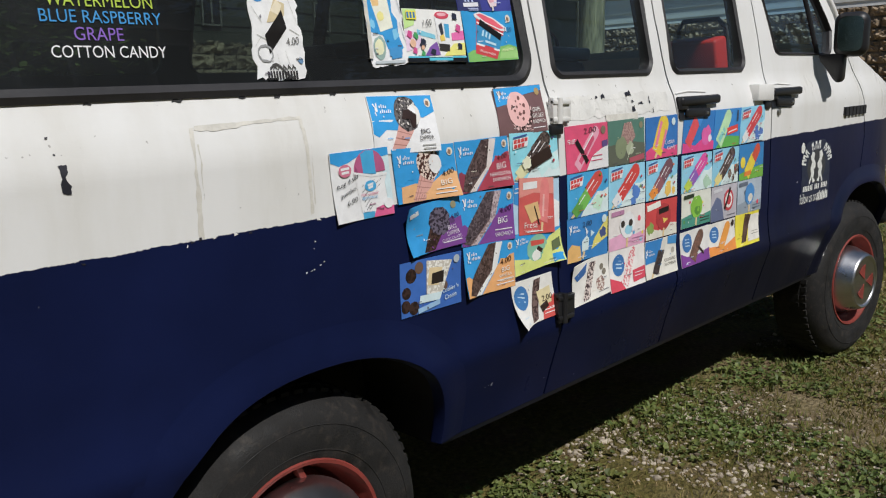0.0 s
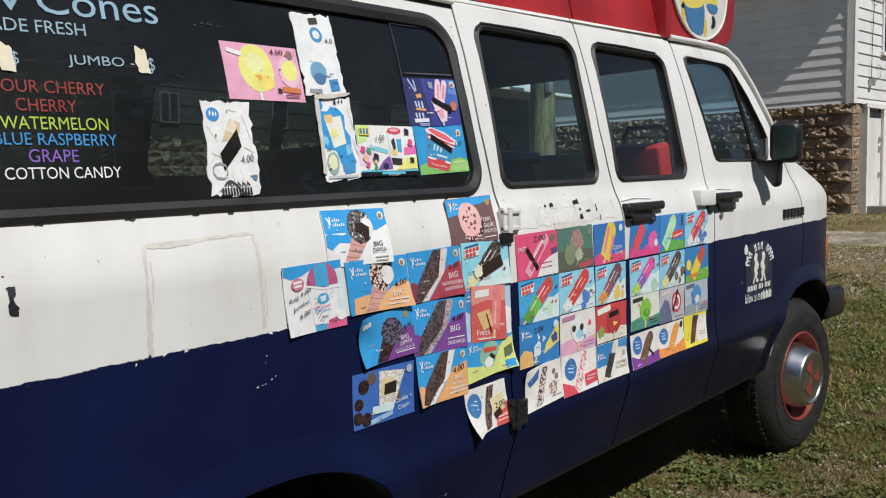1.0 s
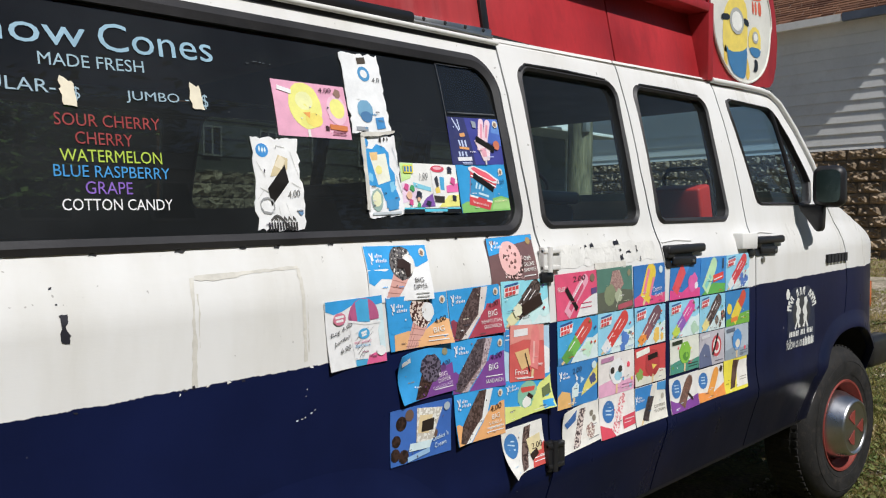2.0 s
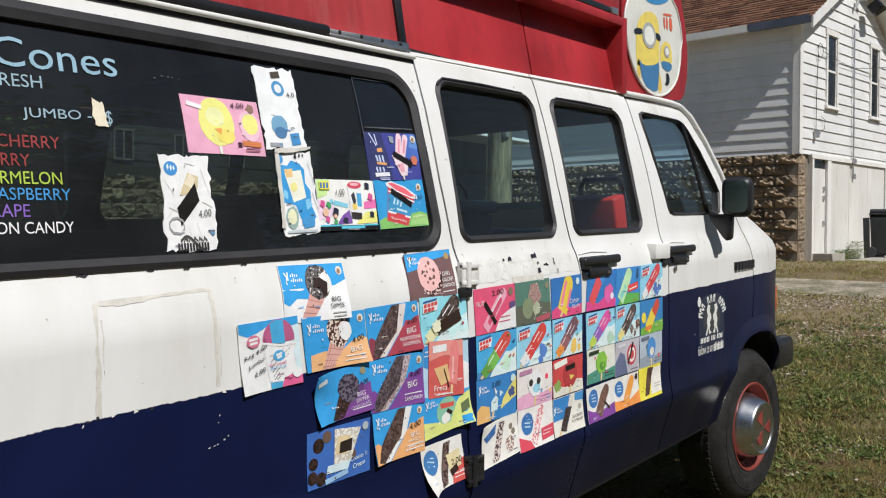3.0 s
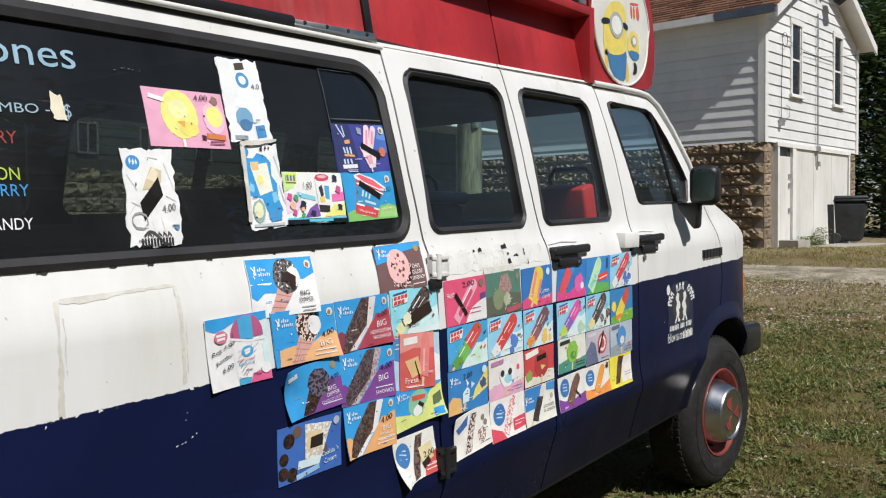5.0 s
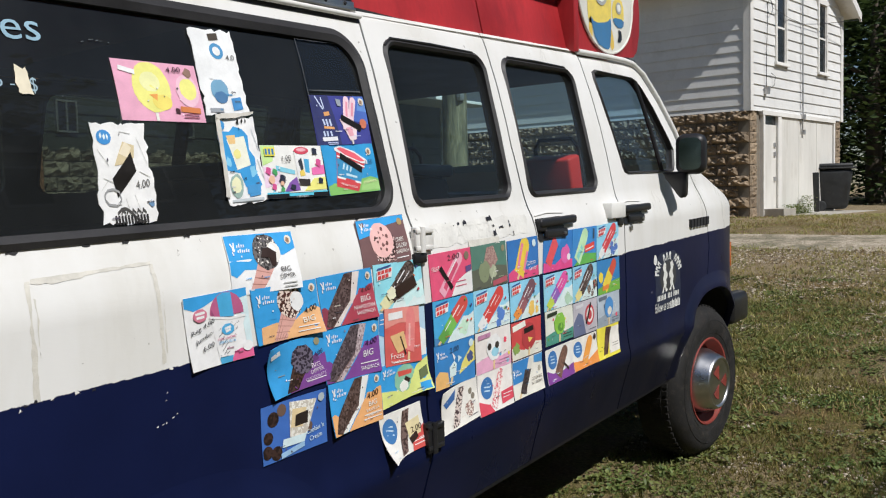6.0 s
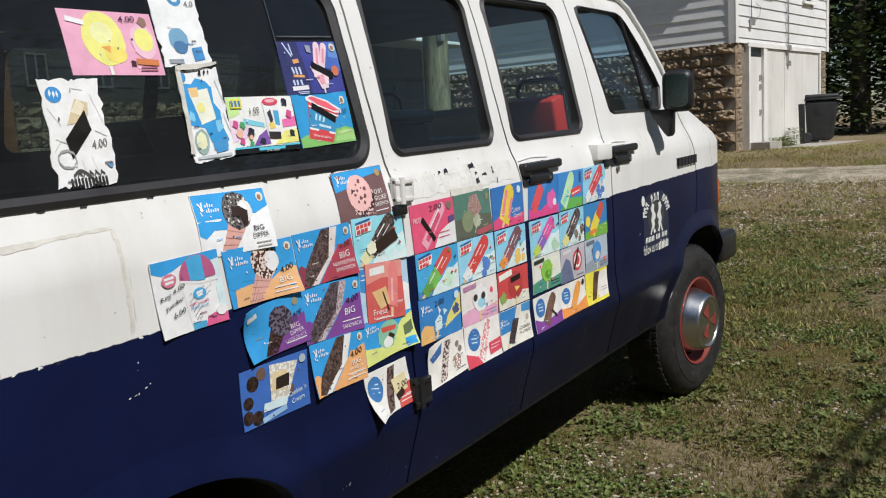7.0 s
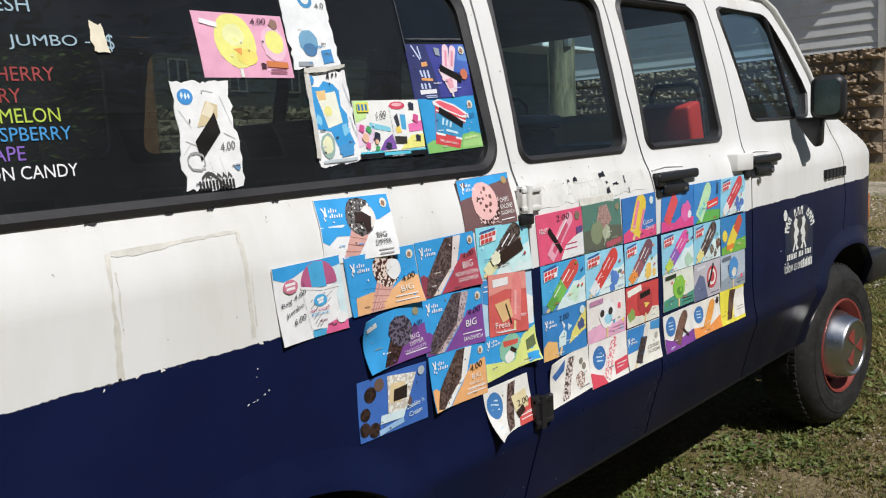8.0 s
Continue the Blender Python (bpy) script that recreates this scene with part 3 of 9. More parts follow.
def seat(x, y, material, parent_label, half=0.23, soft=0.045):
    """A bucket seat: cushion, leaning back, bolster ribs and a tube frame over the back."""
    s = empty("van_seat", x, y, 0.5)
    tagged(s, parent_label, "seat", "seats in the van")
    bm = bmesh.new()
    box(bm, x - 0.22, x + 0.24, y - half - 0.01, y + half + 0.01, 0.86, 1.0, 0.05, segments=3)
    under(part("seat", bm, material), s)
    lean = Matrix.Translation((x - 0.2, y, 0.96)) @ Matrix.Rotation(radians(-14), 4, "Y")
    bm = bmesh.new()
    box(bm, -0.05, 0.06, -half, half, 0.0, 0.57, soft, lean, 3)
    for k in range(5):
        box(bm, 0.045, 0.075, 0.04 - half, half - 0.04, 0.08 + k * 0.1, 0.15 + k * 0.1, 0.012, lean)
    under(part("backrest", bm, material), s)
    bm = bmesh.new()
    tube(bm, [lean @ Vector(p) for p in ((0.075, 0.01 - half, 0.3), (0.075, 0.01 - half, 0.60), (0.075, 0.04 - half, 0.64), (0.075, half - 0.04, 0.64), (0.075, half - 0.01, 0.60), (0.075, half - 0.01, 0.3))], 0.011, 8)
    under(part("back_frame", bm, M_BLACK), s)
    bm = bmesh.new()
    box(bm, x - 0.15, x + 0.18, y - half * 0.7, y + half * 0.7, 0.50, 0.87, 0.02)
    under(part("pedestal", bm, M_UNDER), s)
    return s


seat(2.845, 0.50, M_SEATRED, "red vinyl front seat with a black tube frame", 0.125, 0.014)
seat(2.80, 1.50, M_SEATBLACK, "black vinyl driver seat")
# freezer chest behind the seats
bm = bmesh.new()
box(bm, 1.15, 2.40, 1.0, 1.86, 0.501, 1.44, 0.03)
fz = tagged(part("chest_freezer", bm, M_TRIMDARK), "dark chest freezer on the van floor", "freezer")
bm = bmesh.new()
box(bm, 1.14, 2.41, 0.98, 1.87, 1.442, 1.50, 0.015)
part("lid", bm, M_BLACK, fz)

# ---------------------------------------------------------------- wheels
def wheel(cx, cy, cz, steer=0.0, r=0.378, cap=1.0, out=0.0):
    k_tyre = (r - 0.212) / (0.378 - 0.212)
    bm = bmesh.new()
    prof = [(0.212, 0.03), (0.222, 0.008), (0.25, -0.002), (0.30, -0.006), (0.328, 0.003), (0.350, 0.020), (r - 0.012, 0.048), (r, 0.088), (r, 0.190), (r - 0.008, 0.215), (0.33, 0.238), (0.27, 0.240), (0.215, 0.21)]
    prof = [(q, d) if q >= r - 0.02 and i in (6, 7, 8, 9) else (0.212 + (q - 0.212) * k_tyre, d) for i, (q, d) in enumerate(prof)]
    lathe(bm, prof, cx, cy, cz, 72)
    w = vpart("wheel", bm, M_TYRE, None, "worn black tyre on a red steel rim")
    w.name = "wheel"
    bm = bmesh.new()
    for k in range(64):
        a = 2 * math.pi * k / 64
        m = Matrix.Translation((cx, cy, cz)) @ Matrix.Rotation(-a, 4, "Y")
        for y0, y1, rr in ((0.052, 0.076, r - 0.009), (0.084, 0.130, r - 0.005), (0.138, 0.188, r - 0.005)):
            box(bm, rr - 0.004, rr + 0.007, y0, y1, -0.0125, 0.0095, 0.0, m)
    vpart("tread", bm, M_TYRE, w, "", False)
    bm = bmesh.new()
    for rr, d in ((0.212 + 0.095 * k_tyre, -0.0045), (0.212 + 0.035 * k_tyre, -0.001)):
        tube(bm, [(cx + rr * math.cos(a), cy + d, cz + rr * math.sin(a)) for a in (2 * math.pi * k / 60 for k in range(61))], 0.0014, 6, False)
    vpart("sidewall_ring", bm, M_TYRE, w)
    bm = bmesh.new()
    prof = [(0.222, 0.034), (0.226, 0.010), (0.222, 0.002), (0.214, 0.004), (0.209, 0.016), (0.203, 0.05), (0.190, 0.062), (0.186, 0.10), (0.178, 0.118), (0.150, 0.10), (0.12, 0.095), (0.0, 0.095)]
    lathe(bm, prof, cx, cy, cz, 64)
    rim = vpart("rim", bm, M_RIM, w, "red painted steel rim, chipped")
    for k in range(5):
        bm = bmesh.new()
        a = 2 * math.pi * (k + 0.3) / 5
        m = Matrix.Translation((cx, cy, cz)) @ Matrix.Rotation(-a, 4, "Y")
        box(bm, 0.160, 0.180, 0.098, 0.114, -0.04, 0.04, 0.006, m)
        vpart("vent_slot", bm, M_UNDER, w)
    bm = bmesh.new()
    prof = [(0.160, 0.085), (0.163, 0.07), (0.162, 0.045), (0.158, 0.030), (0.152, 0.018), (0.134, -0.030), (0.130, -0.038), (0.124, -0.041), (0.118, -0.039), (0.114, -0.033), (0.108, -0.033), (0.0, -0.036)]
    lathe(bm, [(q * cap, d - out) for q, d in prof], cx, cy, cz, 56)
    vpart("hubcap", bm, M_CHROME, w, "chrome dog-dish hubcap")
    for k in range(3):
        a0 = math.pi / 2 + 2 * math.pi * k / 3 + 0.5
        bm = bmesh.new()
        pts = [(0.012, 0.0)] + [(0.086, s) for s in (-0.42, -0.2, 0.0, 0.2, 0.42)]
        vs = [bm.verts.new((cx + q * math.cos(a0 + s), cy - 0.0365 - out, cz + q * math.sin(a0 + s))) for q, s in pts]
        f = bm.faces.new(vs)
        r2 = bmesh.ops.extrude_face_region(bm, geom=[f])
        bmesh.ops.translate(bm, verts=[g for g in r2["geom"] if isinstance(g, bmesh.types.BMVert)], vec=(0, -0.002, 0))
        vpart("emblem", bm, M_RIM, w, "faded red emblem wedge")
    bm = bmesh.new()
    tube(bm, [(cx, cy + 0.05, cz), (cx, 1.0, cz)], 0.05, 12)
    vpart("axle", bm, M_UNDER, w)
    turn = Matrix.Translation((cx, cy + 0.1, cz)) @ Matrix.Rotation(radians(steer), 4, "Z") @ Matrix.Translation((-cx, -cy - 0.1, -cz))
    for piece in [w] + list(w.children):
        piece.data.transform(turn)
    # far side tyre
    bm = bmesh.new()
    lathe(bm, [(0.1, 0.02), (0.2, 0.02), (0.25, 0.0), (0.33, 0.01), (r, 0.05), (r, 0.18), (0.33, 0.22), (0.1, 0.22)], cx, WIDTH - cy - 0.236, cz, 40)
    vpart("far_wheel", bm, M_TYRE)


wheel(0.004, 0.038, 0.260, 0.0, 0.376, 1.10, 0.045)
bm = bmesh.new()
box(bm, -0.008, 0.008, 0.0, 0.03, -0.026, 0.026, 0.004, Matrix.Translation((0.018, 0.060, 0.452)) @ Matrix.Rotation(radians(-24), 4, "Y"))
vpart("wheel_clip", bm, M_RIM, None, "red painted wheel clip")
wheel(3.280, 0.008, 0.362, -4.8, 0.392, 1.02, 0.012)

# ---------------------------------------------------------------- roof box
YB = 0.19
def slab(name, x0, x1, zb0, zb1, zt0, zt1, y0, y1, material, label="", bevel=0.006, parent=None, lean=0.0):
    """An upright slab with a sloping foot and head; lean tips its face back."""
    bm = bmesh.new()
    vs = box(bm, 0, 1, y0, y1, 0, 1, 0.0)
    for v in vs:
        u, w = v.co.x, v.co.z
        v.co.x = x0 + (x1 - x0) * u
        v.co.z = (zb0 + (zb1 - zb0) * u) * (1 - w) + (zt0 + (zt1 - zt0) * u) * w
        v.co.y += lean * w
    if bevel:
        bmesh.ops.bevel(bm, geom=bm.edges[:], offset=bevel, segments=2, profile=0.5, affect="EDGES")
    return vpart(name, bm, material, parent, label)


roofbox = slab("roof_box", -1.2, 2.16, 1.80, 1.93, 2.50, 2.53, YB + 0.15, WIDTH - YB, M_RED, "weathered red raised roof box")
slab("box_panel", 0.825, 1.498, 1.853, 1.886, 2.160, 2.178, YB + 0.006, YB + 0.05, M_RED, "faded red plywood panel", 0.003, roofbox, 0.062)
slab("box_panel", 1.506, 2.118, 1.887, 1.914, 2.178, 2.194, YB + 0.006, YB + 0.05, M_RED, "faded red plywood panel", 0.003, roofbox, 0.062)
slab("box_lip", 0.825, 2.122, 2.150, 2.186, 2.186, 2.222, YB - 0.028, YB + 0.16, M_RED, "red overhanging lip", 0.006, roofbox)
slab("box_lip", 2.114, 2.156, 1.914, 1.918, 2.222, 2.226, YB - 0.028, YB + 0.16, M_RED, "red overhanging lip", 0.005, roofbox)
slab("box_gutter", 1.20, 2.06, 2.199, 2.222, 2.222, 2.246, YB - 0.024, YB + 0.02, M_BLACK, "", 0.004, roofbox)
slab("gutter_clip", 2.02, 2.075, 2.219, 2.221, 2.245, 2.249, YB - 0.030, YB + 0.015, M_ALU, "dull metal gutter clip", 0.003, roofbox)
slab("upper_board", 0.825, 2.150, 2.188, 2.224, 2.50, 2.52, YB + 0.004, YB + 0.16, M_RED, "faded red board above the lip", 0.004, roofbox)
# shutter over the rear window
slab("serving_shutter", -1.19, 0.778, 1.83, 1.876, 2.46, 2.46, YB - 0.012, YB + 0.034, M_SHUTTER, "faded red serving shutter with pale run marks", 0.003, roofbox, 0.11)
slab("shutter_edge", 0.779, 0.808, 1.874, 1.876, 2.48, 2.48, YB - 0.020, YB + 0.034, M_BLACK, "", 0.004, roofbox, 0.11)
slab("shutter_edge", 0.809, 0.823, 1.872, 1.872, 2.48, 2.48, YB - 0.008, YB + 0.034, M_RUBBER, "", 0.004, roofbox, 0.11)
slab("shutter_sill", -1.19, 0.489, 1.776, 1.846, 1.812, 1.876, YB - 0.045, YB + 0.034, M_BLACK, "black rubber sill strip", 0.012, roofbox)
slab("sill_strip", 0.491, 0.802, 1.851, 1.862, 1.870, 1.886, YB - 0.030, YB + 0.034, M_ALU, "dull aluminium strip with rivets", 0.003, roofbox)
slab("sill_strip", 0.491, 0.802, 1.848, 1.859, 1.857, 1.868, YB - 0.036, YB + 0.0, M_ALU, "dull aluminium strip with rivets", 0.003, roofbox)
for x in (0.53, 0.61, 0.69, 0.765):
    bm = bmesh.new()
    lathe(bm, [(0.0, -0.004), (0.004, -0.003), (0.006, 0.0)], x, YB - 0.030, 1.871 + 0.045 * (x - 0.64), 10)
    vpart("rivet", bm, M_TRIMDARK, roofbox)
# front wing of the box with its rounded nose
NOSE = [(2.165, 1.925), (2.50, 1.947), (2.72, 1.962), (2.80, 1.975), (2.855, 2.01), (2.895, 2.09), (2.905, 2.20), (2.87, 2.32), (2.80, 2.43), (2.70, 2.52), (2.165, 2.53)]
bm = sheet(NOSE, [], lambda x, z: Vector((x, YB + 0.004 + max(0.0, x - 2.7) * 0.12, z)), 0.08, Vector((0, WIDTH - 2 * YB - 0.06, 0)))
vpart("box_nose", bm, M_RED, roofbox, "red rounded nose board")
oval = [(2.478 + 0.305 * math.cos(a) * (1.0 if math.sin(a) > 0 else 0.93), 2.205 + (0.245 if math.sin(a) > 0 else 0.25) * math.sin(a)) for a in (2 * math.pi * k / 40 for k in range(40))]
place_oval = lambda x, z: Vector((x, YB - 0.004 + max(0.0, x - 2.7) * 0.12, z))
M_SIGN = surface("sign_white", (0.78, 0.77, 0.70), 0.4, vary=0.08, blotch=9)
sign = vpart("oval_sign", sheet(oval, [], place_oval, 0.06, Vector((0, 0.01, 0))), M_SIGN, None, "oval white sign with yellow and blue shapes")

# ---------------------------------------------------------------- ground
def ground_z(x, y):
    s = min(1.0, max(0.0, (x - 4.3) / 10.9))
    z = 0.027 * (max(-12.0, min(x, 4.3)) - 3.25) + 0.745 * s
    z += 0.012 * noise.noise((x * 0.9, y * 0.9, 0.3)) * min(1.0, abs(x - 1.5) / 3.0) + 0.006 * noise.noise((x * 4, y * 4, 1.7))
    return z - 0.002 - 0.03 * (1 - s)


def lines(lo, hi, near_lo, near_hi, fine, far):
    out, v = [], near_lo
    while v < near_hi:
        out.append(v)
        v += fine
    step, v = fine, near_hi
    while v < hi:
        out.append(v)
        step = min(step * 1.35, far)
        v += step
    out.append(hi)
    step, v = fine, near_lo
    while v > lo:
        step = min(step * 1.35, far)
        v -= step
        out.insert(0, max(v, lo))
    return out


def ground_material():
    m = bpy.data.materials.new("lawn_soil")
    n, l = nodes_of(m)
    b = n["Principled BSDF"]
    big = noise_node(n, l, 0.55, 6.0, 0.6)
    mid = noise_node(n, l, 4.0, 6.0, 0.65)
    fine = noise_node(n, l, 45.0, 5.0, 0.7)
    peb = n.new("ShaderNodeTexVoronoi")
    peb.inputs["Scale"].default_value = 55.0
    tc = n.new("ShaderNodeTexCoord")
    l.new(tc.outputs["Object"], peb.inputs["Vector"])
    soil = ramp_node(n, l, fine.outputs[0], [(0.25, (0.06, 0.040, 0.023)), (0.55, (0.185, 0.124, 0.068)), (0.8, (0.40, 0.30, 0.19))]).outputs[0]
    grass = ramp_node(n, l, fine.outputs[0], [(0.25, (0.035, 0.038, 0.012)), (0.55, (0.18, 0.15, 0.045)), (0.8, (0.40, 0.32, 0.14))]).outputs[0]
    stone = mix_node(n, l, peb.outputs["Distance"], (0.58, 0.46, 0.31), (0.13, 0.09, 0.05))
    f1 = ramp_node(n, l, mid.outputs[0], [(0.36, (0, 0, 0)), (0.54, (1, 1, 1))]).outputs[0]
    # gravel thickens towards the driveway
    sep = n.new("ShaderNodeSeparateXYZ")
    l.new(tc.outputs["Object"], sep.inputs[0])
    near = n.new("ShaderNodeMapRange")
    near.inputs[1].default_value, near.inputs[2].default_value, near.inputs[3].default_value, near.inputs[4].default_value = 5.0, 10.5, 0.0, 0.16
    l.new(sep.outputs[0], near.inputs[0])
    thick = n.new("ShaderNodeMath")
    l.new(big.outputs[0], thick.inputs[0])
    l.new(near.outputs[0], thick.inputs[1])
    f2 = ramp_node(n, l, thick.outputs[0], [(0.50, (0, 0, 0)), (0.68, (0.7, 0.7, 0.7))]).outputs[0]
    col = mix_node(n, l, f1, soil, grass)
    l.new(mix_node(n, l, f2, col, stone), b.inputs["Base Color"])
    b.inputs["Roughness"].default_value = 0.95
    b.inputs["Specular IOR Level"].default_value = 0.2
    bp = n.new("ShaderNodeBump")
    bp.inputs["Strength"].default_value = 0.9
    bp.inputs["Distance"].default_value = 0.03
    l.new(fine.outputs[0], bp.inputs["Height"])
    l.new(bp.outputs[0], b.inputs["Normal"])
    return m


def gravel_material(name, light, dark, scale):
    m = bpy.data.materials.new(name)
    n, l = nodes_of(m)
    b = n["Principled BSDF"]
    v = n.new("ShaderNodeTexVoronoi")
    v.inputs["Scale"].default_value = scale
    tc = n.new("ShaderNodeTexCoord")
    l.new(tc.outputs["Object"], v.inputs["Vector"])
    nz = noise_node(n, l, 2.5, 6.0, 0.65)
    c = ramp_node(n, l, v.outputs["Color"], [(0.1, dark), (0.8, light)]).outputs[0]
    f = ramp_node(n, l, nz.outputs[0], [(0.42, (0, 0, 0)), (0.62, (0.75, 0.75, 0.75))]).outputs[0]
    l.new(mix_node(n, l, f, c, (0.10, 0.10, 0.05)), b.inputs["Base Color"])
    b.inputs["Roughness"].default_value = 0.95
    bp = n.new("ShaderNodeBump")
    bp.inputs["Strength"].default_value = 0.8
    bp.inputs["Distance"].default_value = 0.02
    l.new(v.outputs["Distance"], bp.inputs["Height"])
    l.new(bp.outputs[0], b.inputs["Normal"])
    return m


def mesh_of(name, verts, faces, material, smooth=False):
    me = bpy.data.meshes.new(name)
    me.from_pydata(verts, [], faces)
    me.materials.append(material)
    if smooth:
        me.shade_smooth()
    me.update()
    return me


gx = lines(-700.0, 900.0, -3.0, 18.0, 0.16, 60.0)
gy = lines(-700.0, 800.0, -4.0, 9.0, 0.16, 60.0)
gv = [(x, y, ground_z(x, y)) for x in gx for y in gy]
ny = len(gy)
gf = [(i * ny + j, (i + 1) * ny + j, (i + 1) * ny + j + 1, i * ny + j + 1) for i in range(len(gx) - 1) for j in range(ny - 1)]
tagged(new("ground", mesh_of("ground", gv, gf, ground_material(), True)), "patchy lawn with gravel and bare soil", "ground", kind="structure")

dv, df = [], []
for i in range(60):
    y = -14 + i * 0.8
    wob = 0.18 * math.sin(i * 0.9) + 0.1 * math.sin(i * 2.3)
    for u in range(7):
        x = 11.3 + wob * (1 if u == 0 else 0.4) + (1.45 * u / 6)
        dv.append((x, y, ground_z(x, y) + 0.022 + (0.02 if 0 < u < 6 else -0.02)))
for i in range(59):
    for u in range(6):
        a = i * 7 + u
        df.append((a, a + 1, a + 8, a + 7))
tagged(new("driveway", mesh_of("driveway", dv, df, gravel_material("drive_gravel", (0.56, 0.48, 0.37), (0.28, 0.225, 0.16), 34.0), True)), "pale gravel driveway across the lawn", "driveway", kind="structure")

# grass blades, clover and stones
def leaf_material(name, low, high, rough=0.6, patch=None):
    m = bpy.data.materials.new(name)
    n, l = nodes_of(m)
    b = n["Principled BSDF"]
    geo = n.new("ShaderNodeNewGeometry")
    c = ramp_node(n, l, geo.outputs["Random Per Island"], [(0.0, low), (1.0, high)]).outputs[0]
    if patch:
        area = noise_node(n, l, 1.1, 5.0, 0.6)
        c = mix_node(n, l, 1.0, c, ramp_node(n, l, area.outputs[0], [(0.40, (1.0, 1.0, 1.0)), (0.60, patch)]).outputs[0], "MULTIPLY")
    l.new(c, b.inputs["Base Color"])
    b.inputs["Roughness"].default_value = rough
    tl = n.new("ShaderNodeBsdfTranslucent")
    l.new(c, tl.inputs[0])
    mx = n.new("ShaderNodeMixShader")
    mx.inputs[0].default_value = 0.25
    l.new(b.outputs[0], mx.inputs[1])
    l.new(tl.outputs[0], mx.inputs[2])
    l.new(mx.outputs[0], n["Material Output"].inputs[0])
    return m


M_GRASS = leaf_material("grass_blade", (0.070, 0.096, 0.020), (0.225, 0.265, 0.062), 0.6, (1.18, 0.82, 0.85))
M_CLOVER = leaf_material("clover_leaf", (0.060, 0.102, 0.022), (0.20, 0.265, 0.070), 0.6, (1.12, 0.86, 0.9))
M_DRY = leaf_material("dry_blade", (0.22, 0.145, 0.06), (0.48, 0.36, 0.17))
M_LAWN = leaf_material("sunburnt_blade", (0.21, 0.235, 0.066), (0.48, 0.48, 0.165), 0.6, (1.06, 0.86, 0.86))
rng = random.Random(4)


def density(x, y, s=1.1, k=0.0):
    return 0.5 + 0.5 * noise.noise((x * s + k, y * s - k, k)) + 0.25 * noise.noise((x * s * 4, y * s * 4, k + 3))


def under_van(x, y):
    return -1.1 < x < 3.6 and 0.45 < y < 1.8


def blades(name, count, x0, x1, y0, y1, low, high, width, material, label, patch=0.0, thresh=0.45):
    vs, fs = [], []
    tries = 0
    while len(fs) < count and tries < count * 8:
        tries += 1
        x = x0 + (x1 - x0) * rng.random() ** 1.3
        y = rng.uniform(y0, y1)
        if under_van(x, y) or density(x, y, 1.1, patch) < thresh + rng.uniform(-0.15, 0.15):
            continue
        z = ground_z(x, y)
        for _ in range(3):
            a, h, w = rng.uniform(0, 6.283), rng.uniform(low, high), width * rng.uniform(0.6, 1.3)
            px, py = x + rng.gauss(0, 0.015), y + rng.gauss(0, 0.015)
            dx, dy = math.cos(a) * w, math.sin(a) * w
            lx, ly = rng.gauss(0, h * 0.55), rng.gauss(0, h * 0.55)
            k = len(vs)
            vs += [(px - dx, py - dy, z), (px + dx, py + dy, z), (px + dx * 0.7 + lx * 0.45, py + dy * 0.7 + ly * 0.45, z + h * 0.6), (px - dx * 0.7 + lx * 0.45, py - dy * 0.7 + ly * 0.45, z + h * 0.6), (px + lx, py + ly, z + h)]
            fs += [(k, k + 1, k + 2, k + 3), (k + 3, k + 2, k + 4)]
    return tagged(new(name, mesh_of(name, vs, fs, material)), label, "grass", kind="stuff")


blades("grass", 170000, 0.3, 7.5, -2.2, 2.4, 0.012, 0.036, 0.0024, M_GRASS, "short uneven green grass on the lawn", 0.0, 0.42)
blades("grass", 140000, 4.2, 17.0, -3.0, 8.0, 0.02, 0.05, 0.0045, M_LAWN, "sunburnt yellowish grass further off towards the building", 0.0, 0.42)
blades("grass", 110000, -8.0, 10.0, -9.0, 2.4, 0.014, 0.04, 0.003, M_GRASS, "thin short grass over the rest of the yard", 0.0, 0.44)
blades("dry_grass", 60000, 0.3, 9.0, -2.2, 3.0, 0.006, 0.022, 0.002, M_DRY, "dry yellow grass and straw litter", 7.0, 0.52)
blades("dry_grass", 60000, 4.2, 16.0, -3.0, 8.0, 0.02, 0.05, 0.005, M_DRY, "dry yellow grass further off", 7.0, 0.46)

vs, fs = [], []
tries = 0
while len(vs) < 260000 and tries < 160000:
    tries += 1
    x, y = 0.4 + 8.5 * rng.random() ** 1.3, rng.uniform(-2.0, 1.6)
    if under_van(x, y) or density(x, y, 2.3, 12.0) < 0.575 + rng.uniform(-0.22, 0.22):
        continue
    z = ground_z(x, y)
    for _ in range(rng.randint(2, 4)):
        cx, cy, h, r = x + rng.gauss(0, 0.025), y + rng.gauss(0, 0.025), rng.uniform(0.005, 0.026), rng.uniform(0.004, 0.0110)
        tx, ty, a = rng.gauss(0, 0.35), rng.gauss(0, 0.35), rng.uniform(0, 6.283)
        k = len(vs)
        vs.append((cx, cy, z + h * 0.8))
        for q in range(6):
            b = a + q * 1.0472
            rr = r * (1.0 if q % 2 else 1.35)
            ox, oy = math.cos(b) * rr, math.sin(b) * rr
            vs.append((cx + ox, cy + oy, z + h + ox * tx + oy * ty))
        fs += [(k, k + 1 + q, k + 1 + (q + 1) % 6) for q in range(6)]
tagged(new("clover", mesh_of("clover", vs, fs, M_CLOVER)), "low clover and broad-leaved weeds in the lawn", "weeds", kind="stuff")

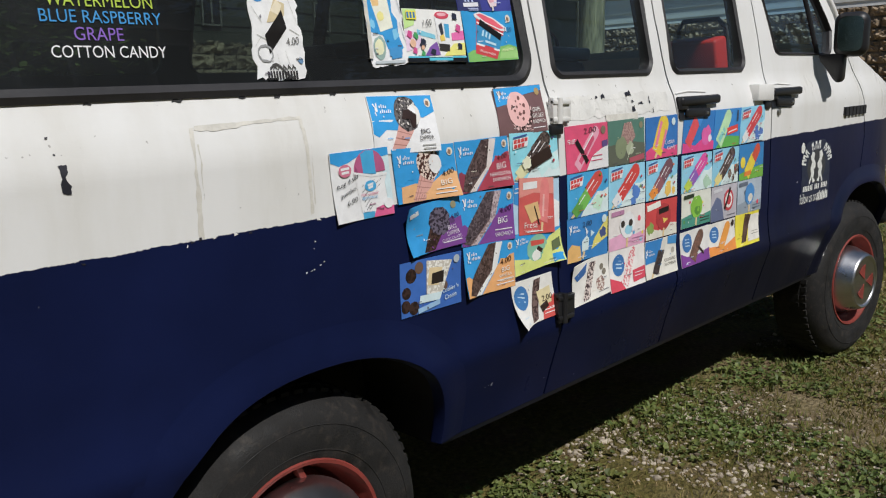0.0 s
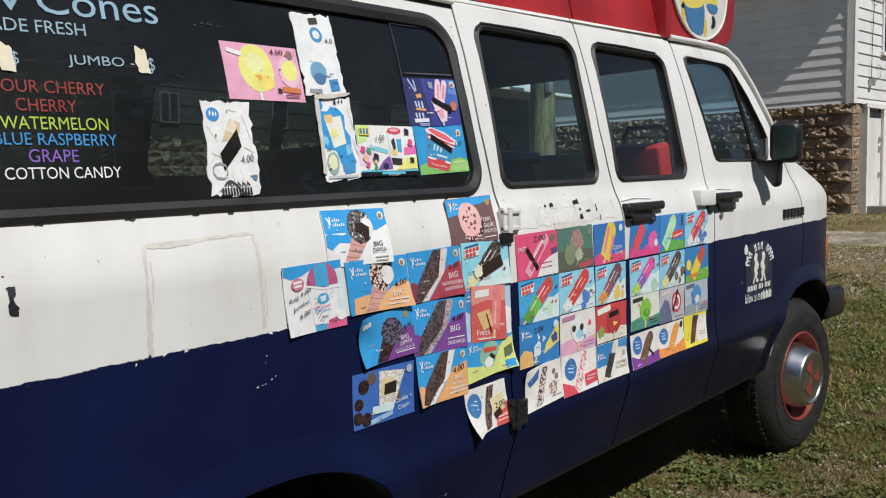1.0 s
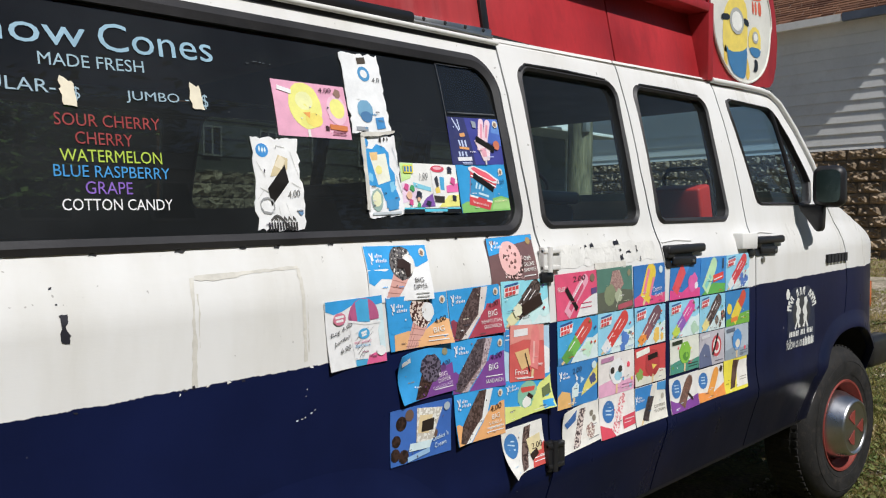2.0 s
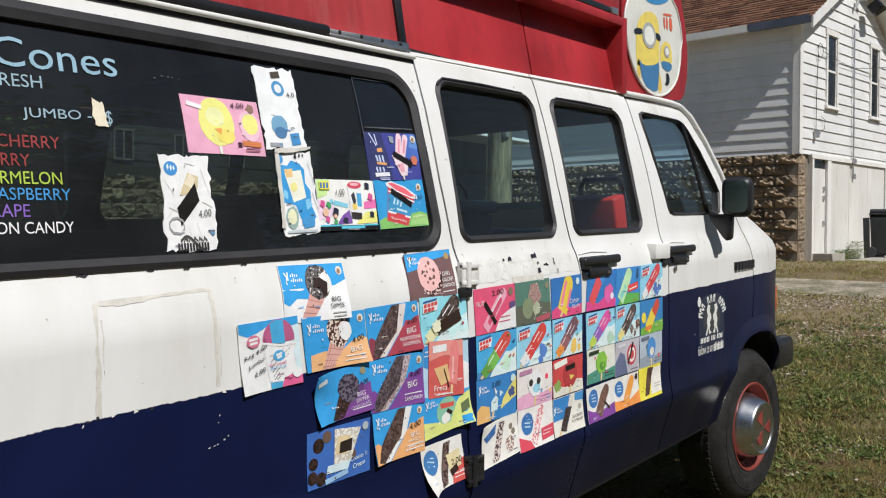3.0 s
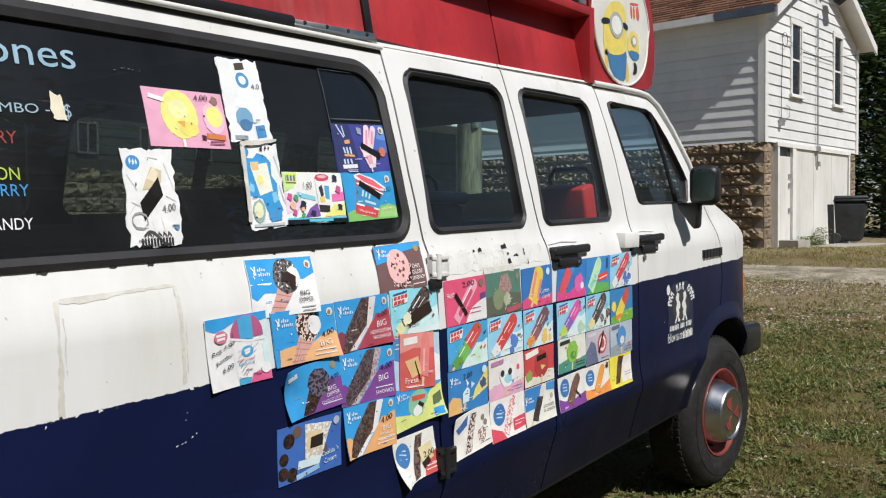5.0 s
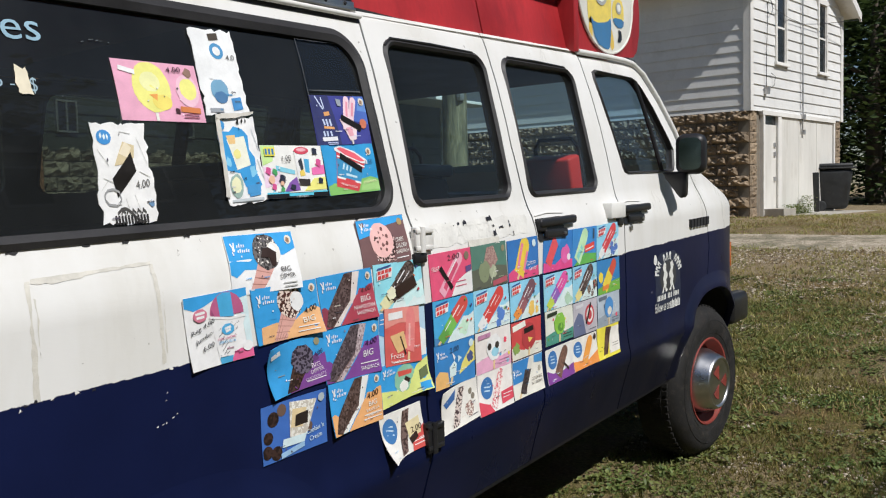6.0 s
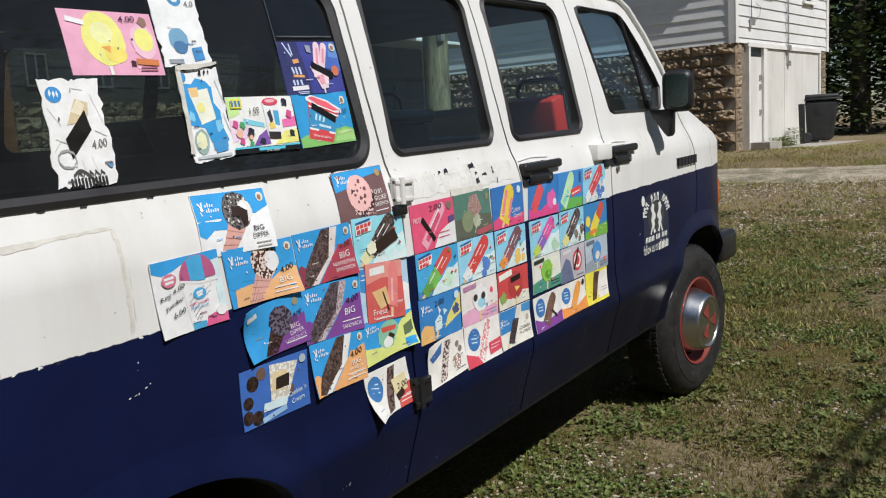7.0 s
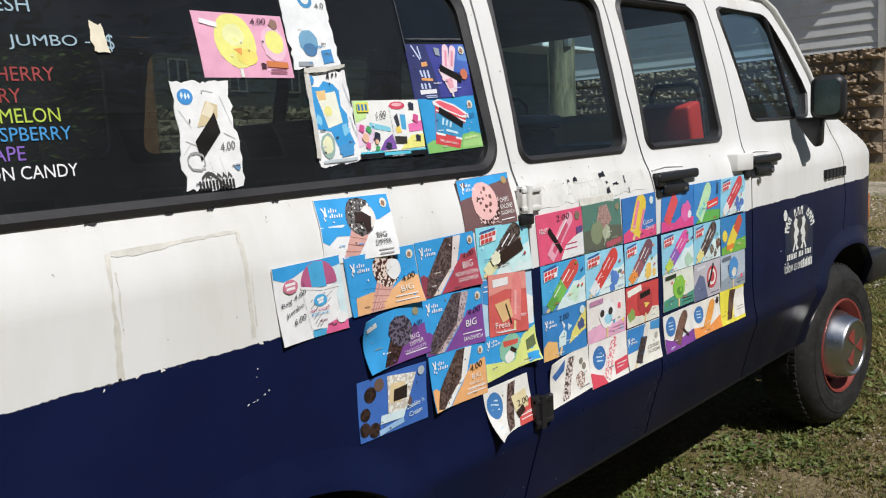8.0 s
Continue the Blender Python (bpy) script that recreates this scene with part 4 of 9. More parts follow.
# broad-leaved weeds: flat rosettes of long notched leaves
vs, fs = [], []
for _ in range(300):
    x, y = 0.9 + 6.6 * rng.random() ** 1.2, rng.uniform(-2.0, 0.4)
    if density(x, y, 1.5, 12.0) < 0.42:
        continue
    z = ground_z(x, y)
    turn = rng.uniform(0, 6.283)
    size = rng.uniform(0.022, 0.060)
    for q in range(rng.randint(5, 9)):
        a = turn + q * 2.4 + rng.uniform(-0.2, 0.2)
        c, d = math.cos(a), math.sin(a)
        ln, up = size * rng.uniform(0.7, 1.2), rng.uniform(0.2, 0.75)
        k = len(vs)
        for f, w in ((0.05, 0.05), (0.35, 0.15), (0.5, 0.10), (0.72, 0.20), (0.88, 0.14)):
            h = z + 0.008 + ln * up * math.sin(f * 2.4)
            vs += [(x + c * ln * f - d * ln * w, y + d * ln * f + c * ln * w, h + 0.004), (x + c * ln * f + d * ln * w, y + d * ln * f - c * ln * w, h + 0.004)]
        vs.append((x + c * ln, y + d * ln, z + 0.01 + ln * up * math.sin(2.4)))
        fs += [(k + 2 * j, k + 2 * j + 1, k + 2 * j + 3, k + 2 * j + 2) for j in range(4)] + [(k + 8, k + 9, k + 10)]
tagged(new("broadleaf_weeds", mesh_of("broadleaf_weeds", vs, fs, M_CLOVER)), "flat rosettes of long-leaved green weeds in the lawn", "weeds", kind="stuff")

ico = bmesh.new()
bmesh.ops.create_icosphere(ico, subdivisions=1, radius=1.0)
ico_v = np.array([v.co[:] for v in ico.verts])
ico_f = [[v.index for v in f.verts] for f in ico.faces]
ico.free()


def stones(name, count, x0, x1, y0, y1, lo, hi, thresh, label, seed):
    r = np.random.RandomState(seed)
    vs, fs, made, tries = [], [], 0, 0
    while made < count and tries < count * 12:
        tries += 1
        x, y = x0 + (x1 - x0) * r.rand() ** 1.2, r.uniform(y0, y1)
        if under_van(x, y) or density(x, y, 0.8, 21.0) < thresh + r.uniform(-0.12, 0.12):
            continue
        s = r.uniform(lo, hi) * (1.6 if r.rand() < 0.08 else 1.0)
        v = ico_v * (1 + r.uniform(-0.3, 0.3, (len(ico_v), 1))) * [s, s * r.uniform(0.6, 1.0), s * r.uniform(0.35, 0.7)]
        a = r.uniform(0, 6.28)
        v = v @ np.array([[math.cos(a), -math.sin(a), 0], [math.sin(a), math.cos(a), 0], [0, 0, 1]])
        v = v + [x, y, ground_z(x, y) + s * 0.2]
        k = len(vs)
        vs += v.tolist()
        fs += [[k + i for i in f] for f in ico_f]
        made += 1
    m = leaf_material("pebble_" + name, (0.15, 0.11, 0.07), (0.78, 0.68, 0.54), 0.9)
    return tagged(new(name, mesh_of(name, vs, fs, m)), label, "gravel", kind="stuff")


stones("gravel", 7500, 0.4, 6.8, -2.0, 1.5, 0.003, 0.013, 0.61, "scattered pale limestone gravel in the grass", 3)
stones("gravel", 12000, 5.2, 11.2, -2.5, 4.5, 0.007, 0.018, 0.54, "pale gravel spilled over the far lawn", 5)

# ---------------------------------------------------------------- outbuilding
M_SIDING = surface("white_siding", (0.79, 0.785, 0.765), 0.6, vary=0.06, grain=30, blotch=1.4, bump=0.06, dirt=(0.5, 0.46, 0.38), dirt_amount=0.3, per_piece=0.06)
M_TRIM = surface("white_trim", (0.82, 0.80, 0.76), 0.55, vary=0.06, blotch=3, bump=0.06, dirt=(0.5, 0.46, 0.38), dirt_amount=0.25)
M_ROCK = surface("rock_faced_block", (0.36, 0.27, 0.18), 0.95, vary=0.4, grain=30, blotch=7, bump=1.0, dirt=(0.12, 0.095, 0.07), dirt_amount=0.85, per_piece=0.35)
M_MORTAR = surface("mortar", (0.22, 0.19, 0.15), 0.95, vary=0.2, bump=0.4)
M_WINDARK = surface("window_pane_dark", (0.03, 0.032, 0.035), 0.08, vary=0.3, bump=0.0)
M_DOORWOOD = surface("painted_door", (0.74, 0.72, 0.67), 0.6, vary=0.08, blotch=2.5, bump=0.1, dirt=(0.42, 0.38, 0.31), dirt_amount=0.4, stretch=(1, 1, 0.2))
M_CONC = surface("concrete", (0.42, 0.39, 0.34), 0.9, vary=0.18, bump=0.3)
M_GUTTER = surface("dark_gutter_metal", (0.13, 0.15, 0.19), 0.45, 0.3, vary=0.2, blotch=3, bump=0.1)
M_TRIMGREY = surface("grey_trim", (0.30, 0.31, 0.29), 0.6, vary=0.1, bump=0.06)
M_METAL = surface("galvanised_metal", (0.5, 0.5, 0.5), 0.5, 0.8, vary=0.2)

BX, BY, BZ = 15.47, 3.30, 0.75
GA, LA = radians(-8.0), radians(88.0)
GD = Vector((math.cos(GA), math.sin(GA), 0))
LD = Vector((math.cos(LA), math.sin(LA), 0))
GN = Vector((math.sin(GA), -math.cos(GA), 0))
LN = Vector((-math.sin(LA), math.cos(LA), 0))
GW, LW, STONE_H, EAVE, PITCH = 4.9, 15.0, 2.10, 4.48, 0.62
house = empty("outbuilding", BX, BY, BZ)
tagged(house, "white clapboard outbuilding on a rock-faced block base", "building")


def hpart(name, bm, material, parent=None, label="", smooth=False):
    ob = part(name, bm, material, None, label, smooth)
    if parent is None:
        return under(ob, house)
    ob.parent = parent
    return ob


def G(u, z, off=0.0):
    return Vector((BX, BY, BZ)) + GD * u + Vector((0, 0, z)) + GN * off


def L(u, z, off=0.0):
    return Vector((BX, BY, BZ)) + LD * u + Vector((0, 0, z)) + LN * off


def plank(bm, P, u0, u1, z0, z1, o0, o1, thick=0.03, top=None):
    """A board on a wall: feet stand out by o0, head by o1."""
    t0, t1 = top or (u0, u1)
    q = [P(u0, z0, o0), P(u1, z0, o0), P(t1, z1, o1), P(t0, z1, o1), P(u0, z0, o0 - thick), P(u1, z0, o0 - thick), P(t1, z1, o1 - thick), P(t0, z1, o1 - thick)]
    v = [bm.verts.new(p) for p in q]
    for f in ((0, 1, 2, 3), (7, 6, 5, 4), (0, 4, 5, 1), (1, 5, 6, 2), (2, 6, 7, 3), (3, 7, 4, 0)):
        bm.faces.new([v[i] for i in f])


def gable_top(u):
    return EAVE + PITCH * min(u, GW - u)


# block base: a mortar core with blocks standing proud
bm = bmesh.new()
plank(bm, G, 0.02, GW - 0.02, -0.4, STONE_H, -0.02, -0.02, 0.3)
core_g = hpart("base_wall", bm, M_MORTAR, None, "block base wall of the gable end")
bm = bmesh.new()
plank(bm, L, 0.02, LW, -0.4, STONE_H, -0.02, -0.02, 0.3)
core_l = hpart("base_wall", bm, M_MORTAR, None, "shaded rock-faced block base wall")


def rock_mesh(w, h, d, seed):
    """A block with a rough pitched face, looking along -y."""
    r = random.Random(seed)
    nx, nz = 8, 5
    vs, fs = [], []
    for j in range(nz + 1):
        for i in range(nx + 1):
            e = min(i, nx - i, j, nz - j)
            o = d * 0.25 * r.random() if e == 0 else d * (0.25 + 1.1 * r.random() ** 1.5 + 0.35 * math.sin(0.9 * i + seed) * math.cos(1.3 * j + 2 * seed))
            vs.append((w * (i / nx - 0.5) + (r.uniform(-0.01, 0.01) if e else 0), -o, h * (j / nz - 0.5) + (r.uniform(-0.008, 0.008) if e else 0)))
    for j in range(nz):
        for i in range(nx):
            a = j * (nx + 1) + i
            fs.append((a, a + 1, a + nx + 2, a + nx + 1))
    k = len(vs)
    for x, z in ((-0.5, -0.5), (0.5, -0.5), (0.5, 0.5), (-0.5, 0.5)):
        vs.append((w * x, 0.06, h * z))
    c = (0, nx, (nx + 1) * (nz + 1) - 1, (nx + 1) * nz)
    for i in range(4):
        fs.append((c[i], k + i, k + (i + 1) % 4, c[(i + 1) % 4]))
    return mesh_of("rock_block", vs, fs, M_ROCK)


COURSE = STONE_H / 10
rocks = [rock_mesh(0.405, COURSE - 0.012, 0.07, s) for s in range(9)]
corner_rocks = [rock_mesh(0.30, COURSE - 0.012, 0.03, 20 + s) for s in range(4)]


def lay(me, P, d, nrm, u, z, parent):
    ob = new("block", me)
    ob.parent = parent
    ob.matrix_local = Matrix.Translation(P(u, z, 0.0)) @ Matrix((( d.x, -nrm.x, 0, 0), (d.y, -nrm.y, 0, 0), (0, 0, 1, 0), (0, 0, 0, 1)))
    return ob


for c in range(10):
    z = (c + 0.5) * COURSE
    u = 0.21 if c % 2 else 0.42
    k = 0
    while u < 12.4 and k < 29:
        lay(rocks[(c * 3 + k * 5 + (k * k) % 3) % 9], L, LD, LN, u, z, core_l)
        u += 0.415
        k += 1
    lay(corner_rocks[c % 4], G, GD, GN, 0.17, z, core_g)
    lay(corner_rocks[(c + 1) % 4], G, GD, GN, GW - 0.17, z, core_g)

# clapboards
def wall_core(P, pts, name):
    bm = bmesh.new()
    f = [bm.verts.new(P(u, z, 0.0)) for u, z in pts]
    b = [bm.verts.new(P(u, z, -0.15)) for u, z in pts]
    bm.faces.new(f)
    bm.faces.new(b[::-1])
    for i in range(len(pts)):
        j = (i + 1) % len(pts)
        bm.faces.new((f[i], f[j], b[j], b[i]))
    return hpart(name, bm, M_SIDING, None, "white clapboard wall")


APEX = EAVE + PITCH * GW / 2
wall_g = wall_core(G, [(0, STONE_H), (GW, STONE_H), (GW, EAVE + 0.1), (GW / 2, APEX + 0.1), (0, EAVE + 0.1)], "gable_wall")
wall_l = wall_core(L, [(0, STONE_H), (LW, STONE_H), (LW, EAVE + 0.1), (0, EAVE + 0.1)], "long_wall")
BOARD = 0.205
WIN = ((1.14, 1.70, 3.10, 4.50), (3.40, 3.95, 3.10, 4.58))
z = STONE_H - 0.02
course = BOARD * 0.5
while z < APEX - 0.05:
    top = min(z + course + 0.012, APEX)
    def reach(h):
        return (0.0, GW) if h <= EAVE else ((h - EAVE) / PITCH, GW - (h - EAVE) / PITCH)
    (a0, a1), (b0, b1) = reach(z), reach(top)
    spans = [(a0, a1, b0, b1)]
    for w0, w1, h0, h1 in WIN:
        if z < h1 and top > h0:
            nxt = []
            for s0, s1, t0, t1 in spans:
                if s0 < w0 and s1 > w1:
                    nxt += [(s0, w0, t0, w0), (w1, s1, w1, t1)]
                else:
                    nxt.append((s0, s1, t0, t1))
            spans = nxt
    for s0, s1, t0, t1 in spans:
        bm = bmesh.new()
        plank(bm, G, s0, s1, z, top, 0.040, 0.016, 0.014, (t0, t1))
        hpart("clapboard", bm, M_SIDING, wall_g)
    if z < EAVE - 0.05:
        bm = bmesh.new()
        plank(bm, L, 0.0, LW, z, min(top, EAVE), 0.040, 0.016, 0.014)
        hpart("clapboard", bm, M_SIDING, wall_l)
    z += course
    course = BOARD

# corner boards, windows, doors
for P, u0, u1, o in ((G, -0.05, 0.09, 0.055), (L, -0.05, 0.09, 0.052), (G, GW - 0.09, GW + 0.05, 0.055)):
    bm = bmesh.new()
    plank(bm, P, u0, u1, STONE_H - 0.03, EAVE + 0.02, o, o, 0.05)
    hpart("corner_board", bm, M_TRIM)
for w0, w1, h0, h1 in WIN:
    bm = bmesh.new()
    plank(bm, G, w0 - 0.01, w0 + 0.06, h0, h1, 0.06, 0.06, 0.06)
    plank(bm, G, w1 - 0.06, w1 + 0.01, h0, h1, 0.06, 0.06, 0.06)
    plank(bm, G, w0 - 0.03, w1 + 0.03, h1, h1 + 0.11, 0.065, 0.065, 0.06)
    win = hpart("window", bm, M_TRIM, None, "narrow white sash window, dark inside")
    bm = bmesh.new()
    plank(bm, G, w0 - 0.05, w1 + 0.05, h0 - 0.06, h0, 0.10, 0.09, 0.1)
    hpart("sill", bm, M_TRIM, win)
    bm = bmesh.new()
    mid = (h0 + h1) / 2
    plank(bm, G, w0 + 0.06, w1 - 0.06, mid - 0.02, mid + 0.02, 0.035, 0.035, 0.02)
    plank(bm, G, w0 + 0.06, w0 + 0.085, h0, h1, 0.035, 0.035, 0.02)
    plank(bm, G, w1 - 0.085, w1 - 0.06, h0, h1, 0.035, 0.035, 0.02)
    hpart("sash", bm, M_TRIM, win)
    for a, b in ((h0, mid), (mid, h1)):
        bm = bmesh.new()
        plank(bm, G, w0 + 0.08, w1 - 0.08, a + 0.02, b - 0.02, 0.022, 0.022, 0.01)
        hpart("pane", bm, M_WINDARK, win)
# recessed door and blank panels of the ground floor
bm = bmesh.new()
plank(bm, G, 0.52, 0.60, 0.0, 2.06, 0.06, 0.06, 0.1)
plank(bm, G, 1.23, 1.40, 0.0, 2.06, 0.06, 0.06, 0.1)
plank(bm, G, 0.48, 4.42, 2.02, 2.10, 0.07, 0.07, 0.1)
plank(bm, G, 4.34, 4.42, 0.0, 2.02, 0.06, 0.06, 0.08)
hpart("door_frame", bm, M_TRIM)
bm = bmesh.new()
plank(bm, G, 0.60, 1.23, 1.84, 2.02, 0.0, 0.0, 0.02)
hpart("transom", bm, M_WINDARK)
bm = bmesh.new()
plank(bm, G, 0.60, 1.22, 0.02, 1.84, 0.012, 0.012, 0.03)
door = hpart("door", bm, M_DOORWOOD, None, "closed white plank door")
for zz in (1.40, 1.22, 0.72):
    bm = bmesh.new()
    plank(bm, G, 1.10, 1.18, zz, zz + 0.09, 0.04, 0.04, 0.03)
    hpart("latch", bm, M_METAL, door)
for a, b in ((1.41, 2.36), (2.37, 3.35), (3.36, 4.33)):
    bm = bmesh.new()
    plank(bm, G, a, b, 0.0, 2.01, 0.03, 0.03, 0.04)
    hpart("wall_panel", bm, M_DOORWOOD, None, "white painted sheet panel")
# conduit, meter box, lamp
bm = bmesh.new()
tube(bm, [G(2.45, 4.9, 0.07), G(2.45, 2.05, 0.08), G(2.47, 1.75, 0.06)], 0.018, 8)
tube(bm, [G(2.45, 5.2, 0.07), G(2.52, 5.45, 0.12), G(2.72, 5.42, 0.2)], 0.03, 8)
hpart("conduit", bm, M_METAL)
for u0, u1, z0, z1, o in ((2.40, 2.52, 2.02, 2.12, 0.12), (2.50, 2.58, 1.70, 1.80, 0.09), (0.58, 0.68, 2.42, 2.56, 0.12)):
    bm = bmesh.new()
    plank(bm, G, u0, u1, z0, z1, o, o, 0.07)
    hpart("junction_box", bm, M_METAL)
bm = bmesh.new()
tube(bm, [G(0.63, 2.5, 0.07), G(0.66, 3.2, 0.06), G(0.72, 4.05, 0.06)], 0.006, 6)
tube(bm, [G(0.80 + 0.12 * math.cos(a), 4.12 + 0.14 * math.sin(a), 0.07) for a in (6.2832 * k / 16 for k in range(17))], 0.006, 6, False)
tube(bm, [G(0.72, 2.50, 0.08), G(0.95, 2.62, 0.10), G(1.05, 2.8, 0.07), G(0.85, 2.85, 0.07)], 0.005, 6)
tube(bm, [G(0.92, 4.12, 0.08), G(1.7, 4.02, 0.10), G(2.45, 4.0, 0.08)], 0.005, 6)
tube(bm, [G(2.45, 4.0, 0.08), G(3.3, 4.10, 0.16), G(4.9, 4.35, 0.5)], 0.006, 6)
hpart("loose_cable", bm, M_BLACK)
bm = bmesh.new()
m = Matrix.Translation(G(2.95, 5.30, 0.32)) @ Matrix.Rotation(radians(-35), 4, "X")
box(bm, -0.16, 0.16, -0.13, 0.13, -0.12, 0.12, 0.03, m)
hpart("flood_lamp", bm, M_BLACK, None, "black flood lamp under the gable")

# roof: deck, shingle courses, rake boards, gutter
OH, OG = 0.275, 0.34
def roof_point(u, v, side, lift=0.0):
    """u along the ridge from the gable, v from ridge (0) to eave (1) of a side."""
    half = GW / 2 + OH
    w = GW / 2 + (half * v if side else -half * v)
    return Vector((BX, BY, BZ)) + LD * u + GD * w + Vector((0, 0, APEX + 0.245 - PITCH * half * v + lift))


for side in (0, 1):
    bm = bmesh.new()
    q = [roof_point(-OG, 0, side), roof_point(LW + 0.3, 0, side), roof_point(LW + 0.3, 1, side), roof_point(-OG, 1, side)]
    t = [bm.verts.new(p) for p in q]
    b = [bm.verts.new(p - Vector((0, 0, 0.10))) for p in q]
    bm.faces.new(t)
    bm.faces.new(b[::-1])
    for i in range(4):
        bm.faces.new((t[i], t[(i + 1) % 4], b[(i + 1) % 4], b[i]))
    hpart("roof_deck", bm, M_TRIM)
vs, fs = [], []
r = random.Random(8)
for side in (0, 1):
    for c in range(22):
        v1, v0 = 1.01 - c / 22, 1.01 - (c + 1.15) / 22
        u = -OG - 0.02 - r.random() * 0.3
        while u < LW:
            w = r.uniform(0.22, 0.36)
            a, b = max(u, -OG - 0.02), u + w - 0.008
            k = len(vs)
            lift = r.uniform(0.028, 0.042)
            vs += [roof_point(a, max(v0, 0), side, 0.012)[:], roof_point(b, max(v0, 0), side, 0.012)[:], roof_point(b, v1, side, lift)[:], roof_point(a, v1, side, lift)[:], roof_point(b, v1, side, 0.002)[:], roof_point(a, v1, side, 0.002)[:]]
            fs += [(k, k + 1, k + 2, k + 3), (k + 3, k + 2, k + 4, k + 5)]
            u += w
M_TAB = leaf_material("shingle_tab", (0.11, 0.045, 0.025), (0.30, 0.15, 0.085), 0.9)
sh = under(link("shingles", mesh_of("shingles", vs, fs, M_TAB), None), house)
sh["kind"] = "stuff"
for side in (0, 1):
    bm = bmesh.new()
    q = [roof_point(-OG - 0.03, 0, side), roof_point(-OG - 0.03, 1, side)]
    dn = Vector((0, 0, -0.20))
    back = LD * 0.04
    t = [bm.verts.new(p) for p in (q[0], q[1], q[1] + dn, q[0] + dn)]
    b = [bm.verts.new(p + back) for p in (q[0], q[1], q[1] + dn, q[0] + dn)]
    bm.faces.new(t)
    bm.faces.new(b[::-1])
    for i in range(4):
        bm.faces.new((t[i], t[(i + 1) % 4], b[(i + 1) % 4], b[i]))
    hpart("rake_board", bm, M_TRIM)
for u0, u1, tw in ((-OG, 0.80, 0.03), (0.82, LW, 0.02)):
    bm = bmesh.new()
    q = [roof_point(u0, 1, 0), roof_point(u1, 1, 0)]
    for (dx, z0, z1) in ((0.0, -0.12, 0.0), (-0.08, -0.12, 0.0 + tw)):
        vsq = [bm.verts.new(p + GD * dx + Vector((0, 0, z))) for p, z in ((q[0], z0), (q[1], z0), (q[1], z1), (q[0], z1))]
        bm.faces.new(vsq)
    vsq = [bm.verts.new(p + GD * dx + Vector((0, 0, -0.12))) for p, dx in ((q[0], 0), (q[1], 0), (q[1], -0.08), (q[0], -0.08))]
    bm.faces.new(vsq)
    hpart("gutter", bm, M_GUTTER if u0 < 0 else M_TRIM, None, "bent dark metal eaves gutter" if u0 < 0 else "sagging white eaves gutter")
# back closing walls
bm = bmesh.new()
for P0, P1 in ((G(GW, 0), G(GW, 0) + LD * LW), (L(LW, 0), L(LW, 0) + GD * GW)):
    a, b = P0, P1
    v = [bm.verts.new(p) for p in (a, b, b + Vector((0, 0, EAVE)), a + Vector((0, 0, EAVE)))]
    bm.faces.new(v)
hpart("back_wall", bm, M_SIDING)

# slab and step before the door
bm = bmesh.new()
plank(bm, G, 1.3, 4.3, -0.12, 0.035, 1.05, 1.0, 1.0)
tagged(part("concrete_slab", bm, M_CONC, smooth=False), "weathered concrete slab before the doors", "slab")
bm = bmesh.new()
plank(bm, G, 0.55, 1.15, -0.12, 0.17, 0.45, 0.44, 0.40)
tagged(part("door_step", bm, M_CONC, smooth=False), "loose concrete block step at the door", "step")

# weeds along the foot of the wall
vs, fs = [], []
for k in range(900):
    u = rng.choice((1.55, 1.75, 2.1, 2.3, 2.45)) + rng.gauss(0, 0.12)
    b = G(u, 0.0, 0.10 + rng.random() * 0.18)
    h = rng.uniform(0.06, 0.34) * (1.2 if 2.2 < u < 2.6 else 0.7)
    c = b + Vector((rng.gauss(0, 0.05), rng.gauss(0, 0.05), h))
    a, q = rng.uniform(0, 6.28), rng.uniform(0.012, 0.03)
    d, e = Vector((math.cos(a), math.sin(a), rng.uniform(-0.4, 0.4))) * q, Vector((-math.sin(a), math.cos(a), 0.3)) * q * 0.6
    i = len(vs)
    vs += [(c - d)[:], (c + e)[:], (c + d)[:], (c - e)[:], (b + Vector((0.004, 0, 0)))[:], b[:]]
    fs += [(i, i + 1, i + 2, i + 3), (i, i + 4, i + 5)]
tagged(new("weeds", mesh_of("weeds", vs, fs, M_CLOVER)), "tall green weeds at the foot of the white wall", "weeds", kind="stuff")

# grey house beyond the utility pole, seen through the van's windows
M_SHED = surface("grey_green_siding", (0.068, 0.084, 0.070), 0.8, vary=0.15, bump=0.2)
shed = empty("house", 7.0, 9.0, 0.3)
tagged(shed, "grey-green sided house on a stone base beyond the pole", "house")
bm = bmesh.new()
box(bm, 3.48, 10.57, 7.05, 12.0, 0.0, 3.0)
under(part("wall", bm, M_SHED, smooth=False), shed)
for k in range(5):
    bm = bmesh.new()
    plank(bm, lambda u, z, o: Vector((u, 7.05 - o, z)), 3.5, 10.56, 1.93 + k * 0.2, 2.14 + k * 0.2, 0.03, 0.012, 0.012)
    under(part("siding_board", bm, M_SHED, smooth=False), shed)
for k in range(9):
    bm = bmesh.new()
    box(bm, 9.75, 10.50, 6.99, 7.052, 1.35 + k * 0.1, 1.42 + k * 0.1)
    under(part("louvre_board", bm, M_SHED, smooth=False), shed)
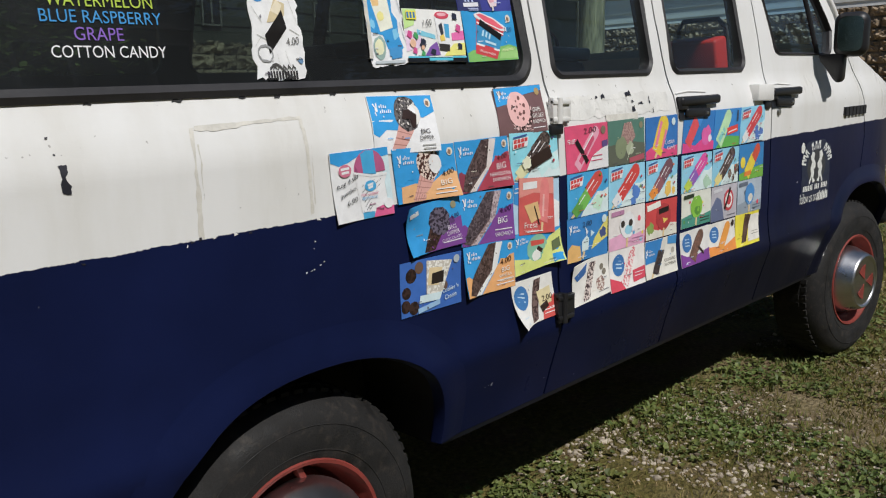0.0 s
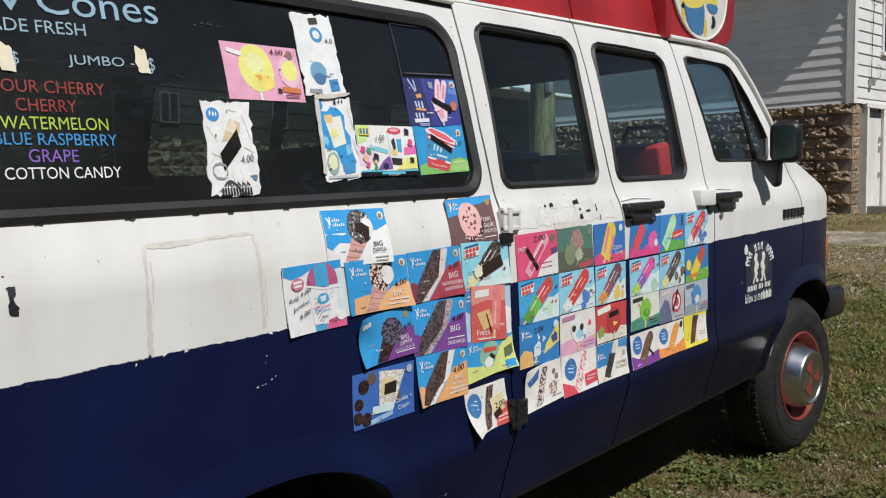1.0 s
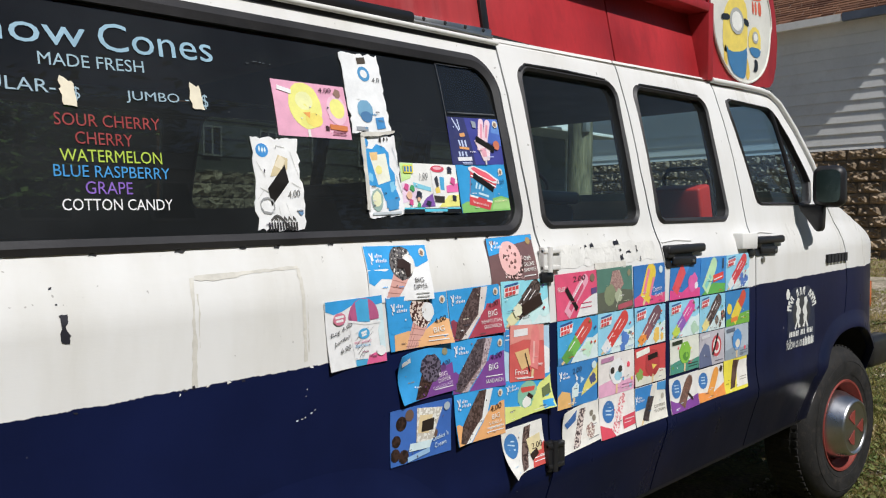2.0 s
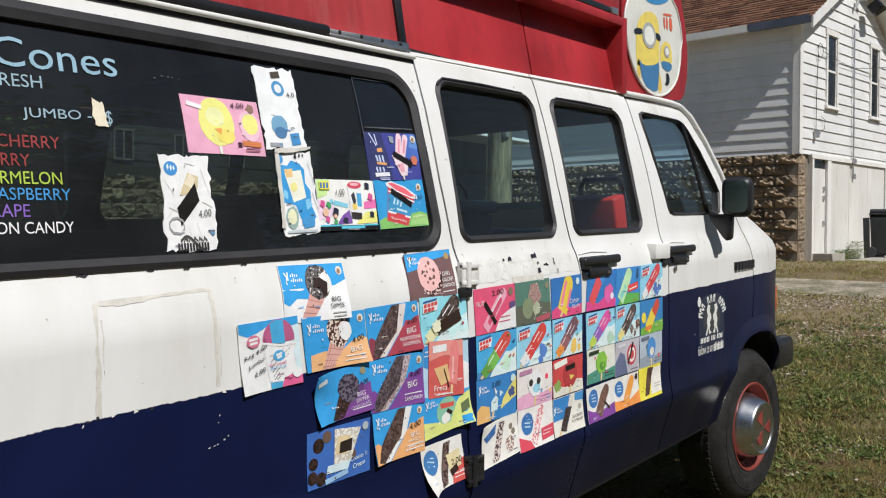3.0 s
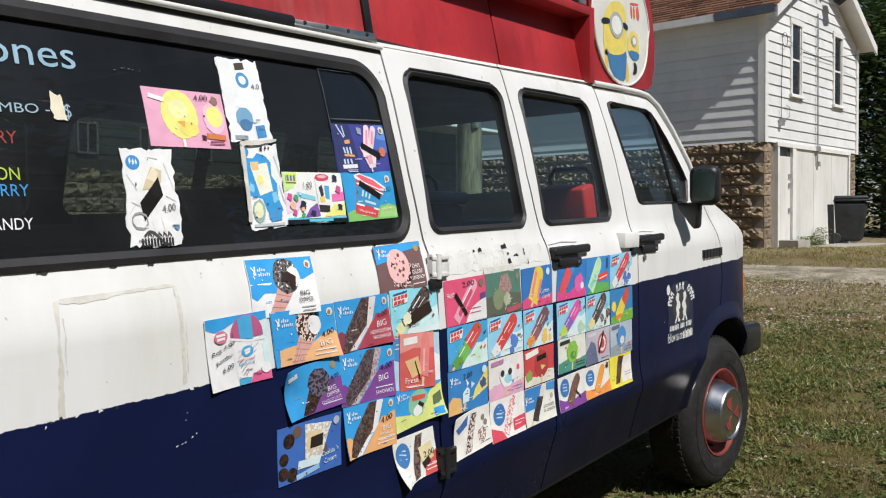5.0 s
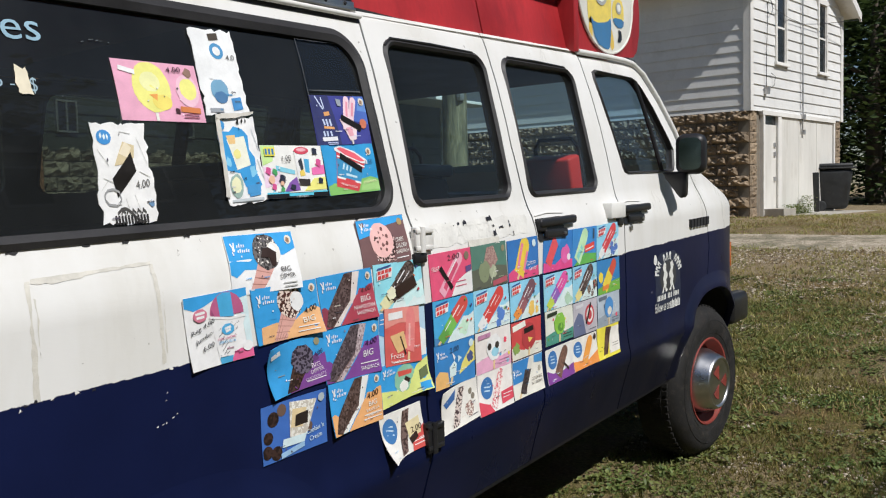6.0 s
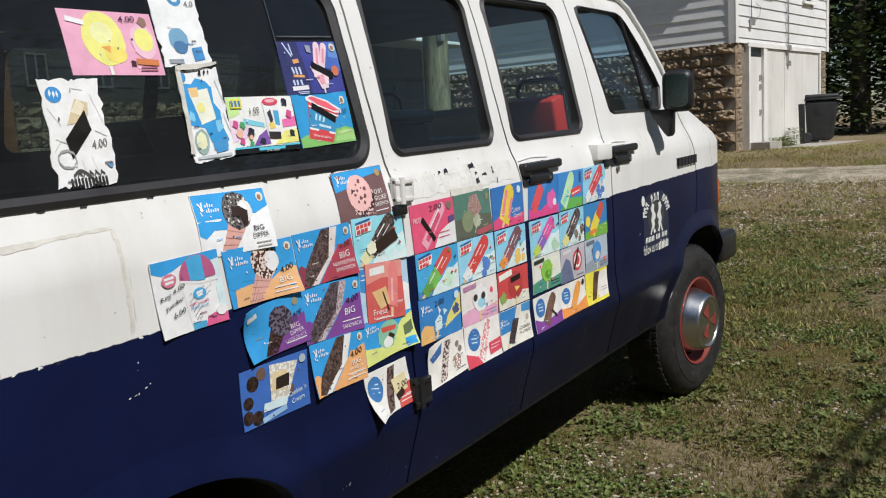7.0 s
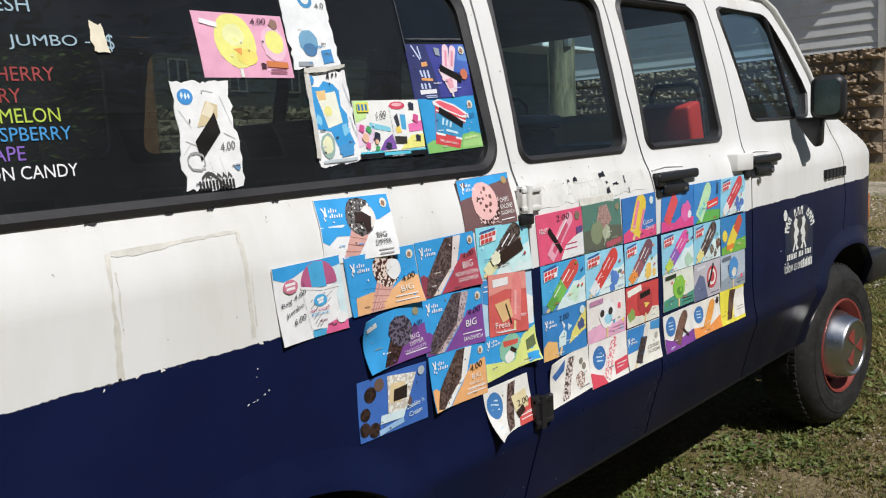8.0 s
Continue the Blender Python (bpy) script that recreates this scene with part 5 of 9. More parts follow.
for x in (3.86, 4.60, 5.35, 6.10):
    bm = bmesh.new()
    for x0, x1, z0, z1 in ((x - 0.12, x - 0.10, 2.14, 2.44), (x + 0.10, x + 0.12, 2.14, 2.44), (x - 0.12, x + 0.12, 2.44, 2.46), (x - 0.12, x + 0.12, 2.12, 2.14), (x - 0.010, x + 0.010, 2.14, 2.44)):
        box(bm, x0, x1, 6.99, 7.03, z0, z1)
    w = under(part("window", bm, M_TRIMGREY, smooth=False), shed)
    bm = bmesh.new()
    box(bm, x - 0.10, x + 0.10, 7.0, 7.02, 2.14, 2.44)
    part("pane", bm, M_WINDARK, w, smooth=False)
base_rocks = [rock_mesh(0.27, 0.15, 0.05, 40 + k) for k in range(5)]
M_PALEROCK = surface("pale_rock", (0.50, 0.45, 0.32), 0.95, vary=0.35, grain=30, blotch=7, bump=0.8, per_piece=0.4)
for me in base_rocks:
    me.materials.clear()
    me.materials.append(M_PALEROCK)
for c in range(9):
    for k in range(12):
        ob = new("block", base_rocks[(c * 2 + k * 3) % 5])
        ob.matrix_world = Matrix.Translation((3.60 + k * 0.28 + 0.14 * (c % 2), 7.045, 0.62 + c * 0.16))
        under(ob, shed)
bm = bmesh.new()
box(bm, 3.30, 3.50, 6.86, 7.2, 0.0, 3.4)
under(part("chimney", bm, surface("yard_brick", (0.42, 0.21, 0.10), 0.9, vary=0.3, grain=40, blotch=9, bump=0.5), smooth=False), shed)
bm = bmesh.new()
box(bm, 10.57, 10.63, 7.0, 7.08, 0.1, 3.0)
under(part("corner_post", bm, M_TRIM, smooth=False), shed)
bm = bmesh.new()
v = [bm.verts.new(p) for p in ((3.2, 6.7, 2.95), (10.7, 6.7, 2.95), (10.7, 12.3, 2.95), (3.2, 12.3, 2.95), (3.2, 6.7, 3.08), (10.7, 6.7, 3.08), (10.7, 12.3, 3.08), (3.2, 12.3, 3.08), (3.2, 9.5, 4.3), (10.7, 9.5, 4.3))]
for f in ((0, 1, 2, 3), (0, 4, 5, 1), (2, 6, 7, 3), (4, 8, 9, 5), (6, 9, 8, 7), (1, 5, 9, 6, 2), (0, 3, 7, 8, 4)):
    bm.faces.new([v[i] for i in f])
under(part("roof", bm, M_TRIM, smooth=False), shed)

# deep eave of its porch, which shades the wall beside the corner post
bm = bmesh.new()
v = [bm.verts.new(p) for p in ((7.7, 6.05, 2.775), (10.78, 6.05, 2.79), (10.78, 7.04, 2.84), (7.7, 7.04, 2.83), (7.7, 6.05, 2.80), (10.78, 6.05, 2.815), (10.78, 7.04, 2.96), (7.7, 7.04, 2.95))]
for f in ((3, 2, 1, 0), (0, 1, 5, 4), (4, 5, 6, 7), (1, 2, 6, 5), (3, 0, 4, 7)):
    bm.faces.new([v[i] for i in f])
under(part("porch_roof", bm, M_TRIMGREY, smooth=False), shed)
bm = bmesh.new()
box(bm, 7.68, 10.80, 6.02, 6.052, 2.785, 2.83, 0.006)
under(part("eave_board", bm, M_TRIM), shed)

# ---------------------------------------------------------------- wheelie bin
M_BIN = surface("bin_plastic", (0.022, 0.024, 0.026), 0.5, vary=0.25, bump=0.1, dirt=(0.07, 0.065, 0.055), dirt_amount=0.4)
def wheelie_bin(x, y, turn):
    z = ground_z(x, y)
    b = empty("wheelie_bin", x, y, z)
    m = Matrix.Translation((x, y, z)) @ Matrix.Rotation(turn, 4, "Z")
    bm = bmesh.new()
    vs = box(bm, -0.5, 0.5, -0.5, 0.5, 0, 1, 0.0)
    for v in vs:
        k = 0.46 + 0.16 * v.co.z
        v.co = Vector((v.co.x * k * 1.12, v.co.y * k * 1.2, 0.05 + v.co.z * 0.90))
    bmesh.ops.bevel(bm, geom=bm.edges[:], offset=0.10, segments=4, profile=0.5, affect="EDGES")
    bm.transform(m)
    under(part("bin_body", bm, M_BIN), b)
    bm = bmesh.new()
    box(bm, -0.37, 0.37, -0.42, 0.40, 0.94, 0.985, 0.02, m)
    vs = box(bm, -0.34, 0.34, -0.37, 0.36, 0.96, 1.07, 0.05, m, 4)
    under(part("lid", bm, M_BIN), b)
    bm = bmesh.new()
    tube(bm, [m @ Vector(p) for p in ((-0.3, 0.40, 0.93), (-0.3, 0.47, 0.95), (0.3, 0.47, 0.95), (0.3, 0.40, 0.93))], 0.016, 8)
    under(part("handle", bm, M_BIN), b)
    for s in (-0.27, 0.27):
        bm = bmesh.new()
        lathe(bm, [(0.0, -0.03), (0.11, -0.03), (0.125, -0.015), (0.125, 0.015), (0.11, 0.03), (0.0, 0.03)], 0, 0, 0, 24)
        bm.transform(m @ Matrix.Translation((s, 0.30, 0.125)) @ Matrix.Rotation(radians(90), 4, "Z"))
        under(part("wheel", bm, M_BIN), b)
    return tagged(b, "black wheelie bin standing by the white wall", "bin")


wheelie_bin(19.38, 2.58, radians(20))
bm = bmesh.new()
m = Matrix.Translation((18.70, 2.80, 0.77)) @ Matrix.Rotation(radians(-6), 4, "Y")
box(bm, -0.04, 0.04, -0.085, 0.085, 0.0, 0.88, 0.012, m)
tagged(part("leaning_board", bm, M_BIN), "dark board leaning by the wheelie bin", "board")

# ---------------------------------------------------------------- utility pole beyond the van
M_POLE = surface("weathered_pole", (0.24, 0.21, 0.125), 0.95, vary=0.7, grain=40, blotch=11, bump=1.0, dirt=(0.035, 0.045, 0.018), dirt_amount=1.0, stretch=(1, 1, 0.16))
def pole(x, y, height, label, r0=0.16):
    z = ground_z(x, y)
    bm = bmesh.new()
    tube(bm, [(x, y, z - 0.3), (x + 0.01, y, z + height * 0.5), (x, y, z + height)], [r0, r0 * 0.88, r0 * 0.75], 20)
    p = tagged(part("utility_pole", bm, M_POLE), label, "pole")
    bm = bmesh.new()
    box(bm, x - r0 * 0.72, x - r0 * 0.2, y - r0 * 0.98 - 0.02, y - r0 * 0.72, z + 2.36, z + 2.62, 0.01)
    part("tag_plate", bm, M_METAL, p)
    return p


pole(8.79, 5.48, 9.0, "weathered round wooden utility pole in the grass", 0.190)

# ---------------------------------------------------------------- van: mirror, handles, hinges, badge
bm = bmesh.new()
mm = Matrix.Translation((2.72, -0.095, 1.506)) @ Matrix.Rotation(radians(13), 4, "Z")
box(bm, -0.040, 0.07, -0.066, 0.066, -0.090, 0.090, 0.040, mm, 6)
mirror = vpart("door_mirror", bm, M_BLACK, None, "black plastic door mirror")
bm = bmesh.new()
vs = [bm.verts.new(mm @ Vector((-0.0425, a, b))) for a, b in rounded(-0.047, 0.047, -0.070, 0.070, 0.028)]
bm.faces.new(vs[::-1])
vpart("mirror_glass", bm, M_MIRROR, mirror, "dark bluish mirror glass", False)
bm = bmesh.new()
side_view = [(0.030, 1.43), (0.012, 1.40), (-0.045, 1.318), (-0.060, 1.308), (-0.078, 1.322), (-0.082, 1.43)]
f = [bm.verts.new((2.685, y, z)) for y, z in side_view]
g = [bm.verts.new((2.735, y, z)) for y, z in side_view]
bm.faces.new(f)
bm.faces.new(g[::-1])
for i in range(len(side_view)):
    j = (i + 1) % len(side_view)
    bm.faces.new((f[i], g[i], g[j], f[j]))
bmesh.ops.bevel(bm, geom=bm.edges[:], offset=0.012, segments=3, profile=0.5, affect="EDGES")
vpart("mirror_arm", bm, M_BLACK, mirror)


def handle(x, z, w, parent):
    """A pull handle: recessed cup, paddle and lock button."""
    bm = bmesh.new()
    q = rounded(x, x + w * 0.72, z - 0.046, z + 0.03, 0.014)
    r0 = [bm.verts.new(S(a, b, 0.004)) for a, b in q]
    bm.faces.new(r0)
    r1 = [bm.verts.new(S(a, b, -0.001)) for a, b in q]
    for i in range(len(q)):
        j = (i + 1) % len(q)
        bm.faces.new((r0[i], r0[j], r1[j], r1[i]))
    h = vpart("door_handle", bm, M_BLACK, parent, "black plastic pull handle")
    bm = bmesh.new()
    m = Matrix.Translation(S(x + w / 2, z + 0.012, 0.012)) @ Matrix.Rotation(radians(-2.0), 4, "Y")
    box(bm, -w / 2, w / 2, -0.013, 0.012, -0.013, 0.018, 0.011, m, 4)
    box(bm, -w / 2, -w / 2 + 0.045, -0.008, 0.012, -0.026, 0.014, 0.007, m, 3)
    vpart("handle_grip", bm, M_BLACK, parent)
    bm = bmesh.new()
    m = Matrix.Translation(S(x + w * 0.44, z - 0.022, 0.007))
    box(bm, -w * 0.30, w * 0.30, -0.008, 0.008, -0.019, 0.012, 0.0075, m, 4)
    vpart("handle_paddle", bm, M_BLACK, parent)
    bm = bmesh.new()
    m = Matrix.Translation(S(x + w * 0.62, z - 0.028, 0.016))
    box(bm, -0.008, 0.008, -0.003, 0.003, -0.005, 0.005, 0.002, m)
    vpart("handle_button", bm, M_CHROME, parent)
    bm = bmesh.new()
    tube(bm, [S(x + 0.005, z + 0.040, 0.0015), S(x + w * 0.35, z + 0.046, 0.002), S(x + w * 0.78, z + 0.040, 0.0015)], 0.0025, 6)
    vpart("handle_lip", bm, M_WHITE, parent)


handle(1.508, 1.216, 0.262, door_b)
handle(2.203, 1.224, 0.262, cab_door)
bm = bmesh.new()
lathe(bm, [(0.0, -0.006), (0.012, -0.005), (0.014, 0.0)], 2.270, -0.002, 1.162 + RAKE * 1.37, 16)
vpart("door_lock", bm, M_CHROME, cab_door)


def hinge(x, z, material, w=0.075, h=0.07):
    """A strap hinge over a door gap: two leaves and a barrel."""
    bm = bmesh.new()
    m = Matrix.Translation(S(x, z, 0.008))
    box(bm, -0.03, 0.0, -0.012, 0.008, -h / 2, h / 2, 0.003, m)
    box(bm, 0.0, w - 0.02, -0.008, 0.008, -h / 2 + 0.008, h / 2 - 0.008, 0.003, m)
    tube(bm, [m @ Vector((-0.006, -0.014, -h / 2)), m @ Vector((-0.006, -0.014, h / 2))], 0.009, 10)
    for zz in (-h / 3, h / 3):
        box(bm, -0.03, w - 0.03, -0.015, 0.0, zz - 0.006, zz + 0.006, 0.002, m)
    return bm


vpart("door_hinge", hinge(0.862, 1.232, M_WHITE), M_WHITE, door_a, "white painted door hinge")
bm = bmesh.new()
box(bm, -0.072, 0.062, -0.03, 0.012, -0.031, 0.031, 0.006, Matrix.Translation(S(2.128, 1.241, 0.0)))
vpart("hinge_cover", bm, M_WHITE, cab_door, "white boxy hinge cover")
vpart("door_hinge", hinge(0.868, 0.685, M_BLACK, 0.07, 0.085), M_BLACK, door_a, "black lower door hinge")
bm = bmesh.new()
box(bm, -0.025, 0.03, -0.006, 0.012, -0.014, 0.014, 0.006, Matrix.Translation(S(0.848, 1.182, 0.006)))
vpart("hinge_pad", bm, M_BLACK, door_a)
bm = bmesh.new()
box(bm, -0.02, 0.03, -0.006, 0.012, -0.018, 0.012, 0.006, Matrix.Translation(S(2.158, 1.196, 0.004)))
vpart("hinge_pad", bm, M_BLACK, cab_door)
# model badge: dark plate with unreadable raised bars
badge = vpart("fender_badge", sheet([(2.953, 1.114), (3.222, 1.118), (3.222, 1.150), (2.953, 1.150)], [], side_at(0.006), 0.05, Vector((0, 0.006, 0))), M_BLACK, cab_door, "dark raised model badge")
for k in range(6):
    x = 2.960 + k * 0.0435
    bm = sheet([(x, 1.110), (x + 0.034, 1.110), (x + 0.034, 1.150), (x, 1.150)], [], side_at(0.010), 0.05, Vector((0, 0.005, 0)))
    vpart("badge_bar", bm, M_TRIMDARK, cab_door)

# ---------------------------------------------------------------- paint wear and tape residue on the side
wear = random.Random(11)


def ragged(pts, amount, cut):
    """An outline with torn, uneven edges."""
    return [(x + wear.uniform(-amount, amount), z + wear.uniform(-amount, amount)) for x, z in fine_loop(pts, cut)]


def patch(name, pts, off, material, amount=0.002, cut=0.012, label="", parent=None):
    bm = sheet(ragged(pts, amount, cut), [], side_at(off), 0.05)
    return vpart(name, bm, material, parent or quarter, label)


for pts in ([(-0.223, 1.05), (-0.212, 1.046), (-0.212, 1.12), (-0.217, 1.18), (-0.212, 1.25), (-0.221, 1.25), (-0.222, 1.17)],
            [(-0.208, 1.12), (-0.206, 1.12), (-0.207, 1.22), (-0.209, 1.22)],
            [(-0.21, 1.246), (-0.16, 1.242), (-0.08, 1.251), (0.028, 1.255), (0.03, 1.261), (-0.09, 1.256), (-0.21, 1.254)],
            [(0.024, 1.255), (0.032, 1.255), (0.036, 1.18), (0.041, 1.06), (0.033, 1.058), (0.029, 1.15)],
            [(0.040, 1.20), (0.0415, 1.20), (0.045, 1.08), (0.0435, 1.08)]):
    patch("tape_residue", pts, 0.0006, M_TAPE, 0.0014, 0.014, "greyish torn tape residue")
patch("paint_chip", [(-0.462, 1.205), (-0.450, 1.205), (-0.449, 1.193), (-0.454, 1.182), (-0.445, 1.17), (-0.446, 1.158), (-0.458, 1.158), (-0.463, 1.175), (-0.459, 1.188)], 0.0013, M_CHIP, 0.0015, 0.006, "black bare chip in white paint")
patch("paint_chip", [(-0.475, 1.252), (-0.470, 1.252), (-0.470, 1.249), (-0.475, 1.249)], 0.0013, M_CHIP, 0.0008, 0.004)
patch("paint_chip", [(-0.467, 1.225), (-0.464, 1.225), (-0.464, 1.222), (-0.467, 1.222)], 0.0013, M_CHIP, 0.0008, 0.004)
for x, z, w in ((0.012, 0.938, 0.004), (0.024, 0.940, 0.005), (0.033, 0.941, 0.003), (0.048, 0.948, 0.005), (0.058, 0.953, 0.003), (0.035, 0.985, 0.002), (0.038, 1.0, 0.002)):
    patch("paint_chip", [(x, z), (x + w, z + 0.001), (x + w, z + 0.003), (x, z + 0.002)], 0.0013, M_WHITE, 0.0007, 0.004)
for k in range(10):
    x, z = wear.uniform(-0.45, 0.05), 0.0
    z = 1.022 + 0.034 * x - RAKE * (x - 0.9) + wear.uniform(-0.010, 0.004)
    w = wear.uniform(0.003, 0.009)
    patch("paint_drip", [(x, z), (x + w, z), (x + w * 0.8, z + 0.004), (x, z + 0.005)], 0.0011, M_WHITE if k % 3 else M_CHIP, 0.0015, 0.005)
for k in range(9):
    x = (-0.40, -0.24, -0.10, -0.02, 0.12, 0.30, 0.42, 0.52, 0.64)[k]
    w = wear.uniform(0.006, 0.024)
    patch("worn_edge", [(x, 1.3035), (x + w, 1.3035), (x + w * 0.8, 1.299), (x, 1.2995)], 0.0018, M_RUBBER, 0.002, 0.008)

# ---------------------------------------------------------------- lettering
def letters(body):
    """Built-in font outlines as flat triangles in a unit-high box."""
    cu = bpy.data.curves.new("letters", "FONT")
    cu.body = body
    cu.resolution_u = 3
    ob = bpy.data.objects.new("letters", cu)
    scene.collection.objects.link(ob)
    dg = bpy.context.evaluated_depsgraph_get()
    me = bpy.data.meshes.new_from_object(ob.evaluated_get(dg))
    vs = [v.co.copy() for v in me.vertices]
    fs = [tuple(p.vertices) for p in me.polygons]
    bpy.data.objects.remove(ob)
    bpy.data.curves.remove(cu)
    bpy.data.meshes.remove(me)
    x0, x1 = min(v.x for v in vs), max(v.x for v in vs)
    y0, y1 = min(v.y for v in vs), max(v.y for v in vs)
    return [((v.x - x0) / (x1 - x0), (v.y - y0) / (y1 - y0)) for v in vs], fs


def lettering(body, place, material, parent, name="lettering", label=""):
    """Letters stretched over place(u, v), u and v from 0 to 1."""
    uv, fs = letters(body)
    me = bpy.data.meshes.new(name)
    me.from_pydata([place(u, v) for u, v in uv], [], fs)
    me.materials.append(material)
    return link(name, me, None, parent, label)


INKS = {}


def ink(code, speck=None, rough=0.42):
    """A printed colour from its everyday hex code, faded and slightly uneven; speck adds dark or light crumbs."""
    key = (code, speck)
    if key not in INKS:
        def lin(c):
            rgb = [int(c[i:i + 2], 16) / 255 for i in (0, 2, 4)]
            fade = 0.028 if max(rgb) > 0.3 else 0.0
            return tuple(min(0.88, fade + 1.14 * (((v + 0.055) / 1.055) ** 2.4 if v > 0.04 else v / 12.92)) for v in rgb)
        m = surface("ink_" + code + ("_" + speck if speck else ""), lin(code), rough, vary=0.08, grain=260, blotch=30, bump=0.03)
        if speck:
            n, l = m.node_tree.nodes, m.node_tree.links
            b = n["Principled BSDF"]
            old = b.inputs["Base Color"].links[0].from_socket
            v = n.new("ShaderNodeTexVoronoi")
            v.inputs["Scale"].default_value = 190.0
            tc = n.new("ShaderNodeTexCoord")
            l.new(tc.outputs["Object"], v.inputs["Vector"])
            f = ramp_node(n, l, v.outputs["Color"], [(0.42, (0, 0, 0)), (0.5, (1, 1, 1))]).outputs[0]
            l.new(mix_node(n, l, f, old, lin(speck)), b.inputs["Base Color"])
        INKS[key] = m
    return INKS[key]


window_text = [
    # words, left x, right x, foot z, cap height, slope, colour
    ("Snow", -0.602, -0.366, 1.671, 0.0545, 0.020, "84a6b8", "large pale blue window lettering"),
    ("Cones", -0.3435, -0.1085, 1.6755, 0.0555, 0.022, "84a6b8", "large pale blue window lettering"),
    ("MADE FRESH", -0.455, -0.261, 1.636, 0.0235, 0.028, "8aa4b0", "pale blue window lettering"),
    ("REGULAR-", -0.620, -0.430, 1.586, 0.0235, 0.0, "8aa4b0", "pale blue window lettering"),
    ("$", -0.402, -0.388, 1.576, 0.026, 0.0, "8aa4b0", "pale blue dollar sign"),
    ("JUMBO -", -0.303, -0.174, 1.580, 0.0235, 0.03, "8aa4b0", "pale blue window lettering"),
    ("$", -0.146, -0.133, 1.581, 0.030, 0.0, "8aa4b0", "pale blue dollar sign"),
    ("SOUR CHERRY", -0.438, -0.242, 1.530, 0.0225, 0.006, "8c2422", "red window lettering"),
    ("CHERRY", -0.404, -0.299, 1.498, 0.0225, -0.01, "8c2422", "red window lettering"),
    ("WATERMELON", -0.433, -0.245, 1.466, 0.0225, 0.0, "a5bd38", "lime green window lettering"),
    ("BLUE RASPBERRY", -0.446, -0.232, 1.439, 0.0215, -0.008, "2a86c2", "blue window lettering"),
    ("GRAPE", -0.393, -0.307, 1.409, 0.0225, -0.01, "7a55b0", "purple window lettering"),
    ("COTTON CANDY", -0.435, -0.231, 1.380, 0.0205, -0.006, "eef0ee", "white window lettering"),
]
for words, x0, x1, z0, cap, slope, code, text_label in window_text:
    lettering(words, lambda u, v: S(x0 + (x1 - x0) * u, z0 + slope * (x1 - x0) * u + cap * v, -0.0068), ink(code), quarter, "window_lettering", text_label)
for x, z in ((-0.409, 1.592), (-0.158, 1.605)):
    patch("price_cover", [(x - 0.013, z - 0.024), (x + 0.014, z - 0.026), (x + 0.008, z + 0.022), (x + 0.002, z + 0.018), (x - 0.014, z + 0.026)], -0.0055, ink("d9d0b8"), 0.003, 0.01, "torn cream paper over a price", quarter)

# faded ghost word on the side door
M_GHOST = surface("ghost_letters", (0.72, 0.71, 0.67), 0.6, vary=0.15, blotch=18, dirt=(0.78, 0.77, 0.74), dirt_amount=0.9)
M_SMUDGE = surface("glue_smudge", (0.74, 0.73, 0.69), 0.7, vary=0.12, blotch=14, dirt=(0.80, 0.79, 0.76), dirt_amount=0.9)
patch("glue_smudge", [(0.92, 1.205), (1.45, 1.205), (1.46, 1.265), (1.20, 1.272), (0.93, 1.262)], 0.0010, M_SMUDGE, 0.006, 0.03, "yellowed glue smear", door_a)
lettering("WATER", lambda u, v: S(0.945 + 0.30 * u, 1.210 + 0.048 * v, 0.0013), M_GHOST, door_a, "ghost_lettering", "faded word left by old letters")
for x, z, w, h in ((1.040, 1.254, 0.007, 0.007), (1.062, 1.257, 0.012, 0.010), (1.092, 1.256, 0.018, 0.014), (1.222, 1.257, 0.032, 0.018), (1.244, 1.238, 0.010, 0.010), (1.238, 1.212, 0.020, 0.018), (1.277, 1.231, 0.030, 0.010), (1.340, 1.232, 0.007, 0.026), (1.354, 1.205, 0.007, 0.014)):
    patch("torn_letter", [(x, z), (x + w, z + 0.003), (x + w * 0.8, z + h), (x + 0.002, z + h * 0.8)], 0.0028, M_CHIP, 0.0025, 0.008, "", door_a)
patch("glue_smudge", [(1.092, 1.190), (1.262, 1.188), (1.265, 1.208), (1.095, 1.209)], 0.0026, M_TAPE, 0.001, 0.02, "grey tape strip", door_a)

# faded white door decal: arch of bars, two upright shapes on a dark oval, unreadable lines
decal_ink = ink("d6d7d2")
patch("decal_film", [(2.53, 0.765), (2.83, 0.765), (2.83, 0.99), (2.76, 1.022), (2.59, 1.022), (2.53, 0.99)], 0.0012, ink("222a40"), 0.004, 0.03, "faded grey film of a door decal", cab_door)
patch("decal_oval", [(2.680 + 0.098 * math.cos(6.2832 * k / 24), 0.912 + 0.072 * math.sin(6.2832 * k / 24)) for k in range(24)], 0.0014, ink("3a3c40"), 0.001, 0.05, "worn dark oval of a door decal", cab_door)
patch("decal_bar", [(2.510, 1.005), (2.520, 1.022), (2.540, 1.018), (2.552, 1.002), (2.545, 0.984), (2.530, 0.978), (2.514, 0.985)], 0.0016, decal_ink, 0.003, 0.02, "", cab_door)
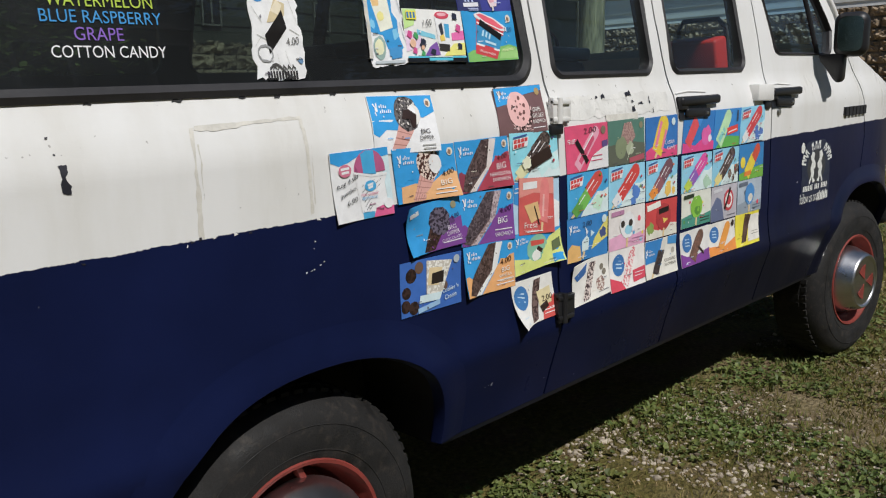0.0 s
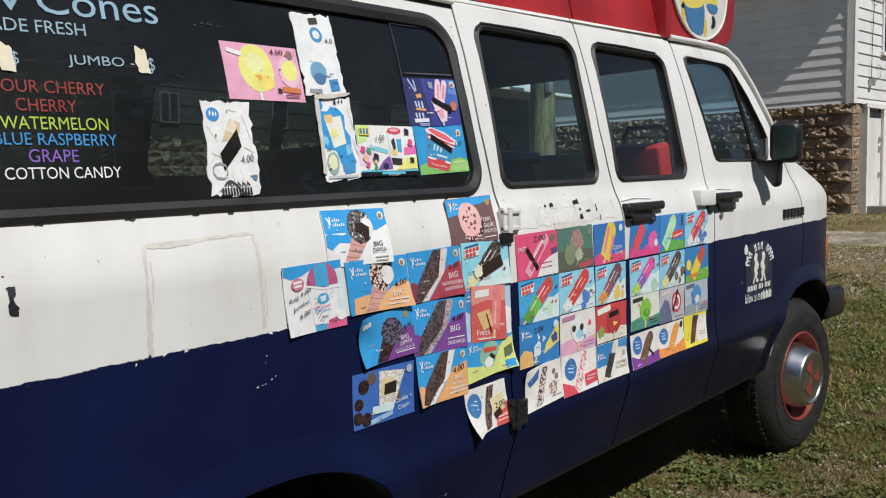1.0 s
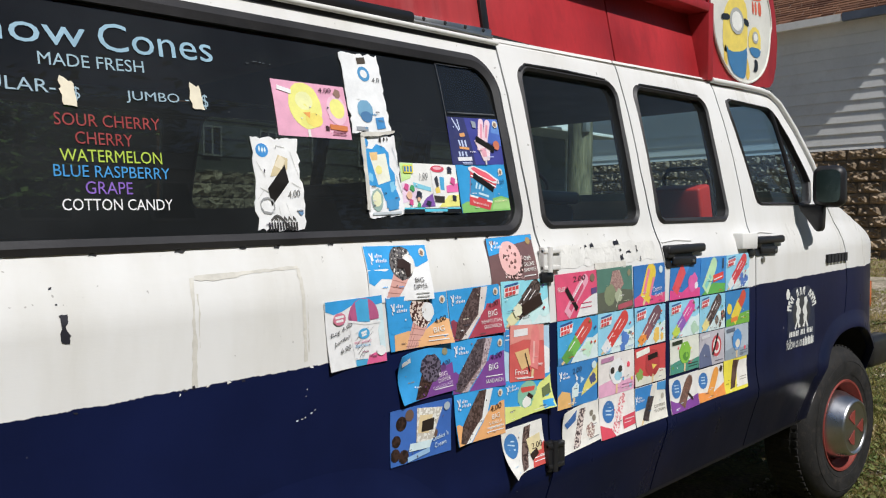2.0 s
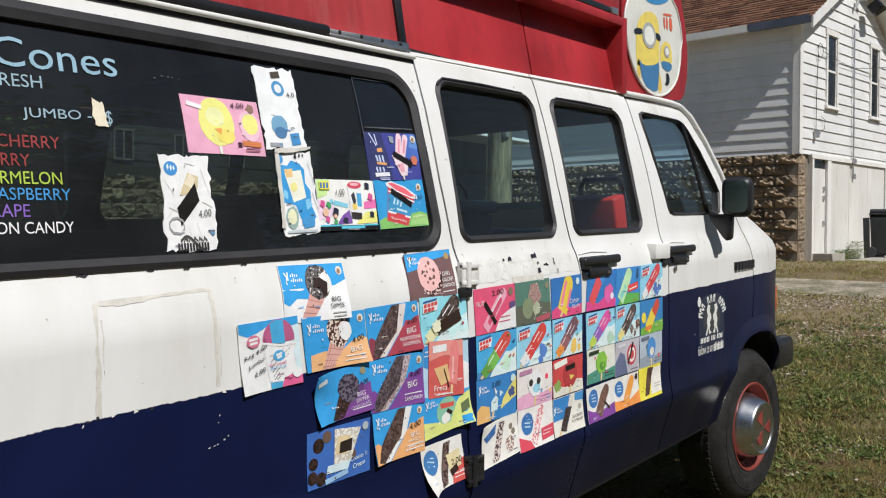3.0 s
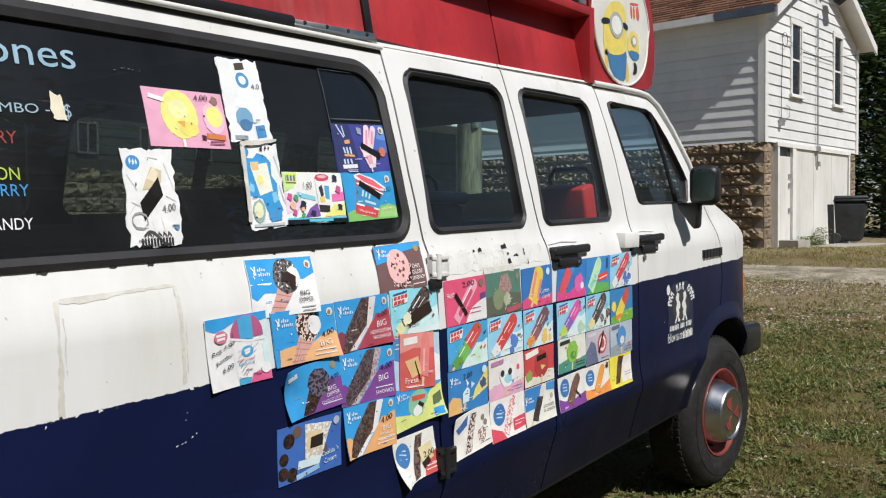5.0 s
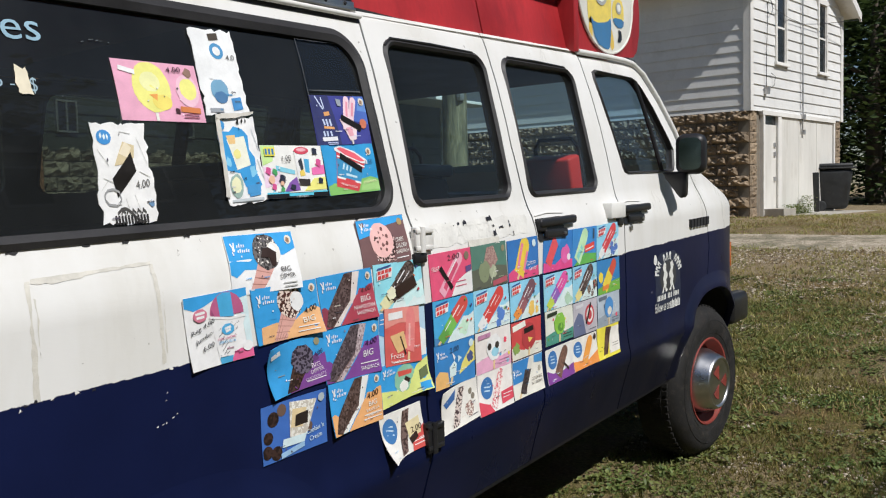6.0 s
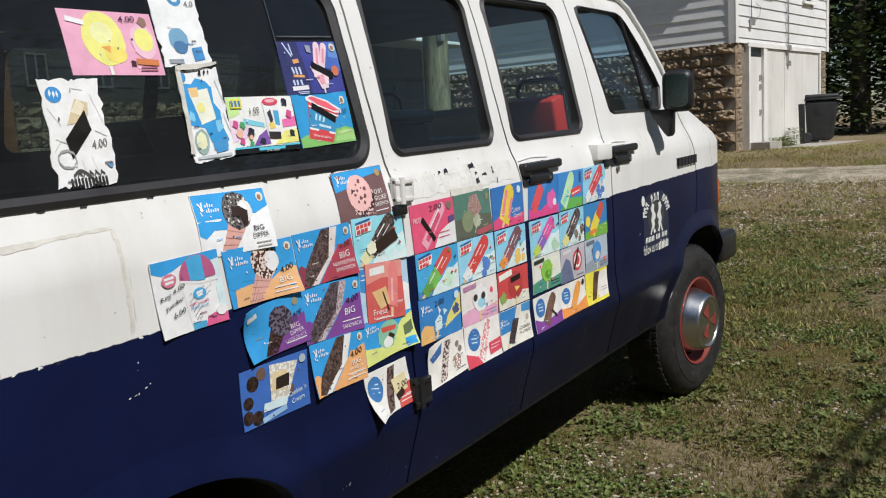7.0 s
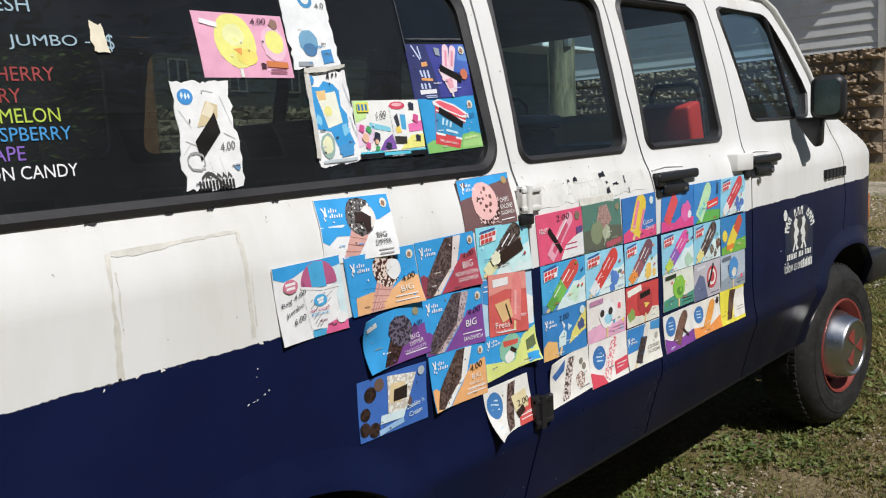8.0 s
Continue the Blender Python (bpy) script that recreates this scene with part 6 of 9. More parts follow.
for k in range(12):
    if k == 3 or k == 7:
        continue
    a = radians(172 - k * 14.9)
    c, si = math.cos(a), math.sin(a)
    x, z = 2.683 + 0.138 * c, 0.930 + 0.074 * si
    t = 0.0105 if k % 3 else 0.0135
    pts = [(x + p * c * 1.25 - q * si, z + p * si * 0.95 + q * c) for p, q in ((-0.018, -t), (-0.016, -t * 0.35), (0.004, -t * 0.3), (0.004, t * 0.3), (-0.016, t * 0.35), (-0.018, t), (0.018, t * 0.8), (0.020, -t * 0.8))]
    patch("decal_bar", pts, 0.0017, decal_ink, 0.0008, 0.02, "", cab_door)
for x, f in ((2.640, 1), (2.718, -1)):
    body = [(-0.010, 0.980), (0.016, 0.972), (0.010, 0.945), (0.030, 0.925), (0.024, 0.905), (0.010, 0.902), (0.018, 0.885), (0.010, 0.866), (0.030, 0.850), (0.006, 0.844), (-0.004, 0.872), (-0.024, 0.840), (-0.036, 0.846), (-0.014, 0.880), (-0.024, 0.905), (-0.012, 0.932), (-0.026, 0.958)]
    patch("decal_bar", [(x + f * a, b) for a, b in body], 0.0018, decal_ink, 0.0015, 0.02, "worn white upright decal shape", cab_door)
for k in range(15):
    x = 2.548 + 0.0174 * k
    if k not in (6, 10):
        patch("decal_bar", [(x, 0.8135), (x + 0.012, 0.8135), (x + 0.013, 0.836), (x + 0.002, 0.837)], 0.0017, decal_ink, 0.001, 0.02, "", cab_door)
lettering("follow us on", lambda u, v: S(2.522 + 0.170 * u, 0.764 + 0.043 * v, 0.0018), decal_ink, cab_door, "decal_lettering", "faded white decal lettering")
for k in range(7):
    x = 2.700 + 0.0175 * k
    patch("decal_bar", [(x, 0.762), (x + 0.013, 0.762), (x + 0.014, 0.794 + 0.010 * (k % 2)), (x + 0.001, 0.794)], 0.0016, decal_ink, 0.001, 0.02, "", cab_door)

# ---------------------------------------------------------------- oval sign: plain shapes
for name, code, pts in (
    ("sign_shape", "e8c95a", [(2.281, 2.10), (2.281, 2.17), (2.290, 2.235), (2.343, 2.29), (2.415, 2.312), (2.484, 2.304), (2.512, 2.25), (2.513, 2.06), (2.30, 2.05)]),
    ("sign_shape", "e8c95a", [(2.525, 2.10), (2.521, 2.171), (2.574, 2.215), (2.644, 2.195), (2.648, 2.10)]),
    ("sign_shape", "d8b64a", [(2.29, 2.06), (2.31, 2.10), (2.33, 2.02), (2.32, 1.985), (2.30, 2.01)]),
    ("sign_shape", "d8b64a", [(2.50, 2.08), (2.53, 2.04), (2.545, 1.99), (2.52, 1.965), (2.495, 2.0)]),
    ("sign_shape", "2f6f9e", [(2.305, 2.095), (2.345, 2.065), (2.47, 2.085), (2.514, 2.115), (2.503, 1.985), (2.47, 1.965), (2.355, 1.985)]),
    ("sign_shape", "2f6f9e", [(2.520, 2.116), (2.652, 2.122), (2.634, 2.080), (2.560, 2.077)]),
    ("sign_shape", "2a80b8", [(2.330, 2.43), (2.345, 2.362), (2.40, 2.345), (2.50, 2.355), (2.60, 2.392), (2.63, 2.43)]),
    ("sign_shape", "cf5a3a", [(2.546, 2.330), (2.638, 2.343), (2.640, 2.332), (2.547, 2.320)]),
    ("sign_shape", "cf5a3a", [(2.550, 2.316), (2.566, 2.318), (2.576, 2.264), (2.560, 2.261)]),
    ("sign_shape", "cf5a3a", [(2.578, 2.319), (2.596, 2.321), (2.604, 2.266), (2.586, 2.264)]),
    ("sign_shape", "cf5a3a", [(2.610, 2.324), (2.640, 2.328), (2.652, 2.268), (2.620, 2.265)]),
    ("sign_shape", "20242a", [(2.264, 2.212), (2.340, 2.222), (2.340, 2.196), (2.264, 2.186)]),
    ("sign_shape", "20242a", [(2.470, 2.232), (2.522, 2.224), (2.522, 2.196), (2.470, 2.204)]),
    ("sign_shape", "20242a", [(2.583, 2.074), (2.622, 2.060), (2.618, 2.018), (2.572, 2.012), (2.590, 2.040)]),
    ("sign_shape", "a3a5a2", [(2.405 + 0.070 * math.cos(k * 0.6283), 2.204 + 0.058 * math.sin(k * 0.6283)) for k in range(10)]),
    ("sign_shape", "a3a5a2", [(2.588 + 0.031 * math.cos(k * 0.6283), 2.164 + 0.027 * math.sin(k * 0.6283)) for k in range(10)]),
    ("sign_shape", "e4e2da", [(2.405 + 0.052 * math.cos(k * 0.6283), 2.203 + 0.042 * math.sin(k * 0.6283)) for k in range(10)]),
    ("sign_shape", "e4e2da", [(2.588 + 0.020 * math.cos(k * 0.6283), 2.164 + 0.017 * math.sin(k * 0.6283)) for k in range(10)]),
):
    loop = []
    for a, b, d in zip(pts[-1:] + pts[:-1], pts, pts[1:] + pts[:1]):
        loop += [(b[0] * 0.75 + a[0] * 0.25, b[1] * 0.75 + a[1] * 0.25), (b[0] * 0.75 + d[0] * 0.25, b[1] * 0.75 + d[1] * 0.25)]
    off = {"a3a5a2": 0.0036, "e4e2da": 0.0044, "20242a": 0.0028, "2f6f9e": 0.0022}.get(code, 0.0015)
    vpart(name, sheet(loop, [], lambda x, z: place_oval(x, z) - Vector((0, off, 0)), 0.06), ink(code), sign)
bm = bmesh.new()
tube(bm, [place_oval(*p) for p in oval + oval[:1]], 0.005, 6, False)
vpart("sign_edge", bm, M_SIGN, sign)

# ---------------------------------------------------------------- printed menu stickers
ASP = 1.58


def blob(cx, cy, r, n=18, wob=0.0, squash=1.0, seed=1):
    g = random.Random(seed)
    return [(cx + r * math.cos(a) * (1 + g.uniform(-wob, wob)), cy + r * ASP * squash * math.sin(a) * (1 + g.uniform(-wob, wob))) for a in (6.28319 * k / n for k in range(n))]


def bar(x0, y0, x1, y1, t):
    """A straight stroke of thickness t between two points of the sticker."""
    dx, dy = x1 - x0, (y1 - y0) / ASP
    k = math.hypot(dx, dy)
    nx, ny = -dy / k * t / 2, dx / k * t / 2 * ASP
    return [(x0 + nx, y0 + ny), (x0 - nx, y0 - ny), (x1 - nx, y1 - ny), (x1 + nx, y1 + ny)]


def capsule(x0, y0, x1, y1, t, n=6):
    """A stroke with a round far end, like a frozen bar."""
    dx, dy = x1 - x0, (y1 - y0) / ASP
    k = math.hypot(dx, dy)
    ux, uy = dx / k, dy / k
    out = [(x0 + uy * t / 2, y0 - ux * t / 2 * ASP)]
    for i in range(n + 1):
        a = -math.pi / 2 + math.pi * i / n
        px, py = t / 2 * math.cos(a), t / 2 * math.sin(a)
        out.append((x1 + ux * px - uy * py, y1 + (uy * px + ux * py) * ASP))
    out.append((x0 - uy * t / 2, y0 + ux * t / 2 * ASP))
    return out


def clip01(loop):
    return [(min(0.995, max(0.005, x)), min(0.995, max(0.005, y))) for x, y in loop]


def fine_marks(thing, place, g, top, codes, words=()):
    """Tiny print too small to pick apart: type-like rows, outlines and glints, one mesh a colour."""
    accents = [c for c in codes if c not in (WHITE, DARK)] or [WHITE]
    for code, count in ((WHITE, 2), ("4a4450", 2), (g.choice(accents), 3)):
        bm = bmesh.new()
        for _ in range(count):
            u, v, kind = g.uniform(0.05, 0.85), g.uniform(0.05, 0.42), g.random()
            if kind < 0.6:
                loops = [bar(u + 0.016 * q, v, u + 0.016 * q + 0.010, v, g.uniform(0.010, 0.016)) for q in range(g.randint(4, 9))]
            else:
                v = g.uniform(0.06, 0.94)
                loops = [blob(u, v, g.uniform(0.006, 0.013), 7, 0.3, 1.0, g.randint(0, 999))]
            if any(u0 - 0.16 < u < u0 + uw and v0 - 0.03 < v < v0 + vh + abs(slope) + 0.02 for _, _, u0, v0, uw, vh, slope in words):
                continue
            for loop in loops:
                try:
                    bm.faces.new([bm.verts.new(place(a, b, top - 0.0001)) for a, b in clip01(loop)])
                except ValueError:
                    pass
        if bm.faces:
            tagged(part("fine_print", bm, ink(code), thing, "", False), kind="stuff")


def sticker(label, x, z, w, h, rot, lean, paper, art, words=(), curl=(0, 0, 0, 0), off=0.003, name="menu_sticker", torn=0.0, group="menu stickers on the van", category="sticker"):
    """A taped-on printed sheet on the van's side. art: (part name, colour, outline); words: (text, colour, left, foot, width, height, slope).
    curl: how far the corners bl, br, tr, tl lift."""
    cr, sr = math.cos(radians(rot)), math.sin(radians(rot))
    tl = math.tan(radians(lean))

    def place(u, v, layer=0.0):
        a, b = (u - 0.5) * w, (v - 0.5) * h
        px = x + a * cr - b * tl
        pz = z + a * sr + b
        lift = sum(c * max(0.0, 1 - math.hypot((u - cu), (v - cv) * 0.8) / 0.55) ** 2 for c, (cu, cv) in zip(curl, ((0, 0), (1, 0), (1, 1), (0, 1))))
        lift += 0.0012 * math.sin(5 * u + 13 * x) * math.sin(4 * v + 7 * z)
        return S(px, pz, off + lift + layer)

    g = random.Random(int(x * 1000) + int(z * 7000))
    if torn:
        loop = [(a + g.uniform(-torn, torn), b + g.uniform(-torn * 0.6, torn * 0.6)) for a, b in fine_loop([(0.02, 0.01), (0.98, 0.01), (0.98, 0.99), (0.02, 0.99)], 0.07)]
    else:
        loop = [(0, 0), (1, 0), (1, 1), (0, 1)]
    thing = part(name, sheet(loop, [], lambda u, v: place(u, v), 0.16, Vector((0, 0.0015, 0))), ink(paper))
    tagged(thing, label, category, group)
    for k, (pname, colour, outline) in enumerate(art):
        m = ink(*colour) if isinstance(colour, tuple) else ink(colour)
        lift = 0.0006 + 0.00018 * k
        if isinstance(outline[0], list):
            bm = bmesh.new()
            for loop in outline:
                bm.faces.new([bm.verts.new(place(u, v, lift)) for u, v in clip01(loop)])
            tagged(part(pname, bm, m, thing, "", False), kind="stuff")
        else:
            part(pname, sheet(clip01(outline), [], lambda u, v: place(u, v, lift), 0.2), m, thing, "", True)
    top = 0.0006 + 0.00018 * (len(art) + 1)
    fine_marks(thing, place, g, top, [c[0] if isinstance(c, tuple) else c for _, c, _ in art], words)
    for text, code, u0, v0, uw, vh, slope in words:
        lettering(text, lambda u, v: place(u0 + uw * u, v0 + slope * u + vh * v, top), ink(code), thing, "lettering")
    return thing


BLUE, SKY, WHITE, TAN, DARK = "2294d4", "8ad2ee", "ecece8", "c79a84", "33241f"


def logo_marks(x, y, code=WHITE, s=1.0):
    """A maker's mark as plain strokes: two ears over two rows of short bars."""
    rows = [bar(x - 0.01, y + 0.03, x - 0.04 * s, y + 0.11 * s, 0.018 * s), bar(x, y + 0.03, x + 0.012 * s, y + 0.12 * s, 0.018 * s), blob(x - 0.005, y + 0.005, 0.020 * s, 9, 0.1, 1.2, 3), bar(x - 0.03 * s, y - 0.03, x - 0.02 * s, y - 0.09 * s, 0.014 * s)]
    for r, n in ((0.03, 4), (-0.055, 6)):
        for k in range(n):
            a, h = x + (0.04 + 0.030 * k) * s, (0.045, 0.07, 0.05, 0.045, 0.06, 0.05)[k] * s
            rows.append([(a, y + r * s), (a + 0.015 * s, y + (r + 0.006) * s), (a + 0.022 * s, y + r * s + h), (a + 0.006 * s, y + r * s + h)])
    return [("mark", code, rows)]


def medal(x=0.91, y=0.86):
    return [("medal", "d6cfc0", blob(x, y, 0.05, 12)), ("medal", "8a6a52", blob(x - 0.005, y - 0.01, 0.03, 9, 0.25))]


def small_print(x0, x1, ys, code=WHITE, t=0.012):
    return [("small_print", code, bar(x0 + 0.015 * (k % 2), y, x1, y, t)) for k, y in enumerate(ys)]


def cone_art(ground, cream, bite, seed, corner=None, cone="cf9c92"):
    """A dipped scoop in a waffle cone, bite taken out, on two colours."""
    a = [("backdrop", BLUE, [(0, 1), (0, 0.36), (0.08, 0.30), (0.20, 0.42), (0.36, 0.40), (0.62, 0.62), (0.80, 0.60), (1, 0.70), (1, 1)])]
    if corner:
        a.append(("backdrop", corner, [(0.06, 0), (1, 0), (1, 0.46), (0.90, 0.52), (0.74, 0.44), (0.56, 0.30), (0.30, 0.34), (0.08, 0.30)]))
    a.append(("cone", cone, [(0.40, 0.52), (0.64, 0.42), (0.42, 0.01), (0.24, 0.01)]))
    lines = [bar(0.40 - 0.04 * k, 0.50 - 0.11 * k, 0.62 - 0.045 * k, 0.40 - 0.09 * k, 0.008) for k in range(5)]
    lines += [bar(0.44 + 0.05 * k, 0.50 - 0.025 * k, 0.27 + 0.037 * k, 0.02, 0.008) for k in range(4)]
    a.append(("waffle_lines", "a8746a", lines))
    g = random.Random(seed)
    a.append(("ice_cream", cream, blob(0.55, 0.68, 0.195, 22, 0.05, 1.0, seed)))
    a.append(("crumbs", "d8d2ca" if seed == 4 else "3a2420", [blob(0.55 + 0.16 * g.uniform(-1, 1), 0.70 + 0.24 * g.uniform(-1, 1), g.uniform(0.006, 0.014), 6, 0.4, 1.0, k) for k in range(34)]))
    a.append(("ice_cream", bite, blob(0.655, 0.66, 0.10, 16, 0.06, 1.15, seed + 1)))
    a.append(("gloss", WHITE, blob(0.645, 0.72, 0.045, 10, 0.2, 1.2, seed + 2)))
    return a + medal() + logo_marks(0.10, 0.76)


def sandwich_art(left, right, wafer, cream, seed):
    """A wafer sandwich running up the sheet, holes in the wafer, cream along its edge."""
    holes = [blob(0.15 + 0.075 * i + 0.05 * j, 0.16 + 0.135 * i - 0.035 * j, 0.011, 7) for i in range(6) for j in range(3)]
    torn = [(0.30, 0.0), (0.44, 0.20), (0.56, 0.36), (0.62, 0.50), (0.68, 0.54), (0.72, 0.64), (0.84, 0.62), (0.90, 0.68), (1, 0.70), (1, 0)]
    return [("backdrop", right, torn),
            ("backdrop", left, [(0, 0), (0.16, 0), (0.14, 0.34), (0.06, 0.42), (0, 0.40)]),
            ("ice_cream", cream, [(0.14, 0.01), (0.28, 0.01), (0.64, 0.50), (0.76, 0.98), (0.62, 0.99), (0.50, 0.46)]),
            ("wafer", wafer, [(0.04, 0.05), (0.12, 0.36), (0.48, 0.98), (0.63, 0.99), (0.53, 0.46), (0.16, 0.01)]),
            ("wafer_holes", "1c1412", holes),
            ("wafer_edge", "6a5048", bar(0.15, 0.02, 0.53, 0.46, 0.012))] + medal() + logo_marks(0.09, 0.78)


def pop_art(tip, mid, foot, splash, title, seed, base=None):
    g = random.Random(seed)
    a = []
    if base:
        a.append(("backdrop", base, [(0, 0), (1, 0), (1, 0.16), (0.6, 0.22), (0.3, 0.12), (0, 0.18)]))
    a.append(("splash", "cfe8f2", [(0.30, 0.0), (0.40, 0.20), (0.55, 0.30), (0.72, 0.52), (0.86, 0.50), (1, 0.58), (1, 0)]))
    for k in range(3):
        a.append(("splash", splash, blob(g.uniform(0.62, 0.92), g.uniform(0.10, 0.40), g.uniform(0.05, 0.11), 11, 0.35, 1.0, seed + k)))
    a += [("stick", "d8bd8e", bar(0.08, 0.0, 0.18, 0.12, 0.06)),
          ("frozen_bar", foot, capsule(0.13, 0.06, 0.36, 0.34, 0.19)),
          ("frozen_bar", mid, capsule(0.30, 0.27, 0.54, 0.58, 0.215)),
          ("frozen_bar", tip, capsule(0.48, 0.52, 0.72, 0.82, 0.235)),
          ("frozen_bar", foot, [bar(0.26, 0.18, 0.34, 0.28, 0.03), bar(0.16, 0.18, 0.24, 0.28, 0.02)]),
          ("gloss", "e8dfe4", [bar(0.24, 0.30, 0.40, 0.50, 0.016), bar(0.44, 0.56, 0.62, 0.80, 0.020), bar(0.56, 0.56, 0.72, 0.76, 0.010)])]
    a.append(("title_plate", "f0f0f0", [(0.04, 0.655), (0.335, 0.715), (0.37, 0.92), (0.05, 0.86)]))
    a.append(("title", "2a4a8a", bar(0.06, 0.90, 0.34, 0.955, 0.02)))
    for y, n in ((0.775, 4), (0.68, 3)):
        for k in range(n):
            x = 0.058 + k * 0.072
            a.append(("title", title, [(x, y + k * 0.014), (x + 0.060, y + 0.010 + k * 0.014), (x + 0.068, y + 0.088 + k * 0.014), (x + 0.010, y + 0.078 + k * 0.014)]))
    for k in range(4):
        a.append(("berry", ("b02a3c", "3b3f7e", "5a8a2c", "d9662a")[(k + seed) % 4], blob(g.uniform(0.75, 0.95), g.uniform(0.35, 0.92), 0.022, 8)))
    return a


def shape_art(body, second, stroke, seed, wash=None):
    """A moulded novelty bar as a plain rounded shape on a stick."""
    g = random.Random(seed)
    a = []
    if wash:
        a.append(("backdrop", wash, [(0, 0), (1, 0), (1, 0.34), (0.7, 0.28), (0.4, 0.38), (0, 0.3)]))
    for k in range(5):
        a.append(("confetti", (second, stroke, "d8435a", "f0d24a", "4aa3d0")[k], blob(g.uniform(0.08, 0.92), g.uniform(0.1, 0.92), g.uniform(0.02, 0.05), 8, 0.3, 1, seed + k)))
    a += [("stick", "d8bd8e", bar(0.48, 0.02, 0.50, 0.24, 0.05)),
          ("moulded_bar", body, blob(0.50, 0.56, 0.20, 20, 0.07, 1.0, seed)),
          ("moulded_bar", second, blob(0.53, 0.44, 0.10, 14, 0.10, 0.8, seed + 2)),
          ("title", stroke, bar(0.06, 0.88, 0.40, 0.90, 0.07))]
    return a + small_print(0.62, 0.94, (0.12, 0.2), stroke)


W0, H0 = 0.200, 0.127
# beside the doors
sticker("sticker showing a chocolate dipped waffle cone, faded", 0.308, 1.228, 0.196, 0.128, -1, -3, WHITE, cone_art(BLUE, ("2a2626", "5f5a58"), "d8d4ce", 4) + [("dark_smear", DARK, [(0.45, 0.60), (0.50, 0.74), (0.58, 0.76), (0.69, 0.66), (0.66, 0.44), (0.60, 0.42), (0.57, 0.58)])] + small_print(0.72, 0.92, (0.12, 0.06), "a8a8a4"),
        [("BIG", "55504c", 0.72, 0.32, 0.14, 0.085, 0.0), ("DIPPER", "55504c", 0.69, 0.21, 0.21, 0.075, 0.0)], (0, 0.01, 0, 0))
sticker("brown and blue sticker with a pink cookie sandwich", 0.722, 1.240, 0.194, 0.122, 2, -2, "6b4a4a", [("backdrop", BLUE, [(0, 1), (0, 0.62), (0.22, 0.66), (0.5, 0.80), (1, 0.88), (1, 1)]), ("cookie", ("d9b8b4", "3a2420"), blob(0.48, 0.42, 0.235, 22)), ("cookie", "e2b0ac", blob(0.44, 0.53, 0.235, 24, 0.02)), ("chips", "6a3f3a", [blob(0.44 + 0.15 * math.cos(2.4 * k) * (k / 11) ** 0.5, 0.53 + 0.24 * math.sin(2.4 * k) * (k / 11) ** 0.5, 0.016 + 0.007 * (k % 3), 7, 0.35, 1.0, k) for k in range(1, 12)]), ("medal", "a88c5a", blob(0.90, 0.86, 0.05, 12))] + logo_marks(0.10, 0.82) + small_print(0.68, 0.94, (0.10,)),
        [("CHIPS", "efe2da", 0.72, 0.44, 0.17, 0.09, 0.0), ("GALORE!", "efe2da", 0.70, 0.31, 0.24, 0.09, 0.0), ("SANDWICH", "efe2da", 0.69, 0.19, 0.27, 0.08, 0.0)], (0, 0, 0.004, 0.006))
dome = [(0.64 + 0.27 * math.cos(radians(a)), 0.70 + 0.29 * math.sin(radians(a))) for a in range(-8, 199, 9)]
sticker("clear-edged sheet with a pink and blue cherry cone cup and prices", 0.170, 1.106, 0.164, 0.152, 1, 6, "eceae8", [
    ("backdrop", BLUE, [(0, 1), (0, 0.86), (0.14, 0.80), (0.30, 0.84), (0.44, 0.90), (0.62, 0.84), (1, 0.88), (1, 1)]), ("backdrop", "c8dcea", [(0.86, 0.86), (1, 0.88), (1, 0.2), (0.90, 0.24)]), ("backdrop", "d85a8c", [(0.48, 0), (1, 0), (1, 0.13), (0.80, 0.16), (0.60, 0.10)]),
    ("cup", "efeeea", [(0.37, 0.66), (0.92, 0.58), (0.64, 0.02), (0.46, 0.02)]), ("cup_base", "3d9cc8", [(0.455, 0.10), (0.665, 0.09), (0.64, 0.0), (0.46, 0.0)]),
    ("ice_cream", "b0527e", dome), ("ice_cream", "3ba0d0", [(0.52, 0.66), (0.50, 0.94), (0.60, 0.985), (0.73, 0.97), (0.74, 0.63)]), ("ice_cream", "8a3a66", [(0.38, 0.66), (0.40, 0.78), (0.44, 0.66)]),
    ("cup_rim", "f4f2ee", [bar(0.36, 0.68, 0.66, 0.61, 0.022), bar(0.66, 0.61, 0.93, 0.61, 0.022)]),
    ("cup_dots", "2f2f3a", [blob(0.47 + 0.36 * ((k * 0.618) % 1) * (0.4 + 0.6 * ((k * 0.371) % 1)), 0.12 + 0.44 * ((k * 0.371) % 1), 0.0055, 5) for k in range(60)]),
    ("badge", "3f9fd0", blob(0.62, 0.47, 0.10, 16, 0, 0.5)), ("mark", "eef4f8", [bar(0.57, 0.48, 0.67, 0.50, 0.022), bar(0.58, 0.44, 0.66, 0.46, 0.022)]),
    ("badge", "c87088", blob(0.22, 0.73, 0.105, 16, 0.05, 0.55)), ("mark", "f0e2e4", [bar(0.15, 0.755, 0.29, 0.765, 0.022), bar(0.16, 0.70, 0.28, 0.71, 0.022)]), ("mark", "f2f2ee", blob(0.90, 0.18, 0.08, 14, 0, 0.6))],
        [("Reg 4.00", "2a2a33", 0.06, 0.46, 0.36, 0.075, 0.13), ("Jumbo", "2a2a33", 0.10, 0.33, 0.27, 0.075, 0.10), ("6.00", "2a2a33", 0.20, 0.235, 0.18, 0.07, 0.05), ("VERY CHERRY", "c24a78", 0.44, 0.335, 0.30, 0.035, 0.0), ("BERRY BLUE", "3f9fd0", 0.46, 0.285, 0.26, 0.032, 0.0)], (0.006, 0, 0, 0.004))
